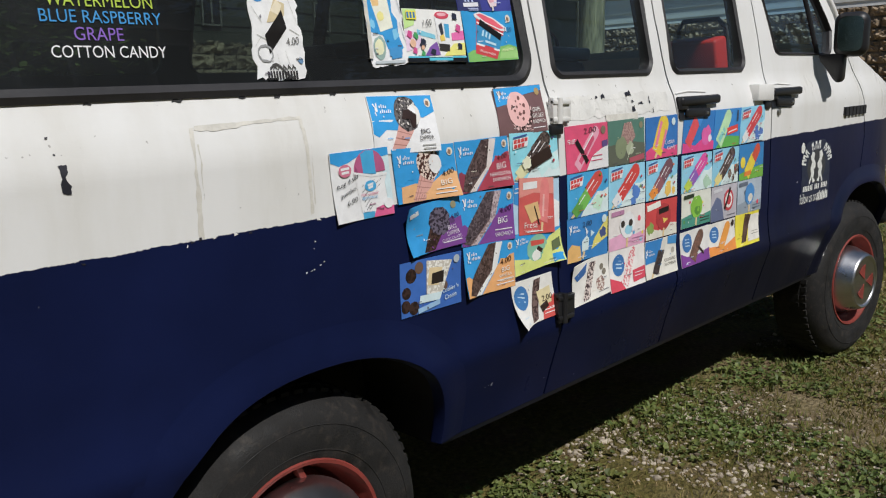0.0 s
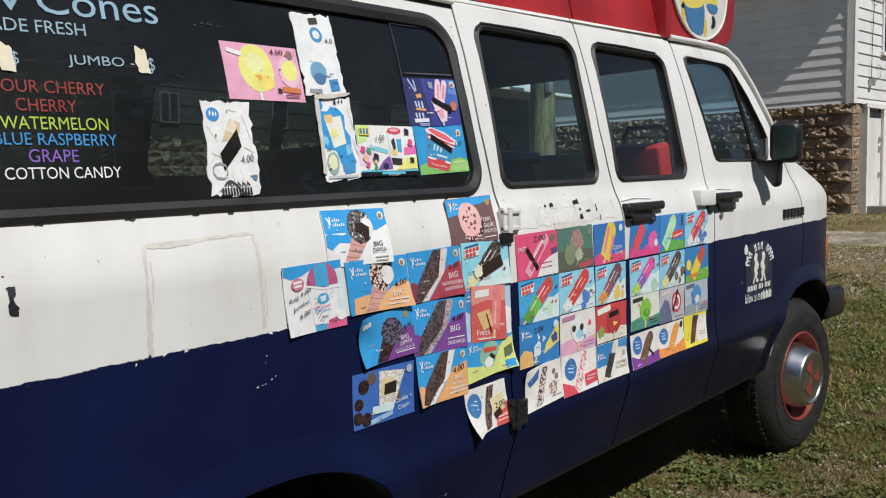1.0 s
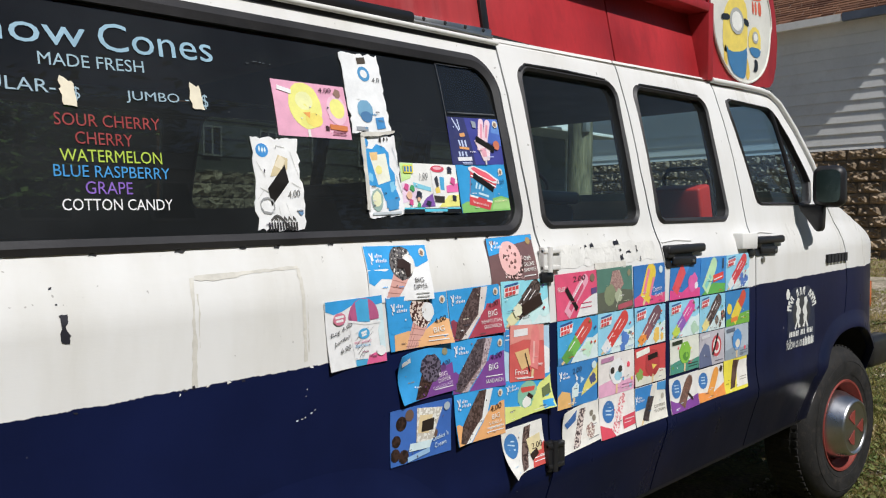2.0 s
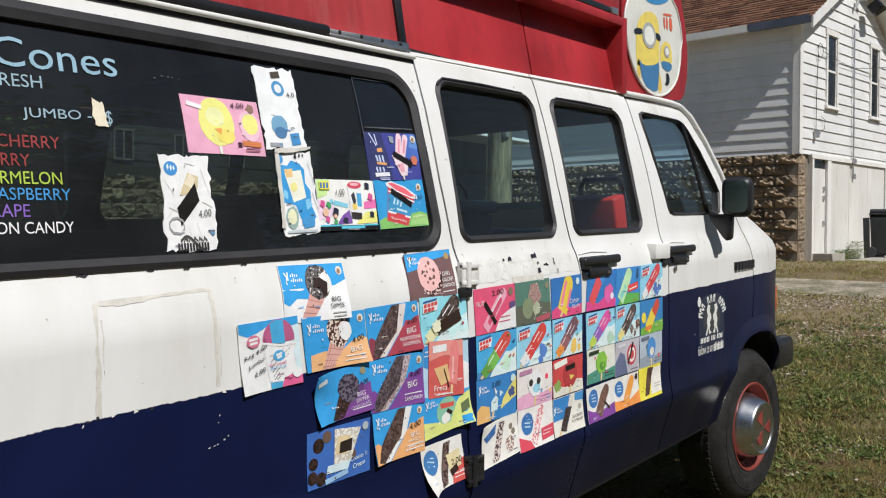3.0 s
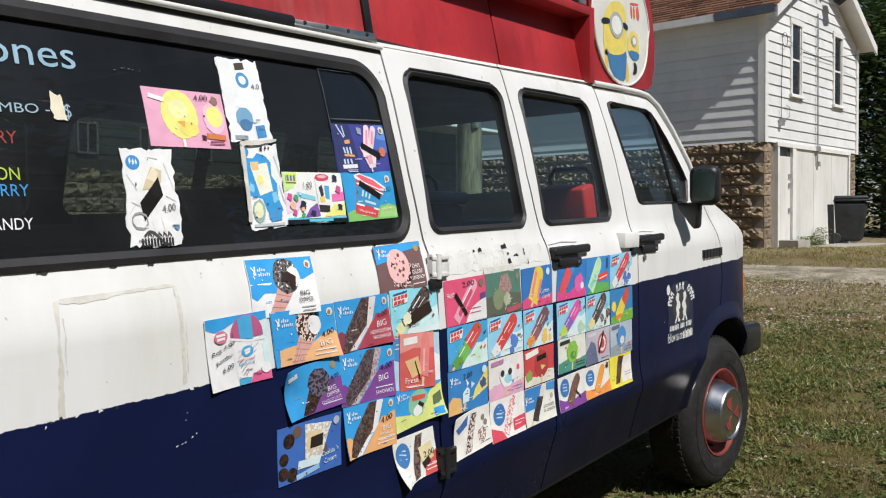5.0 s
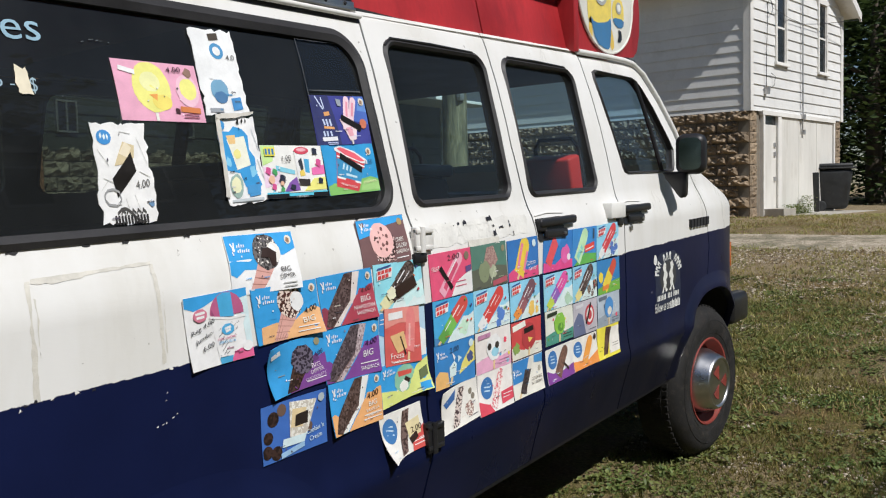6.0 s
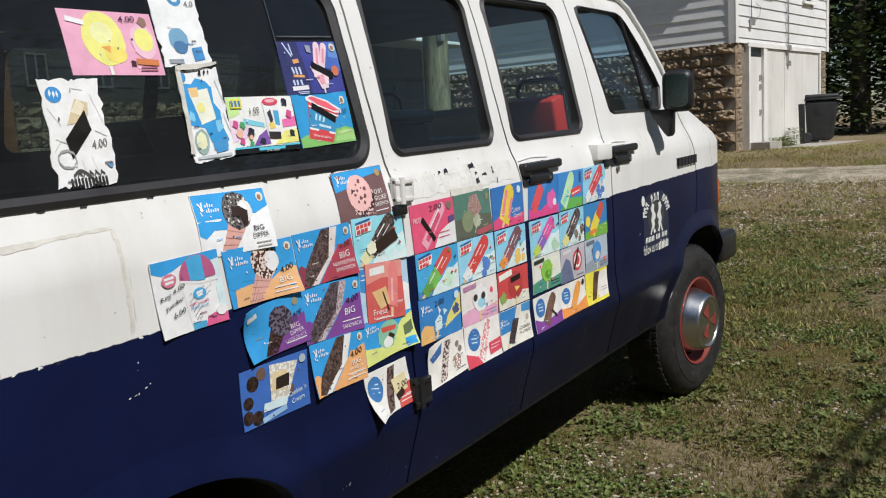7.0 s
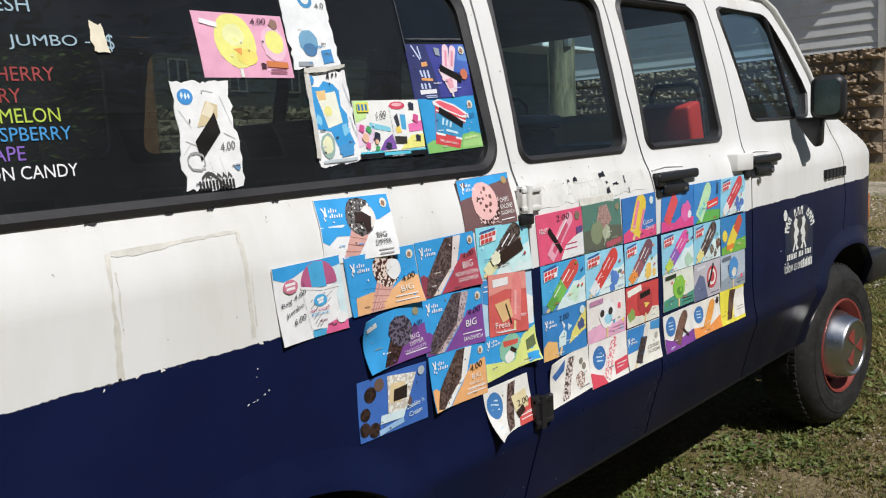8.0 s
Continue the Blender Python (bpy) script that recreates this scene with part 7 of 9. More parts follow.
sticker("blue and orange sticker with a nut-topped waffle cone", 0.362, 1.112, 0.198, 0.126, 0, 8, BLUE, cone_art(BLUE, ("d9c8bc", "4a2c26"), "ece8e2", 9, "e6ac78") + small_print(0.60, 0.92, (0.10, 0.18)),
        [("4.00", "2a1f1c", 0.74, 0.40, 0.20, 0.10, 0.06), ("BIG", "f4e8d8", 0.70, 0.24, 0.18, 0.10, 0.02)], (0.004, 0.016, 0, 0))
sticker("blue and red sticker with a layered ice cream sandwich", 0.562, 1.114, 0.192, 0.128, 1, 9, BLUE, sandwich_art("8a2f46", "a8354a", ("5c4847", "443433"), "d9cfcb", 2),
        [("BIG", "f2e9e6", 0.72, 0.36, 0.18, 0.12, 0.02), ("NEAPOLITAN", "f2e9e6", 0.58, 0.24, 0.38, 0.075, 0.0), ("SANDWICH", "f2e9e6", 0.62, 0.13, 0.32, 0.075, 0.0), ("4.00", "5a1f28", 0.74, 0.54, 0.20, 0.10, 0.04)], (0, 0.010, 0, 0))
sticker("pale blue sticker with dark chocolate dipped pop and ice chunks", 0.762, 1.120, 0.200, 0.124, -1, 5, SKY, pop_art(("2f2624", "5a4a44"), ("2f2624", "5a4a44"), "d9d6a8", "bfe2f2", "c23a3a", 5) + [("dark_smear", DARK, bar(0.40, 0.34, 0.82, 0.56, 0.16)), ("ice_cream", "e2e0c4", blob(0.30, 0.36, 0.09, 12, 0.2))], (), (0, 0.004, 0, 0))
sticker("curling purple and blue sticker with a dark dipped cone", 0.385, 0.984, 0.186, 0.118, 2, 11, BLUE, [("backdrop", "74388c", [(0.3, 0), (1, 0), (1, 0.6), (0.7, 0.5), (0.5, 0.3)]), ("cone", ("4a3530", "2a1c1a"), [(0.42, 0.5), (0.66, 0.42), (0.44, 0.02), (0.24, 0.02)]), ("ice_cream", ("2e2733", "5d5466"), blob(0.60, 0.58, 0.19, 18, 0.08)), ("medal", "8f8a6a", blob(0.88, 0.86, 0.05, 12)), ("mark", WHITE, bar(0.04, 0.80, 0.22, 0.86, 0.06)), ("berry", "5a2f6e", blob(0.82, 0.55, 0.05, 12, 0.2))] + small_print(0.6, 0.94, (0.12,)),
        [("BIG", "e2d6ea", 0.72, 0.36, 0.15, 0.09, 0.0), ("DIPPER", "e2d6ea", 0.69, 0.24, 0.23, 0.08, 0.02), ("CHOCOLATE", "d2c2dc", 0.58, 0.13, 0.36, 0.06, 0.03), ("4.00", "3a1c48", 0.80, 0.56, 0.15, 0.09, 0.04)], (0.014, 0.004, 0, 0.028))
sticker("blue and purple sticker with a fudge ice cream sandwich", 0.574, 0.980, 0.200, 0.134, -2, 3, BLUE, sandwich_art("74388c", "74388c", ("584a50", "43383d"), ("8d7a80", "b8a8ac"), 3) + small_print(0.62, 0.94, (0.23,)),
        [("BIG", "efe6f2", 0.68, 0.34, 0.18, 0.12, 0.02), ("SANDWICH", "efe6f2", 0.62, 0.10, 0.32, 0.075, 0.0), ("4.00", "3a1c48", 0.72, 0.54, 0.22, 0.11, 0.04)], (0, 0.004, 0, 0))
sticker("white and blue sticker half covered by a red one", 0.772, 0.985, 0.196, 0.138, -1, 1, "a9c8dc", [("backdrop", "2b86c8", [(0, 1), (0, 0.6), (0.2, 0.5), (0.2, 1)]), ("backdrop", WHITE, [(0.84, 0), (1, 0), (1, 0.5), (0.84, 0.6)])] + small_print(0.02, 0.16, (0.8, 0.88)), (), (0, 0, 0, 0), 0.002)
sticker("coral red sticker with a strawberry fruit bar and tape", 0.768, 0.984, 0.148, 0.152, -4, 1, "c8524e", [("backdrop", "d98a80", [(0, 1), (0, 0.66), (0.4, 0.74), (1, 0.70), (1, 1)]), ("frozen_bar", "d97a78", capsule(0.66, 0.22, 0.74, 0.80, 0.26)), ("frozen_bar", "e6a8a2", bar(0.66, 0.3, 0.70, 0.7, 0.05)), ("paper_scrap", "d6b07a", [(0.14, 0.52), (0.52, 0.58), (0.60, 0.28), (0.34, 0.20)]), ("title", WHITE, bar(0.1, 0.86, 0.5, 0.88, 0.08)), ("dark_smear", DARK, bar(0.42, 0.50, 0.56, 0.16, 0.03)), ("stick", "d8bd8e", bar(0.62, 0.04, 0.64, 0.2, 0.06))] + small_print(0.2, 0.66, (0.05,)),
        [("Fresa", "f2dcd6", 0.14, 0.12, 0.36, 0.10, 0.0), ("Strawberry", "f2dcd6", 0.14, 0.04, 0.40, 0.05, 0.0)], (0, 0.003, 0, 0), 0.005)
sticker("blue and orange sticker with a vanilla ice cream sandwich", 0.582, 0.848, 0.190, 0.130, -1, 4, BLUE, sandwich_art("e0a469", "e0a469", ("58423c", "41302b"), "e9e6de", 6) + small_print(0.60, 0.96, (0.12, 0.2)),
        [("4.00", "4a2c1c", 0.70, 0.50, 0.22, 0.12, 0.05), ("BIG", "f4ead8", 0.72, 0.35, 0.16, 0.10, 0.02), ("VANILLA", "f4ead8", 0.66, 0.25, 0.26, 0.06, 0.02), ("SANDWICH", "f4ead8", 0.66, 0.15, 0.28, 0.065, 0.02)], (0.012, 0, 0, 0))
sticker("blue and lime sticker with a green and red rounded pop", 0.776, 0.868, 0.200, 0.112, 5, 3, BLUE, [("backdrop", "cfd77c", [(0, 0), (1, 0), (1, 0.8), (0.75, 0.7), (0.55, 0.4), (0.3, 0.3), (0, 0.42)]), ("moulded_bar", "7fb59a", blob(0.48, 0.52, 0.21, 20, 0.03)), ("moulded_bar", "c94a3e", [(0.34, 0.74), (0.64, 0.66), (0.62, 0.56), (0.36, 0.60)]), ("moulded_bar", "e6e6da", blob(0.46, 0.34, 0.09, 12, 0.1)), ("print_patch", "55633a", [(0.78, 0.3), (0.96, 0.36), (0.96, 0.6), (0.78, 0.54)]), ("dark_smear", DARK, bar(0.48, 0.52, 0.58, 0.40, 0.06))] + logo_marks(0.08, 0.78), (), (0, 0.022, 0, 0))
sticker("deep blue sticker with a white cup and brown sandwich cookies", 0.372, 0.846, 0.200, 0.130, 0, 1, "2a5fae", [("cookie", ("3b2a26", "231815"), blob(0.17, 0.74, 0.085, 14)), ("cookie", "5d4538", blob(0.30, 0.86, 0.07, 12)), ("cookie", ("3b2a26", "231815"), blob(0.09, 0.44, 0.07, 12)), ("cookie", ("3b2a26", "231815"), blob(0.07, 0.20, 0.075, 12)), ("cookie", ("3b2a26", "231815"), blob(0.20, 0.14, 0.08, 12)), ("cookie", "5d4538", blob(0.70, 0.42, 0.06, 10)), ("cup", ("dcdad2", "b9b2a6"), [(0.42, 0.96), (0.84, 0.88), (0.66, 0.30), (0.40, 0.34)]), ("paper_scrap", "d2bd92", [(0.46, 0.82), (0.68, 0.78), (0.60, 0.46), (0.42, 0.50)]), ("dark_smear", "2a221e", [(0.50, 0.70), (0.70, 0.72), (0.68, 0.50), (0.48, 0.50)]), ("title", "c9dcea", [(0.30, 0.34), (0.66, 0.32), (0.62, 0.18), (0.28, 0.20)]), ("ice_cream", "8fb4d6", bar(0.26, 0.06, 0.62, 0.14, 0.06)), ("medal", "a9b4bc", blob(0.91, 0.88, 0.05, 12))],
        [("Cookies 'n", "cfe0ee", 0.66, 0.28, 0.28, 0.09, 0.04), ("Cream", "cfe0ee", 0.70, 0.14, 0.20, 0.09, 0.03)], (0, 0, 0.004, 0))
sticker("white sticker, curled corner, with blue badge and crunch bar", 0.757, 0.728, 0.172, 0.124, 1, 8, "dcdad4", [("badge", "2f6ea8", blob(0.20, 0.62, 0.17, 18)), ("badge_line", "b9cfe0", bar(0.12, 0.75, 0.28, 0.69, 0.02)), ("badge_line", "b9cfe0", bar(0.12, 0.66, 0.28, 0.60, 0.02)), ("badge_line", "b9cfe0", bar(0.12, 0.57, 0.28, 0.51, 0.02)), ("backdrop", "c84a44", [(0.62, 0), (1, 0.0), (1, 0.50), (0.7, 0.36)]), ("crunch_bar", ("3a2a28", "6a544e"), [(0.32, 0.02), (0.50, 0.06), (0.70, 0.96), (0.54, 0.94)]), ("paper_scrap", "d6c89c", [(0.56, 0.66), (0.90, 0.72), (0.90, 0.34), (0.60, 0.30)]), ("dark_smear", DARK, bar(0.62, 0.24, 0.80, 0.34, 0.10))] + small_print(0.68, 0.96, (0.12, 0.2)),
        [("2.00", "3a2a28", 0.66, 0.40, 0.26, 0.13, 0.02)], (0.034, 0.002, 0, 0))

# rows on the first side door
A0, A1, A2 = 1.000, 1.202, 1.404
sticker("pink sticker with a frosted pink fruit bar, black tape strip", A0, 1.122, 0.204, 0.132, 1, 6, "d94a72", [("backdrop", "e6e0e2", [(0.45, 0), (1, 0), (1, 0.5), (0.8, 0.42), (0.6, 0.3)]), ("frozen_bar", "e2a0b4", capsule(0.22, 0.1, 0.70, 0.82, 0.16)), ("frozen_bar", "c8446a", capsule(0.30, 0.2, 0.62, 0.68, 0.08)), ("gloss", WHITE, bar(0.32, 0.34, 0.64, 0.80, 0.02)), ("medal", "7a6a58", blob(0.88, 0.84, 0.06, 12)), ("print_patch", "55407a", [(0.84, 0.46), (0.98, 0.48), (0.98, 0.62), (0.84, 0.6)]), ("tape_strip", "1c1718", bar(0.24, 0.68, 0.48, 0.18, 0.075))] + small_print(0.56, 0.84, (0.2, 0.3), "c8446a"),
        [("2.00", "5a2a3a", 0.42, 0.80, 0.28, 0.12, 0.02), ("FRUIT", "f2e6ea", 0.04, 0.62, 0.18, 0.10, 0.0)])
sticker("dull green faded sticker with a pale frozen bar", A1, 1.124, 0.198, 0.134, 1, 4, "4a7668", [("backdrop", "54594a", [(0, 0), (1, 0), (1, 0.42), (0.6, 0.5), (0, 0.46)]), ("moulded_bar", ("8f6a68", "a88a80"), [(0.30, 0.5), (0.42, 0.92), (0.62, 0.94), (0.74, 0.6), (0.6, 0.42)]), ("moulded_bar", "7f8a6a", blob(0.34, 0.38, 0.16, 14, 0.12)), ("moulded_bar", "a8b094", blob(0.58, 0.34, 0.10, 12, 0.2)), ("medal", "8a8266", blob(0.90, 0.84, 0.05, 12)), ("title", "a84a58", bar(0.56, 0.06, 0.96, 0.12, 0.08)), ("gloss", "c2c8b4", bar(0.50, 0.08, 0.64, 0.46, 0.012))])
sticker("blue and pink sticker with a yellow and pink swirl bar", A2, 1.124, 0.192, 0.132, 1, 4, "1f6cb4", [("backdrop", "d8437a", [(0, 0), (1, 0), (1, 0.26), (0.6, 0.20), (0.3, 0.36), (0, 0.2)]), ("frozen_bar", "f0c23c", capsule(0.32, 0.14, 0.56, 0.80, 0.30)), ("frozen_bar", "e27a96", bar(0.30, 0.28, 0.50, 0.88, 0.07)), ("frozen_bar", "e27a96", bar(0.48, 0.20, 0.64, 0.66, 0.06)), ("stick", "d8bd8e", bar(0.26, 0.02, 0.32, 0.14, 0.06)), ("medal", "c9dcea", blob(0.86, 0.84, 0.06, 12))],
        [("Cotton", "f4d8e2", 0.58, 0.30, 0.30, 0.12, 0.02), ("Candy", "f4d8e2", 0.64, 0.14, 0.28, 0.12, 0.02)])
sticker("bright blue sticker with a long green frozen pop", A0 + 0.008, 0.989, W0, H0, 0, 2, "3a9ed0", pop_art("c8443c", "6cb04a", "58983e", "bfe6c8", "cc3434", 11, "3f7fb8"))
sticker("pale blue sticker with red, white and blue bomb-shaped pop", A1 + 0.008, 0.991, W0, H0, 0, 2, "8cc8e0", pop_art("cc3a34", "cc3a34", "e4e8ea", "4a78c0", "c83c3c", 12))
sticker("pale blue sticker with a brown and orange frozen pop", A2 + 0.008, 0.990, 0.190, H0, 0, 3, "84c4e0", pop_art("6a4450", "8a5058", "e88a34", "e6b858", "c83c3c", 13))
sticker("blue sticker with white icy chunks and yellow wedge", A0 + 0.008, 0.861, W0, H0, 0, 1, "2277b8", [("backdrop", "e2b06a", [(0, 0), (0.34, 0), (0.3, 0.34), (0.1, 0.42), (0, 0.3)]), ("backdrop", "d8cc6a", [(0.58, 0.2), (1, 0.42), (1, 0.9), (0.82, 0.66), (0.66, 0.44)]), ("print_patch", "3b4a7c", blob(0.88, 0.54, 0.08, 12, 0.3)), ("ice_cream", "cfe2ee", [(0.34, 0.44), (0.46, 0.56), (0.52, 0.48), (0.50, 0.22), (0.34, 0.2)]), ("ice_cream", "dfeaf0", [(0.42, 0.76), (0.50, 0.64), (0.46, 0.56)]), ("ice_cream", "bcd4e6", [(0.56, 0.66), (0.66, 0.58), (0.56, 0.5)]), ("stick", "d8bd8e", bar(0.36, 0.04, 0.40, 0.2, 0.05)), ("medal", "c9dcea", blob(0.90, 0.86, 0.06, 12))] + logo_marks(0.08, 0.74),
        [("2.00", "143a5c", 0.36, 0.76, 0.22, 0.12, 0.02)])
sticker("pink and cream sticker with a pale rounded novelty bar", A1 + 0.012, 0.861, W0, H0, 0, 1, "dcd6d2", shape_art("ece6e0", "8fc4d6", "b07a9c", 15, "d8a0bc") + [("print_patch", "3a3532", blob(0.37, 0.60, 0.055, 12)), ("print_patch", "3a3532", blob(0.58, 0.60, 0.055, 12))])
sticker("red sticker with a round red novelty bar and tape strip", A2 + 0.012, 0.860, 0.192, 0.122, 0, 2, "c23a3c", [("backdrop", "d9d6c8", [(0, 0), (1, 0), (1, 0.3), (0.7, 0.36), (0.4, 0.2), (0, 0.34)]), ("moulded_bar", "a82a30", blob(0.56, 0.54, 0.24, 20, 0.04)), ("moulded_bar", "e6c25a", [(0.52, 0.52), (0.70, 0.46), (0.56, 0.36)]), ("title", "e9e2d6", bar(0.04, 0.84, 0.46, 0.92, 0.10)), ("tape_strip", "1c1718", bar(0.40, 0.70, 0.72, 0.74, 0.09)), ("splash", "7f9a4a", blob(0.14, 0.3, 0.10, 12, 0.3)), ("stick", "d8bd8e", bar(0.54, 0.02, 0.56, 0.24, 0.05))])
sticker("white sticker with a cookie-crumb coated cone, peeling edge", 1.022, 0.734, 0.190, 0.122, 4, 2, "dedbd4", [("crumb_bar", ("4a3a3c", "cdbfb8"), [(0.24, 0.04), (0.42, 0.06), (0.66, 0.90), (0.48, 0.92)]), ("crumb_bar", ("d9cfc6", "8a6a60"), blob(0.74, 0.30, 0.12, 14, 0.15)), ("badge", "2a5f9e", [(0.04, 0.72), (0.40, 0.94), (0.36, 0.7), (0.12, 0.58)]), ("medal", "7a7264", blob(0.80, 0.70, 0.05, 12)), ("medal", "7a7264", blob(0.86, 0.56, 0.05, 12))] + small_print(0.66, 0.94, (0.12,), "8a8a88"), (), (0, 0, 0, 0.014))
sticker("white and red sticker with strawberry crumb bar, blue badge", 1.216, 0.734, 0.196, 0.126, 0, -1, "e2dcd8", [("badge", "2a6aa8", blob(0.26, 0.62, 0.17, 18)), ("badge_line", "b9cfe0", bar(0.18, 0.75, 0.34, 0.71, 0.02)), ("badge_line", "b9cfe0", bar(0.18, 0.66, 0.34, 0.62, 0.02)), ("badge_line", "b9cfe0", bar(0.18, 0.57, 0.34, 0.53, 0.02)), ("backdrop", "cc3d52", [(0, 0), (0.4, 0), (0.3, 0.2), (0, 0.36)]), ("crumb_bar", ("cf6f78", "ecd6d2"), capsule(0.40, 0.1, 0.66, 0.86, 0.16)), ("backdrop", "cc3d52", [(0.64, 0.10), (1, 0.14), (1, 0.44), (0.64, 0.40)])] + small_print(0.68, 0.96, (0.24, 0.32)))
sticker("blue and cream sticker with a dark cookie bar", 1.416, 0.734, 0.194, 0.122, 0, -2, "d9d6cc", [("backdrop", "2277b8", [(0, 1), (0, 0.4), (0.3, 0.42), (0.5, 0.6), (0.55, 1)]), ("backdrop", "3a8ac4", [(0.7, 0.8), (1, 0.74), (1, 1), (0.7, 1)]), ("cookie_bar", ("2c2626", "4a4040"), [(0.20, 0.12), (0.38, 0.06), (0.60, 0.66), (0.40, 0.70)]), ("ice_cream", "cfcbc2", [(0.46, 0.70), (0.60, 0.66), (0.66, 0.92), (0.52, 0.96)]), ("stick", "d8bd8e", bar(0.16, 0.0, 0.22, 0.12, 0.05)), ("medal", "a8a294", blob(0.88, 0.6, 0.05, 12))] + logo_marks(0.06, 0.66),
        [("COOKIES", "6a6258", 0.58, 0.34, 0.36, 0.08, 0.0), ("'N CREAM", "6a6258", 0.58, 0.22, 0.36, 0.08, 0.0)])

# rows on the second side door
B0, B1, B2 = 1.643, 1.846, 2.046
sticker("blue and pink sticker with a red and pink splash bar", B0, 1.126, 0.212, 0.134, 0, -5, "1f72ba", [("backdrop", "d83f86", [(0, 0), (1, 0), (1, 0.22), (0.6, 0.3), (0.4, 0.16), (0, 0.26)]), ("frozen_bar", "d84a52", capsule(0.16, 0.2, 0.40, 0.80, 0.22)), ("frozen_bar", "3a86cc", [(0.36, 0.9), (0.60, 0.88), (0.5, 0.6)]), ("frozen_bar", "d85aa0", blob(0.74, 0.38, 0.16, 14, 0.2)), ("medal", "e8d6e2", blob(0.86, 0.3, 0.06, 10))])
sticker("blue sticker with a pale green pop and red lettering shapes", B1, 1.126, 0.198, 0.134, 0, -5, "2a80c4", [("backdrop", "58a848", [(0.1, 0), (1, 0), (1, 0.24), (0.5, 0.30), (0.2, 0.1)]), ("frozen_bar", "b8dcae", capsule(0.20, 0.12, 0.50, 0.78, 0.26)), ("frozen_bar", "7fc8c0", bar(0.22, 0.2, 0.40, 0.5, 0.10)), ("title", "d83a30", bar(0.50, 0.40, 0.90, 0.48, 0.12)), ("title", WHITE, bar(0.54, 0.38, 0.86, 0.45, 0.02)), ("print_patch", "26425e", bar(0.86, 0.66, 0.86, 0.94, 0.06))])
sticker("pale blue sticker with a small red and blue splash pop", B2, 1.128, 0.196, 0.132, 1, -5, "86c4de", pop_art("cc3a44", "cc3a44", "dfe6ea", "4a72b8", "c83c44", 21))
sticker("pale blue sticker with a pink, purple and green pop", B0 - 0.004, 0.989, 0.208, H0, 0, 1, "8ac6de", pop_art("d8489a", "8a58b0", "b8cc4a", "a8c8b0", "c83c44", 22))
sticker("pale blue sticker with a chocolate pop and nut pieces", B1, 0.990, 0.196, 0.130, 0, 1, "86c2da", pop_art(("3a2c2a", "5a4844"), ("3a2c2a", "5a4844"), "e2d28a", ("8a7a6c", "4a3c36"), "c83c44", 23))
sticker("blue and green sticker with a yellow novelty bar", B2 + 0.004, 0.990, 0.200, 0.132, 0, 1, "2078b4", [("backdrop", "6aa838", [(0, 0), (1, 0), (1, 0.36), (0.5, 0.30), (0, 0.2)]), ("moulded_bar", "e8c83c", capsule(0.30, 0.14, 0.56, 0.56, 0.26)), ("moulded_bar", "c84a34", capsule(0.58, 0.56, 0.72, 0.82, 0.22)), ("moulded_bar", "e8c83c", blob(0.14, 0.5, 0.10, 14)), ("splash", "d87a2c", bar(0.2, 0.16, 0.5, 0.2, 0.08))])
sticker("white sticker with a green rounded novelty bar", B0, 0.864, 0.202, 0.120, 0, 1, "d6d8cc", shape_art("7fb83c", "4f8a2c", "2e3a2c", 31, "3f8a78"))
sticker("grey sticker with a red and white ringed round bar", B1, 0.860, 0.194, 0.124, 0, 1, "b4b0b8", [("backdrop", "5a6484", [(0, 0), (0.5, 0), (0.36, 0.6), (0.2, 0.7), (0, 0.4)]), ("moulded_bar", "b83440", blob(0.66, 0.54, 0.20, 20)), ("moulded_bar", "dcd8d4", blob(0.66, 0.54, 0.145, 18)), ("moulded_bar", "b83440", blob(0.66, 0.54, 0.09, 16)), ("tape_strip", "221c20", bar(0.5, 0.30, 0.72, 0.90, 0.06)), ("title", "c8c8cc", bar(0.08, 0.86, 0.4, 0.9, 0.06))] + small_print(0.6, 0.94, (0.1,), "4a4a58"))
sticker("grey sticker with a blue spiky novelty bar", B2, 0.860, 0.198, 0.126, 0, 1, "a8b4c0", shape_art("3f86c4", "d8d2c4", "5a6474", 33, "8c98a4"))
sticker("white and purple sticker with a milk chocolate bar, blue badge", B0 - 0.006, 0.733, 0.196, 0.120, 1, 2, "d8d6d2", [("backdrop", "74308a", [(0, 0), (1, 0.0), (1, 0.34), (0.5, 0.22), (0.2, 0.28), (0, 0.4)]), ("badge", "2a6aa8", blob(0.24, 0.66, 0.17, 16)), ("badge_line", "b9cfe0", bar(0.17, 0.77, 0.32, 0.75, 0.02)), ("badge_line", "b9cfe0", bar(0.17, 0.68, 0.32, 0.66, 0.02)), ("badge_line", "b9cfe0", bar(0.17, 0.59, 0.32, 0.57, 0.02)), ("choc_bar", ("7a5444", "5a3c30"), capsule(0.36, 0.16, 0.70, 0.78, 0.22)), ("dark_smear", DARK, bar(0.62, 0.46, 0.78, 0.22, 0.05))])
sticker("white and orange sticker with an orange cream bar, blue badge", B1 - 0.012, 0.735, 0.204, 0.116, 0, 2, "dcd8d0", [("backdrop", "e08a3c", [(0, 0), (1, 0), (1, 0.4), (0.6, 0.2), (0, 0.3)]), ("badge", "2a6aa8", blob(0.22, 0.64, 0.16, 16)), ("badge_line", "b9cfe0", bar(0.15, 0.75, 0.29, 0.73, 0.02)), ("badge_line", "b9cfe0", bar(0.15, 0.66, 0.29, 0.64, 0.02)), ("badge_line", "b9cfe0", bar(0.15, 0.57, 0.29, 0.55, 0.02)), ("frozen_bar", "e8963c", capsule(0.42, 0.16, 0.70, 0.80, 0.20)), ("dark_smear", "3a2c28", blob(0.90, 0.86, 0.06, 10, 0.3))])
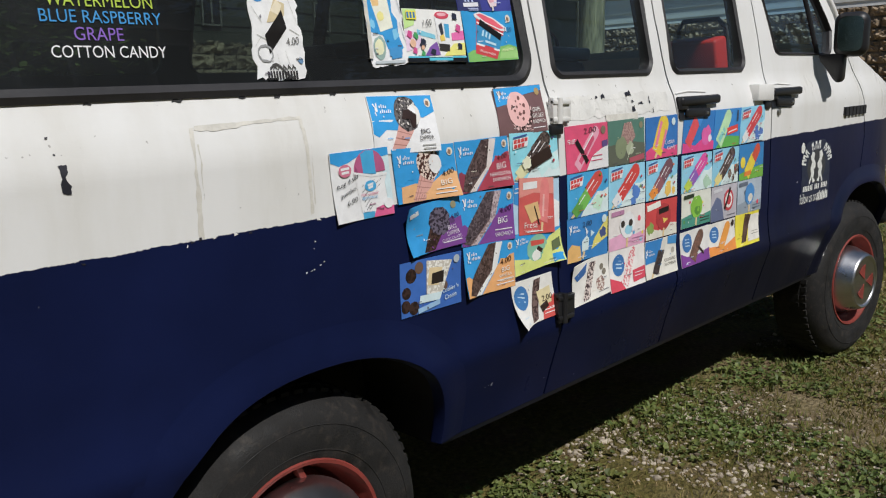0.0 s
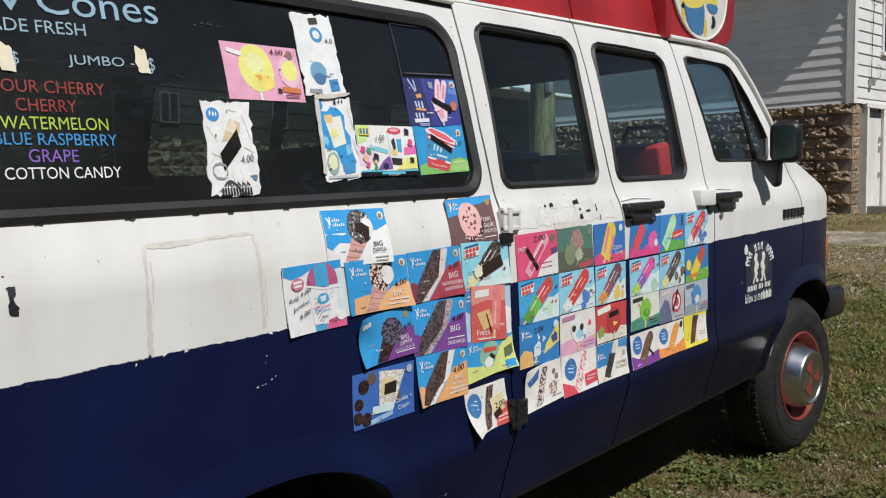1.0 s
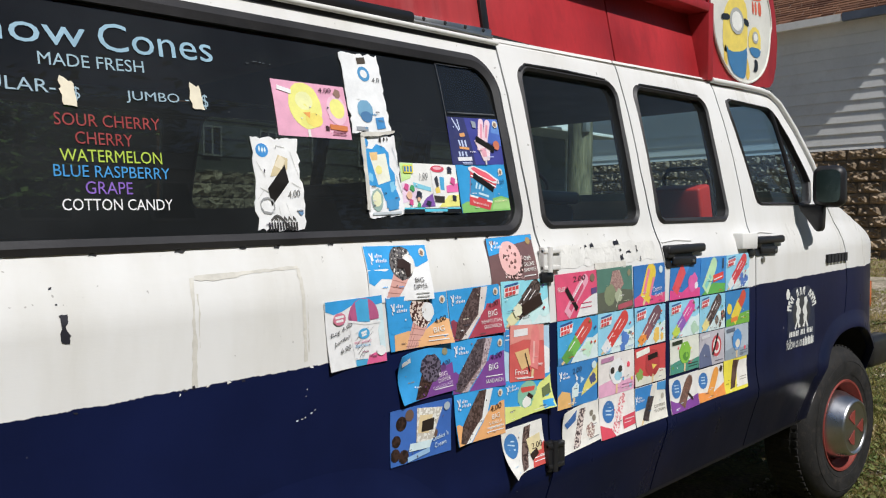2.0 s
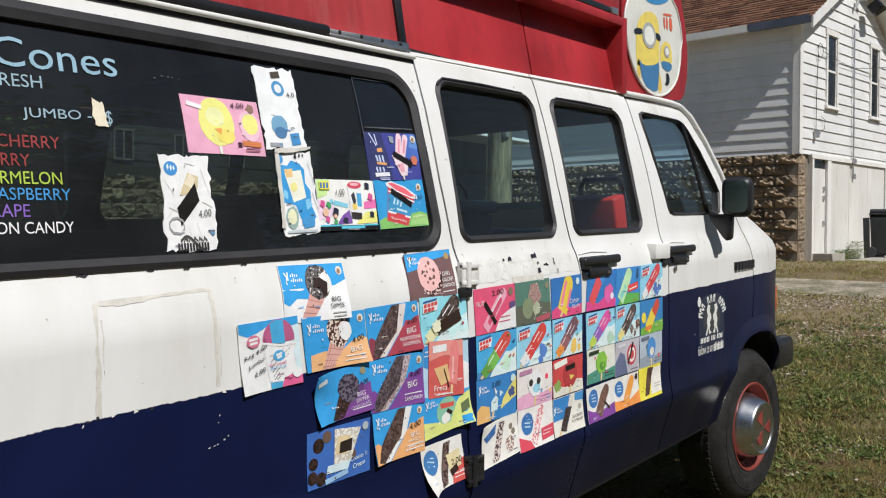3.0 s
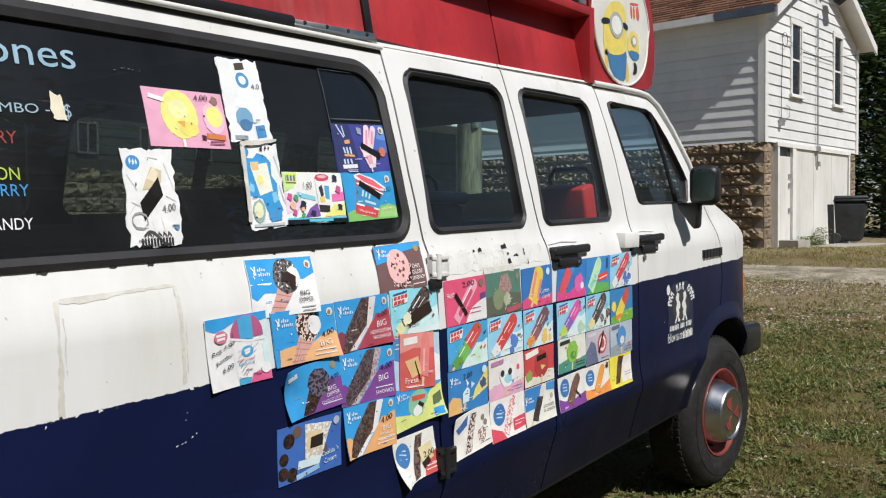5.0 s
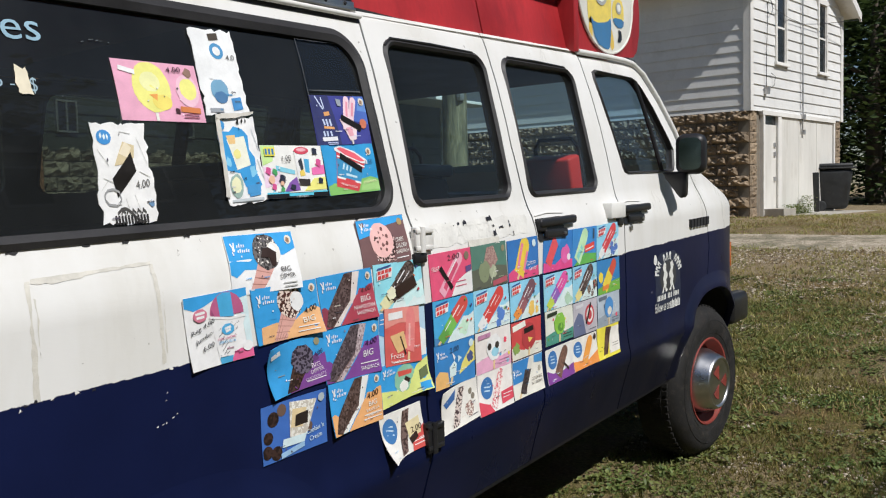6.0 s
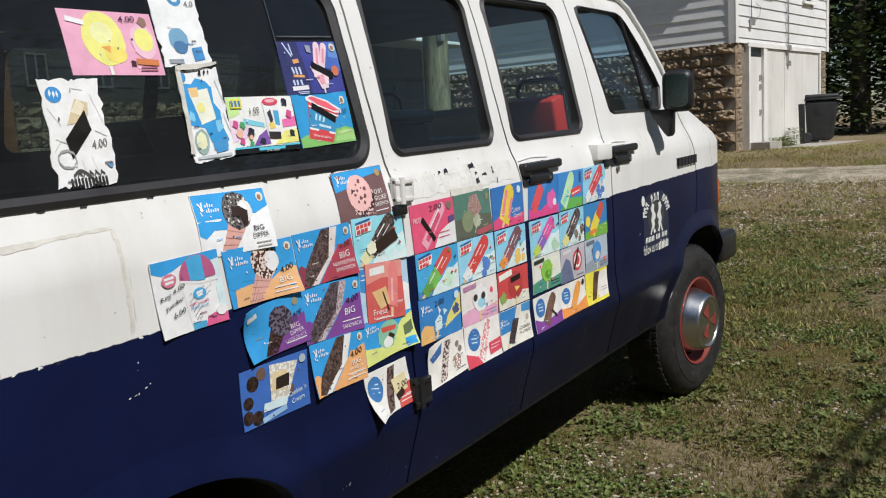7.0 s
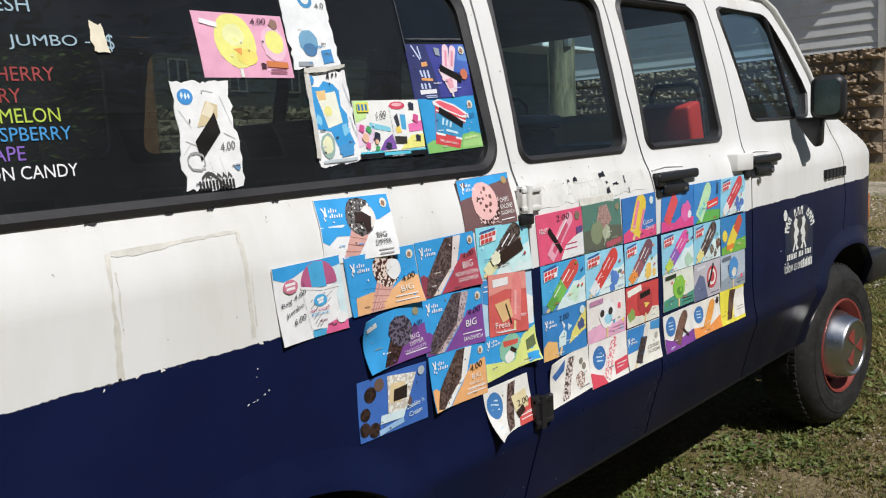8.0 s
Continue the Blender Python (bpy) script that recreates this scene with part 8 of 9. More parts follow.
sticker("yellow and white sticker with a dark chocolate bar", B2 - 0.012, 0.737, 0.194, 0.122, 0, -2, "e2d23c", [("backdrop", "dcd8d0", [(0.5, 0.1), (1, 0.1), (1, 0.9), (0.6, 0.9)]), ("choc_bar", ("3c2820", "55382c"), [(0.24, 0.10), (0.42, 0.12), (0.66, 0.92), (0.40, 0.96)]), ("choc_bar", "5a3c30", blob(0.40, 0.52, 0.07, 10, 0.2))] + small_print(0.66, 0.94, (0.3, 0.38), "8a8478"))

# papers on the window
sticker("pink sheet with a yellow rounded lolly shape", 0.126, 1.600, 0.201, 0.124, 0, 2, "dca0b8", [("lolly", "f0dd7c", blob(0.41, 0.57, 0.225, 22, 0.02, 1.20, 4)), ("lolly", "f3e6a4", blob(0.40, 0.66, 0.12, 16, 0.03, 0.9, 4)), ("lolly", "e9cf66", blob(0.50, 0.32, 0.12, 14, 0.06, 0.7)), ("lolly", "e89a4a", [(0.36, 0.44), (0.46, 0.46), (0.44, 0.34)]), ("lolly", "e4b6c6", blob(0.84, 0.54, 0.14, 18, 0.04, 1.3)), ("lolly", "f0dd7c", blob(0.85, 0.57, 0.105, 16, 0.04, 1.15)), ("stick", "ece4d8", bar(0.40, 0.0, 0.40, 0.14, 0.035)), ("title", "e8e2e2", bar(0.06, 0.86, 0.24, 0.80, 0.05)), ("title", "c8743c", bar(0.70, 0.22, 0.95, 0.20, 0.06)), ("flower", "4a3034", blob(0.66, 0.18, 0.035, 8, 0.4)), ("print_patch", "8a6a5c", blob(0.88, 0.86, 0.05, 10, 0.2))] + small_print(0.72, 0.92, (0.08, 0.13), "8a4a5c"),
        [("4.00", "4a3038", 0.62, 0.84, 0.18, 0.09, 0.02)], (0, 0, 0, 0), -0.006)
sticker("torn white wrapper with small blue shapes", 0.290, 1.655, 0.121, 0.195, 1, 2, "dfe2e2", [("print_ring", "3f88b8", blob(0.55, 0.74, 0.15, 16, 0, 0.4)), ("print_ring", "dfe2e2", blob(0.55, 0.74, 0.085, 14, 0, 0.4)), ("print_shape", "6a9ab8", blob(0.42, 0.28, 0.20, 16, 0.06, 0.42)), ("print_shape", "3f6f9a", blob(0.42, 0.20, 0.15, 14, 0.06, 0.3)), ("title", "3a86c0", bar(0.64, 0.12, 0.86, 0.14, 0.09)), ("scribble", "4a4238", bar(0.44, 0.90, 0.66, 0.92, 0.05))] + small_print(0.1, 0.4, (0.05,), "8f949a", 0.03),
        [("4.0", "5a5a58", 0.72, 0.64, 0.2, 0.06, 0.01)], (0, 0.003, 0, 0.004), -0.006, "wrapper_sheet", 0.035)
sticker("torn white wrapper with grey line shapes and black tape", 0.012, 1.432, 0.123, 0.197, 0, 0, "e2e2df", [
    ("badge", "2f84c4", blob(0.22, 0.86, 0.13, 16, 0, 0.36)), ("mark", "d6e2ea", [bar(0.15, 0.86, 0.18, 0.89, 0.03), bar(0.21, 0.85, 0.24, 0.88, 0.03), bar(0.27, 0.85, 0.29, 0.88, 0.03)]), ("paper_scrap", "c9b993", [(0.34, 0.58), (0.40, 0.66), (0.54, 0.82), (0.74, 0.78), (0.70, 0.66), (0.56, 0.60)]), ("paper_scrap", "ddd2b8", [(0.44, 0.70), (0.58, 0.82), (0.68, 0.76), (0.58, 0.66)]),
    ("crease", "bcbcb6", [bar(0.08, 0.74, 0.24, 0.58, 0.005), bar(0.12, 0.46, 0.34, 0.40, 0.005), bar(0.80, 0.86, 0.92, 0.60, 0.006), bar(0.76, 0.52, 0.94, 0.46, 0.005), bar(0.06, 0.34, 0.2, 0.44, 0.004), bar(0.5, 0.92, 0.7, 0.90, 0.004), bar(0.62, 0.30, 0.70, 0.10, 0.004), bar(0.46, 0.26, 0.52, 0.06, 0.004)]),
    ("tape_strip", "17130f", bar(0.30, 0.36, 0.68, 0.62, 0.13)), ("print_line", "8f9090", [bar(0.10, 0.30, 0.16, 0.34, 0.016), bar(0.16, 0.34, 0.26, 0.35, 0.016), bar(0.26, 0.35, 0.36, 0.32, 0.016), bar(0.36, 0.32, 0.38, 0.24, 0.016), bar(0.38, 0.24, 0.30, 0.19, 0.016), bar(0.30, 0.19, 0.16, 0.20, 0.016), bar(0.16, 0.20, 0.10, 0.25, 0.016), bar(0.10, 0.25, 0.10, 0.30, 0.016)]),
    ("print_line", "4a4846", [bar(0.28 + 0.06 * k, 0.09 + 0.07 * math.sin(0.62 * k + 0.3), 0.34 + 0.06 * k, 0.09 + 0.07 * math.sin(0.62 * k + 0.9), 0.02) for k in range(8)] + [bar(0.34 + 0.09 * k, 0.10, 0.38 + 0.09 * k, 0.15, 0.014) for k in range(5)] + [bar(0.36 + 0.09 * k, 0.15, 0.42 + 0.09 * k, 0.11, 0.014) for k in range(5)]), ("title", "2c2a2a", [bar(0.22 + 0.055 * k, 0.04, 0.255 + 0.055 * k, 0.042, 0.065) for k in range(11)]), ("print_shape", "5f86ac", blob(0.90, 0.20, 0.05, 10, 0.3, 0.4))],
        [("4.00", "6a6864", 0.66, 0.35, 0.25, 0.075, 0.02)], (0.002, 0, 0, 0.004), -0.006, "wrapper_sheet", 0.04)
sticker("blue and white wrapper with a square yellow lolly shape", 0.308, 1.455, 0.113, 0.194, 4, 0, "e2e6e6", [
    ("backdrop", "2a90cc", [(0.0, 0.86), (0.3, 0.84), (0.42, 0.90), (0.62, 0.86), (0.74, 0.78), (0.72, 0.62), (0.84, 0.52), (0.82, 0.36), (0.92, 0.20), (0.74, 0.12), (0.5, 0.20), (0.4, 0.36), (0.0, 0.42)]), ("splash", "7cc0e2", [blob(0.74, 0.36, 0.09, 12, 0.3, 0.5, 2), blob(0.16, 0.50, 0.07, 10, 0.3, 0.5, 3), blob(0.62, 0.48, 0.05, 10, 0.3, 0.5, 5)]),
    ("lolly", "f0eccf", [(0.20, 0.76), (0.64, 0.78), (0.70, 0.44), (0.34, 0.40)]), ("lolly", "ddb87c", [(0.20, 0.80), (0.42, 0.80), (0.40, 0.70), (0.24, 0.70)]), ("lolly", "e9d888", blob(0.40, 0.58, 0.09, 12, 0.1, 0.4)),
    ("print_shape", "8fa8a0", blob(0.27, 0.22, 0.17, 14, 0.08, 0.52)), ("print_shape", "e2dfb8", blob(0.26, 0.23, 0.12, 12, 0.08, 0.5)), ("title", "3a8cc4", [bar(0.52, 0.16, 0.86, 0.17, 0.06), bar(0.56, 0.11, 0.84, 0.12, 0.04)]), ("badge", "2f88c4", blob(0.12, 0.92, 0.09, 10, 0, 0.4)), ("scribble", "2c2a28", [bar(0.50, 0.93, 0.54, 0.97, 0.025), bar(0.54, 0.92, 0.55, 0.98, 0.025), bar(0.62, 0.94, 0.66, 0.97, 0.025), bar(0.72, 0.94, 0.74, 0.97, 0.025)]), ("crease", "b4bcc0", [bar(0.84, 0.86, 0.96, 0.60, 0.012), bar(0.88, 0.50, 0.96, 0.30, 0.012), bar(0.1, 0.06, 0.9, 0.04, 0.02)])], (), (0, 0.003, 0, 0), -0.006, "wrapper_sheet", 0.025)
sticker("green and white sheet with a paper cup and small shapes", 0.463, 1.428, 0.198, 0.124, 0, -2, "e6e4dc", [
    ("backdrop", "b9d98c", [(0, 1), (0, 0.62), (0.16, 0.70), (0.22, 1)]), ("backdrop", "e2c8dc", [(0, 0.60), (0, 0.2), (0.3, 0.3), (0.24, 0.56)]), ("backdrop", "7cc4d8", [(0.2, 0.62), (0.5, 0.52), (0.5, 0.44), (0.2, 0.52)]),
    ("backdrop", "e26aa8", [(0.78, 0.56), (1, 0.62), (1, 0.44), (0.78, 0.42)]), ("backdrop", "e8dc7a", [(0.62, 0.12), (1, 0.14), (1, 0.38), (0.8, 0.36)]), ("backdrop", "74489a", [(0.30, 0.12), (0.56, 0.14), (0.52, 0.40), (0.40, 0.30)]),
    ("cup", "ece8e0", [(0.51, 0.88), (0.76, 0.86), (0.72, 0.22), (0.55, 0.24)]), ("cup", "35302e", [(0.545, 0.36), (0.73, 0.34), (0.72, 0.21), (0.555, 0.23)]), ("cup_band", "3f9cc8", [(0.66, 0.74), (0.745, 0.73), (0.735, 0.46), (0.665, 0.48)]), ("cup_band", "3a3c44", [(0.56, 0.70), (0.62, 0.76), (0.64, 0.56), (0.60, 0.48)]), ("cup_band", "e6c45a", [(0.57, 0.50), (0.64, 0.54), (0.66, 0.42), (0.58, 0.40)]),
    ("cup_rim", "c83c54", blob(0.635, 0.90, 0.125, 18, 0.03, 0.36)), ("cup_rim", "e6a8b0", blob(0.635, 0.915, 0.085, 14, 0.1, 0.25)),
    ("print_shape", "c84a86", [blob(0.07, 0.52, 0.045, 9, 0.3), blob(0.14, 0.22, 0.04, 9, 0.3), blob(0.90, 0.66, 0.05, 9, 0.3)]), ("print_shape", "3f9a58", [blob(0.17, 0.50, 0.04, 9, 0.3, 1.0, 4), blob(0.27, 0.16, 0.035, 9, 0.3)]), ("print_shape", "2c3040", [blob(0.28, 0.36, 0.055, 9, 0.3), blob(0.44, 0.20, 0.05, 9, 0.3, 0.7), blob(0.09, 0.34, 0.03, 8, 0.3), blob(0.86, 0.88, 0.05, 8, 0.4), blob(0.90, 0.30, 0.045, 8, 0.4)]), ("print_shape", "e6b496", [blob(0.11, 0.36, 0.05, 10, 0.1), blob(0.27, 0.28, 0.03, 8, 0.1)]),
    ("title", "e2d23c", bar(0.04, 0.88, 0.20, 0.88, 0.10)), ("title", "2a6ea8", [bar(0.05, 0.88, 0.08, 0.88, 0.07), bar(0.10, 0.88, 0.13, 0.88, 0.07), bar(0.15, 0.88, 0.18, 0.88, 0.07)]),
    ("strip", "16181c", [(0.0, 0.0), (1, 0.0), (1, 0.10), (0.0, 0.10)]), ("strip", "4ab8d0", [bar(0.0, 0.10, 0.35, 0.10, 0.02), bar(0.35, 0.06, 0.75, 0.06, 0.035), bar(0.75, 0.10, 0.99, 0.10, 0.02)])],
        [("SOUR CHERRY", "c8ccd0", 0.46, 0.005, 0.2, 0.035, 0.0), ("1.00", "5a5654", 0.30, 0.68, 0.14, 0.12, 0.02)], (0, 0, 0, 0), -0.006)
sticker("dark violet sheet with a pink double-lobed lolly shape", 0.658, 1.557, 0.205, 0.127, 2, 1, "2f3488", [
    ("backdrop", "20265e", [(0, 0), (0.42, 0), (0.40, 0.4), (0.34, 1), (0, 1)]), ("backdrop", "3f62b4", [(0.66, 0.5), (1, 0.4), (1, 1), (0.8, 1)]), ("backdrop", "5a86c8", [(0.82, 0.7), (1, 0.66), (1, 0.94), (0.9, 0.98)]),
    ("print_shape", "d89a5c", [bar(0.20, 0.62, 0.30, 0.64, 0.05), bar(0.16, 0.36, 0.34, 0.34, 0.03)]), ("print_shape", "b8c4e2", [bar(0.10, 0.98, 0.20, 0.72, 0.022), bar(0.20, 0.96, 0.22, 0.74, 0.02), bar(0.16, 0.52, 0.18, 0.40, 0.03), bar(0.22, 0.52, 0.23, 0.38, 0.03), bar(0.28, 0.52, 0.29, 0.38, 0.03), bar(0.14, 0.28, 0.15, 0.18, 0.03), bar(0.20, 0.28, 0.20, 0.18, 0.03), bar(0.26, 0.28, 0.27, 0.18, 0.03)]), ("print_shape", "dcdce2", bar(0.10, 0.12, 0.36, 0.13, 0.05)),
    ("lolly", "e2c2cc", capsule(0.54, 0.30, 0.66, 0.92, 0.10)), ("lolly", "e2c2cc", capsule(0.62, 0.34, 0.78, 0.90, 0.10)), ("lolly", "d88ca0", [bar(0.60, 0.56, 0.66, 0.88, 0.035), bar(0.70, 0.58, 0.765, 0.86, 0.035)]), ("lolly", "e6ccd2", [(0.46, 0.52), (0.60, 0.58), (0.74, 0.30), (0.70, 0.10), (0.58, 0.08)]), ("lolly", "d89aa8", [(0.54, 0.34), (0.66, 0.36), (0.66, 0.18), (0.58, 0.16)]), ("stick", "d6d0cc", bar(0.62, 0.0, 0.62, 0.10, 0.03)),
    ("print_shape", "8a929e", [(0.46, 0.94), (0.55, 0.92), (0.54, 0.78), (0.47, 0.80)]), ("print_shape", "c87050", blob(0.88, 0.42, 0.065, 14, 0.05)),
    ("tape_strip", "17130f", bar(0.49, 0.56, 0.82, 0.32, 0.085))] + medal(0.92, 0.88) + small_print(0.16, 0.34, (0.05, 0.02), "b8c2e0", 0.01), (), (0, 0, 0, 0), -0.006)
sticker("blue and green sheet with a red ice cup, black tape", 0.664, 1.431, 0.194, 0.126, 2, 3, "1f92cc", [
    ("backdrop", "7cb860", [(0, 0), (1, 0), (1, 0.26), (0.84, 0.32), (0.64, 0.28), (0.50, 0.14), (0.30, 0.20), (0.12, 0.24), (0, 0.18)]), ("backdrop", "9ac878", [(0.6, 0.04), (1, 0.04), (1, 0.22), (0.8, 0.28), (0.66, 0.22)]),
    ("cup", "c83a40", [(0.27, 0.90), (0.78, 0.62), (0.55, 0.03), (0.15, 0.17)]), ("cup_band", "2a88b8", [(0.25, 0.74), (0.73, 0.48), (0.62, 0.22), (0.19, 0.38)]), ("cup_band", "e6e2e0", [bar(0.19, 0.36, 0.62, 0.20, 0.025), bar(0.26, 0.78, 0.75, 0.52, 0.02)]),
    ("cup_rim", "e9dcdc", [(0.23, 0.94), (0.34, 0.98), (0.60, 0.86), (0.82, 0.66), (0.82, 0.58), (0.70, 0.60), (0.42, 0.76), (0.24, 0.88)]), ("ice_cream", "dc5868", [(0.28, 0.93), (0.36, 0.95), (0.60, 0.82), (0.78, 0.64), (0.68, 0.64), (0.42, 0.79)]),
    ("mark", "b8d4e6", [bar(0.32, 0.50, 0.36, 0.62, 0.03), bar(0.38, 0.48, 0.42, 0.58, 0.03), bar(0.44, 0.44, 0.48, 0.54, 0.03), bar(0.36, 0.40, 0.56, 0.32, 0.03)]),
    ("tape_strip", "14110f", bar(0.31, 0.78, 0.68, 0.46, 0.085))] + medal(0.88, 0.84),
        [("Watermelon", "e2e8b0", 0.66, 0.17, 0.28, 0.06, 0.04), ("Watermelon", "f0d8d4", 0.22, 0.20, 0.30, 0.055, -0.10), ("1.50", "1a5a86", 0.78, 0.56, 0.14, 0.10, 0.02)], (0, 0, 0, 0), -0.006)
# clear film and an old tape strip on the glass
bm = sheet([(0.554, 1.628), (0.755, 1.635), (0.722, 1.7625), (0.5515, 1.7605)], [], side_at(-0.003), 0.06)
film = vpart("clear_film", bm, glass("clear_film", (0.86, 0.9, 0.95), 0.5, 0.15), quarter, "clear plastic film on the glass")
patch("film_edge", [(0.5535, 1.600), (0.5560, 1.600), (0.5528, 1.7605), (0.5505, 1.7605)], -0.0025, M_FILMEDGE, 0.0004, 0.03, "pale edge of the clear film")
patch("film_edge", [(0.560, 1.6285), (0.752, 1.6345), (0.752, 1.6375), (0.560, 1.6310)], -0.0025, M_FILMEDGE, 0.0006, 0.02, "pale edge of the clear film")
patch("film_edge", [(0.556, 1.7590), (0.720, 1.7620), (0.720, 1.7632), (0.556, 1.7602)], -0.0025, M_FILMEDGE, 0.0004, 0.03, "pale edge of the clear film")
for x, z, w in ((-0.031, 1.6886, 0.006), (-0.014, 1.6942, 0.010), (0.001, 1.6938, 0.006), (0.010, 1.6934, 0.005), (0.027, 1.6920, 0.003), (0.46, 1.60, 0.004), (0.53, 1.604, 0.003), (0.40, 1.70, 0.002), (-0.09, 1.578, 0.002)):
    patch("glass_scratch", [(x, z), (x + w, z + 0.0006), (x + w, z + 0.0022), (x, z + 0.0016)], -0.0055, M_FILMEDGE, 0.0005, 0.004)
patch("tape_residue", [(0.245, 1.375), (0.255, 1.375), (0.262, 1.545), (0.250, 1.55)], 0.0, M_TAPE, 0.002, 0.02, "yellowed tape strip on the glass")
patch("tape_residue", [(0.25, 1.545), (0.36, 1.560), (0.36, 1.566), (0.25, 1.556)], 0.0, M_TAPE, 0.002, 0.02)

# ---------------------------------------------------------------- trees and hedge
M_BARK = surface("bark", (0.10, 0.08, 0.06), 0.95, vary=0.4, bump=0.8, stretch=(1, 1, 0.2))
M_LEAF = leaf_material("tree_leaf", (0.026, 0.050, 0.014), (0.085, 0.125, 0.036))
# leaf colour brightened so that sunlit leaves show through the tinted glass
M_BRIGHTLEAF = leaf_material("bright_tree_leaf", (0.06, 0.10, 0.024), (0.20, 0.28, 0.075))
M_LEAF2 = leaf_material("pale_tree_leaf", (0.035, 0.065, 0.018), (0.10, 0.14, 0.045))


def crown_mesh(seed, clumps, spread, height, leaf, per, material, low=0.0):
    """Leaf clumps inside an uneven crown, thinning to the rim."""
    r = np.random.RandomState(seed)
    vs, fs = [], []
    for _ in range(clumps):
        while True:
            p = r.uniform(-1, 1, 3)
            if 0.25 < p @ p < 1.0 + 0.25 * r.rand():
                break
        c = np.array([p[0] * spread * (1 + 0.25 * math.sin(3 * p[2] + seed)), p[1] * spread, low + height * (0.5 + 0.5 * p[2])])
        size = spread * r.uniform(0.10, 0.24)
        q = c + r.normal(0, size, (per, 3)) * [1, 1, 0.7]
        for o in q:
            a, t = r.uniform(0, 6.283), r.uniform(-0.9, 0.9)
            u = np.array([math.cos(a), math.sin(a), t * 0.6]) * leaf * r.uniform(0.6, 1.3)
            w = np.array([-math.sin(a), math.cos(a), r.uniform(-0.6, 0.6)]) * leaf * 0.55
            k = len(vs)
            vs += [tuple(o - u), tuple(o + w), tuple(o + u), tuple(o - w)]
            fs.append((k, k + 1, k + 2, k + 3))
    return mesh_of("crown", vs, fs, material)


CROWNS = [crown_mesh(3, 170, 3.0, 6.5, 0.11, 60, M_LEAF), crown_mesh(8, 170, 2.6, 7.5, 0.11, 60, M_LEAF2), crown_mesh(11, 130, 2.6, 7.5, 0.13, 44, M_BRIGHTLEAF)]


def tree(x, y, height, kind, scale, label, lift=1.6):
    z = ground_z(x, y)
    t = empty("tree", x, y, z)
    bm = bmesh.new()
    r = random.Random(int(x * 10 + y))
    tube(bm, [(x, y, z - 0.2), (x + 0.1, y + 0.05, z + height * 0.3), (x - 0.05, y, z + height * 0.6), (x, y, z + height * 0.85)], [0.24 * scale, 0.19 * scale, 0.12 * scale, 0.04 * scale], 10)
    for k in range(6):
        a = k * 1.1 + r.random()
        h = height * (0.3 + 0.08 * k)
        d = Vector((math.cos(a), math.sin(a), 0.6)) * (1.9 * scale)
        b = Vector((x, y, z + h))
        tube(bm, [b, b + d * 0.5, b + d + Vector((0, 0, 0.4))], [0.08 * scale, 0.05 * scale, 0.02 * scale], 6)
    under(part("trunk", bm, M_BARK), t)
    c = new("crown", CROWNS[kind])
    c.parent = t
    c.matrix_parent_inverse = t.matrix_world.inverted()
    c.matrix_basis = Matrix.Translation((x, y, z + lift)) @ Matrix.Rotation(r.uniform(0, 6.28), 4, "Z") @ Matrix.Diagonal((scale, scale, scale, 1))
    return tagged(t, label, "tree", "trees round the yard")


tree(27.5, 3.0, 8.0, 0, 1.15, "dense dark green leafy tree behind the outbuilding", 0.2)
tree(31.0, 6.3, 9.0, 0, 1.3, "dense dark green leafy tree behind the outbuilding", 0.4)
tree(33.0, 1.0, 9.0, 1, 1.3, "tall paler green tree at the back", 0.6)
tree(38.0, 4.5, 10.0, 0, 1.6, "tall dark green tree at the back", 0.8)
tree(30.0, -1.5, 7.5, 0, 1.1, "dark green leafy tree at the yard's edge", 0.2)
tree(45.0, -6.0, 10.0, 1, 1.7, "tall paler green tree at the back", 0.6)
tree(24.0, 24.0, 9.0, 0, 1.4, "green tree beyond the long wall", 0.8)
tree(8.0, 27.0, 9.0, 1, 1.5, "green tree beyond the van", 0.8)
tree(1.95, 7.5, 3.2, 2, 0.46, "small green leafy tree beside the grey house", 0.5)
tree(1.9, 8.7, 3.8, 2, 0.58, "small green leafy tree beside the grey house", 0.3)
tree(1.2, 10.2, 4.2, 2, 0.66, "small green leafy tree beside the grey house", 0.2)

# ---------------------------------------------------------------- unseen house and trees added on the camera's side for the van's glass to reflect
M_ROOFGREY = surface("grey_shingle", (0.10, 0.10, 0.105), 0.9, vary=0.25, bump=0.3)
M_HOUSE = surface("pale_siding", (0.45, 0.45, 0.44), 0.7, vary=0.08, blotch=2, bump=0.1)
unseen_house = empty("house", 7.5, -16.0, 0.0)
tagged(unseen_house, "pale two-storey house with dark windows, added unseen for reflections", "house")
bm = bmesh.new()
box(bm, 3.4, 11.8, -20.0, -14.0, -0.4, 8.2)
under(part("wall", bm, M_HOUSE, smooth=False), unseen_house)
bm = bmesh.new()
v = [bm.verts.new(p) for p in ((3.0, -13.6, 8.1), (12.2, -13.6, 8.1), (12.2, -17, 10.6), (3.0, -17, 10.6), (3.0, -20.4, 8.1), (12.2, -20.4, 8.1))]
bm.faces.new((v[0], v[1], v[2], v[3]))
bm.faces.new((v[3], v[2], v[5], v[4]))
bm.faces.new((v[0], v[3], v[4]))
bm.faces.new((v[1], v[5], v[2]))
under(part("roof", bm, M_ROOFGREY, smooth=False), unseen_house)
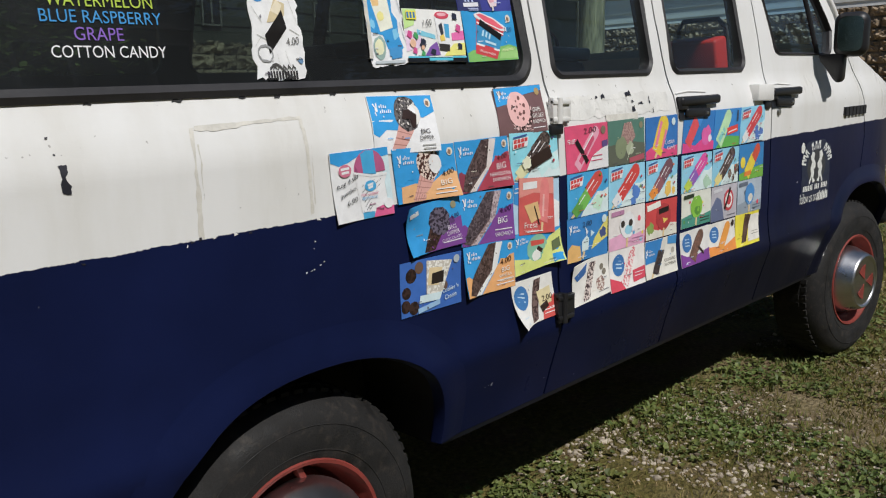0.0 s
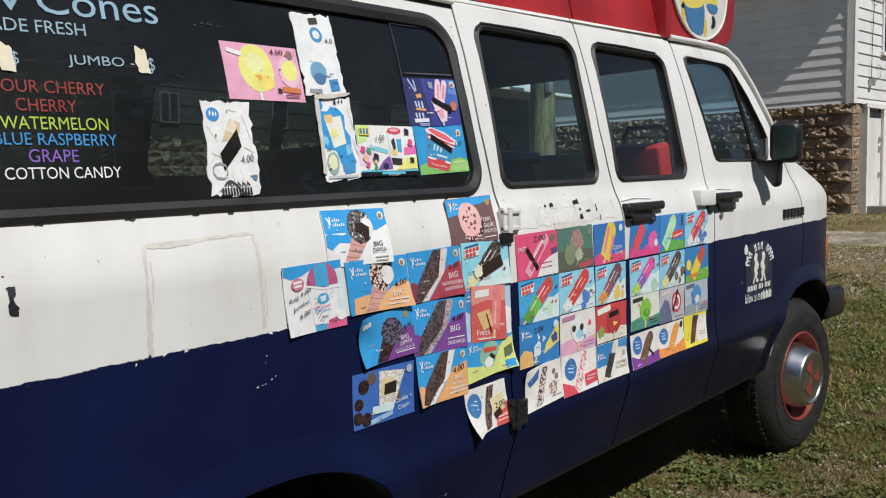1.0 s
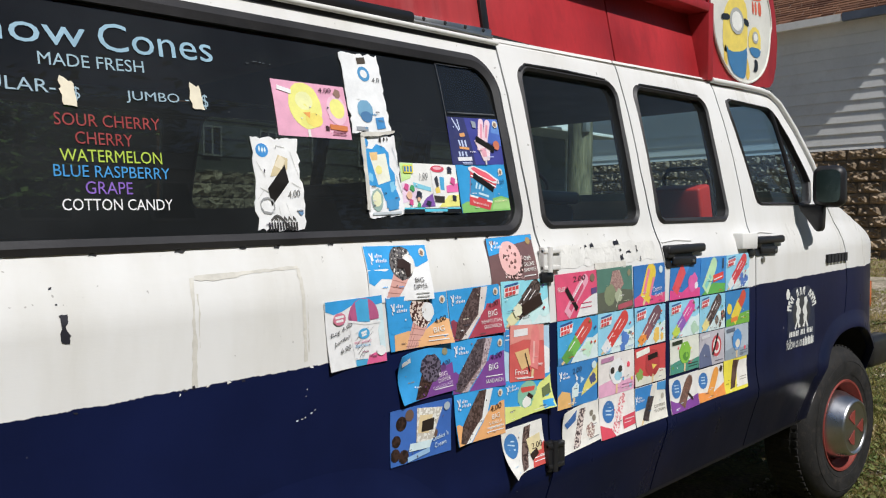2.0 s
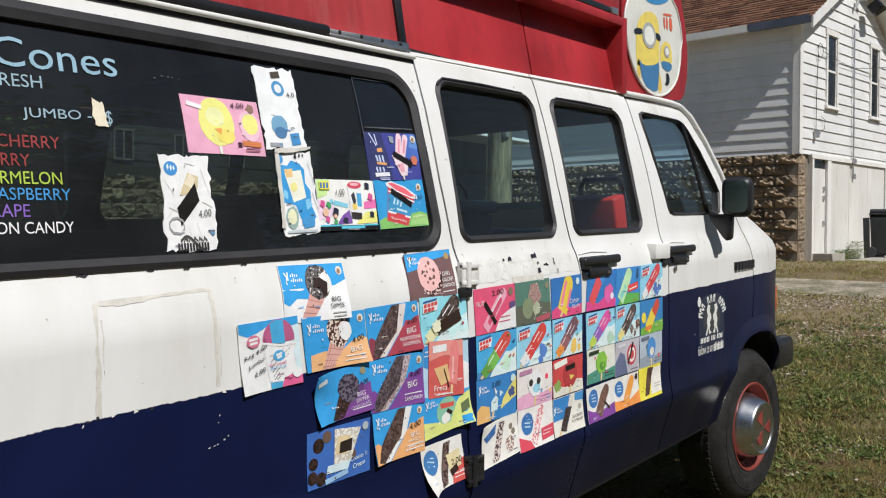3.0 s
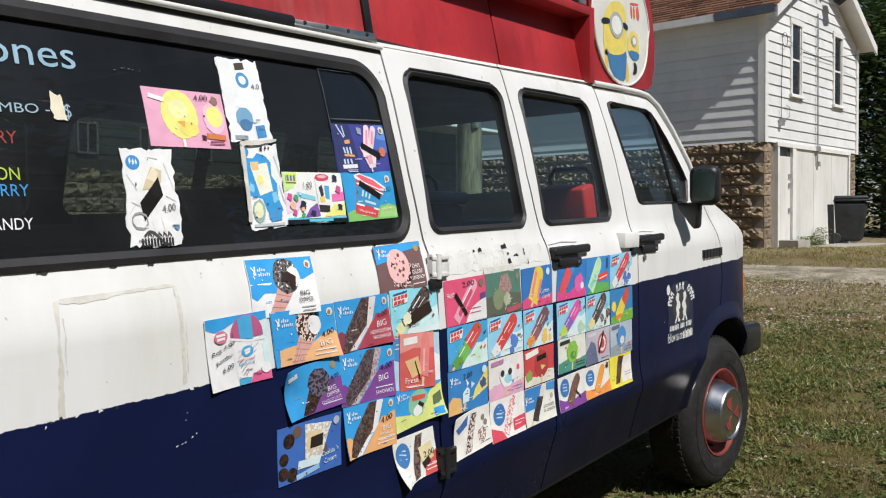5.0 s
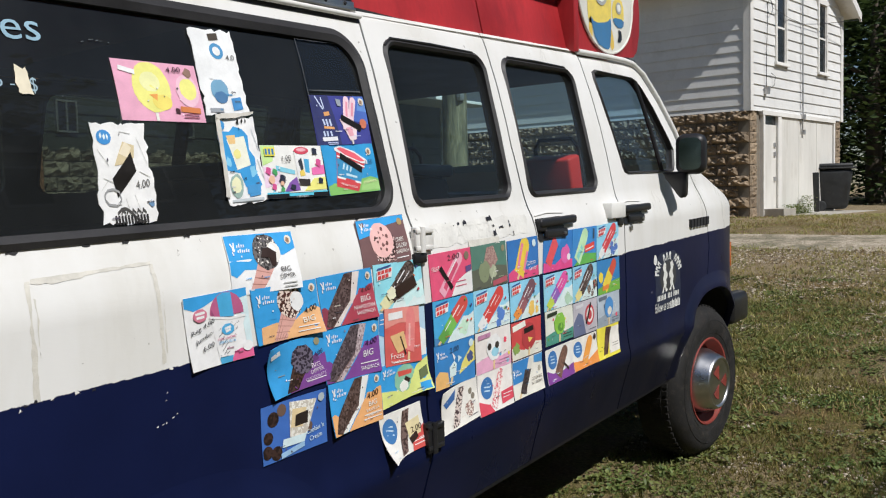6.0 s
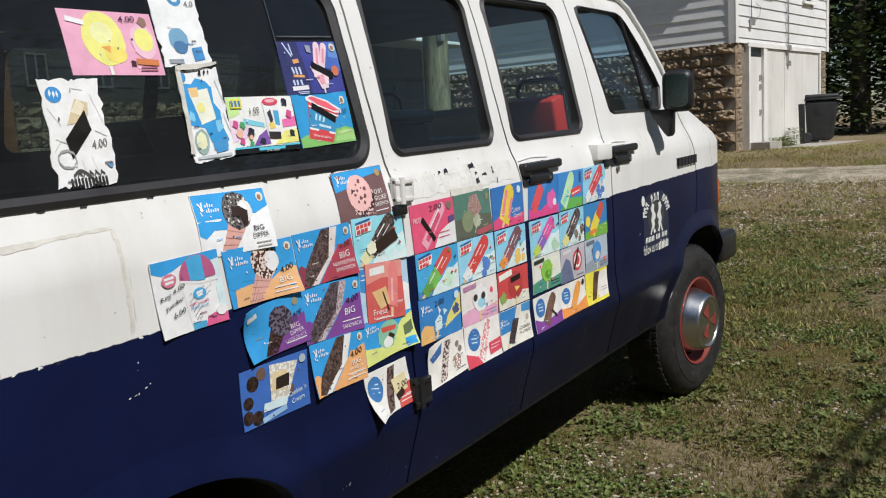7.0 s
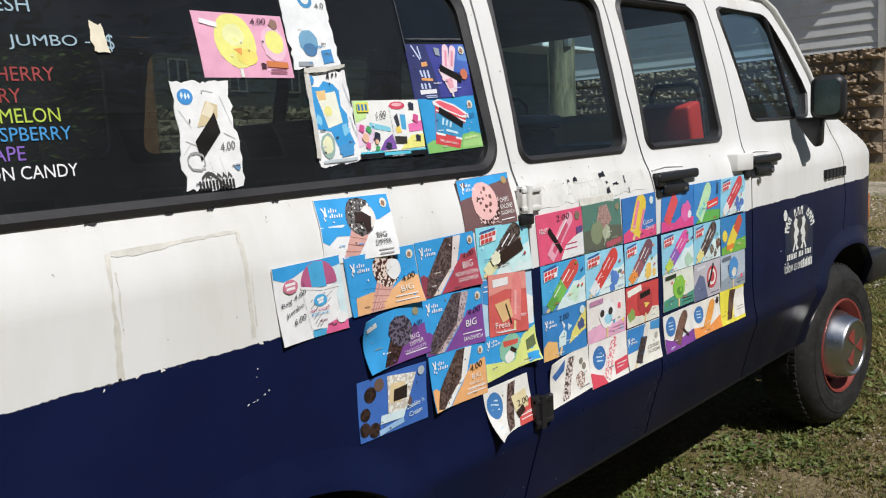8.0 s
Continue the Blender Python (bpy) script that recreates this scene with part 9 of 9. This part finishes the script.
M_BRICK = surface("chimney_brick", (0.30, 0.12, 0.07), 0.9, vary=0.3, grain=40, blotch=6, bump=0.5)
bm = bmesh.new()
box(bm, 2.7, 3.38, -14.9, -14.1, -0.4, 11.2)
under(part("chimney", bm, M_BRICK, smooth=False), unseen_house)
for z0 in (1.3, 4.0, 6.2):
    for x in (4.8, 7.4, 10.2):
        bm = bmesh.new()
        box(bm, x - 0.55, x + 0.55, -14.0, -13.93, z0, z0 + 1.5)
        w = under(part("window", bm, M_TRIM, smooth=False), unseen_house)
        bm = bmesh.new()
        box(bm, x - 0.45, x + 0.45, -13.93, -13.92, z0 + 0.1, z0 + 1.4)
        part("pane", bm, M_WINDARK, w, smooth=False)
tree(-1.5, -15.0, 8.0, 0, 1.2, "dark green tree added unseen across the yard", 0.4)
# two very tall trees added to keep bright sky out of the window's reflection
tree(1.5, -25.0, 14.0, 0, 2.4, "very tall dark tree added unseen to darken the glass", 1.5)
tree(9.0, -27.0, 15.0, 0, 2.6, "very tall dark tree added unseen to darken the glass", 1.5)
tree(15.5, -17.0, 9.0, 1, 1.4, "green tree added unseen across the yard", 0.6)
tree(-6.5, -16.0, 8.0, 0, 1.3, "dark green tree added unseen across the yard", 0.2)
# unseen trees added to cut sky light on the long wall, darken the mirror
tree(-14.0, -10.0, 9.0, 0, 1.7, "green tree added unseen across the yard", 0.1)
tree(-16.0, -3.5, 9.0, 0, 1.8, "tall dark tree added unseen to block sky light", 0.1)
tree(-15.0, 4.0, 9.0, 0, 1.8, "tall dark tree added unseen to block sky light", 0.1)
tree(-12.0, 12.0, 9.0, 0, 1.8, "tall dark tree added unseen to block sky light", 0.1)

# overhead cable along the yard, whose shadow crosses the grass
bm = bmesh.new()
for dy, dz in ((0.0, 0.0), (-0.11, 0.0)):
    tube(bm, [(-20, -2.53 + dy, 5.15), (3.8, -5.11 + dy, 5.0), (22, -7.1 + dy, 5.15)], 0.021, 8)
tagged(part("overhead_cable", bm, M_RUBBER), "thick black overhead cable above the yard", "cable")
pole(-20.0, -2.53, 5.6, "wooden utility pole carrying the overhead cable")
pole(22.0, -7.1, 5.6, "wooden utility pole carrying the overhead cable")
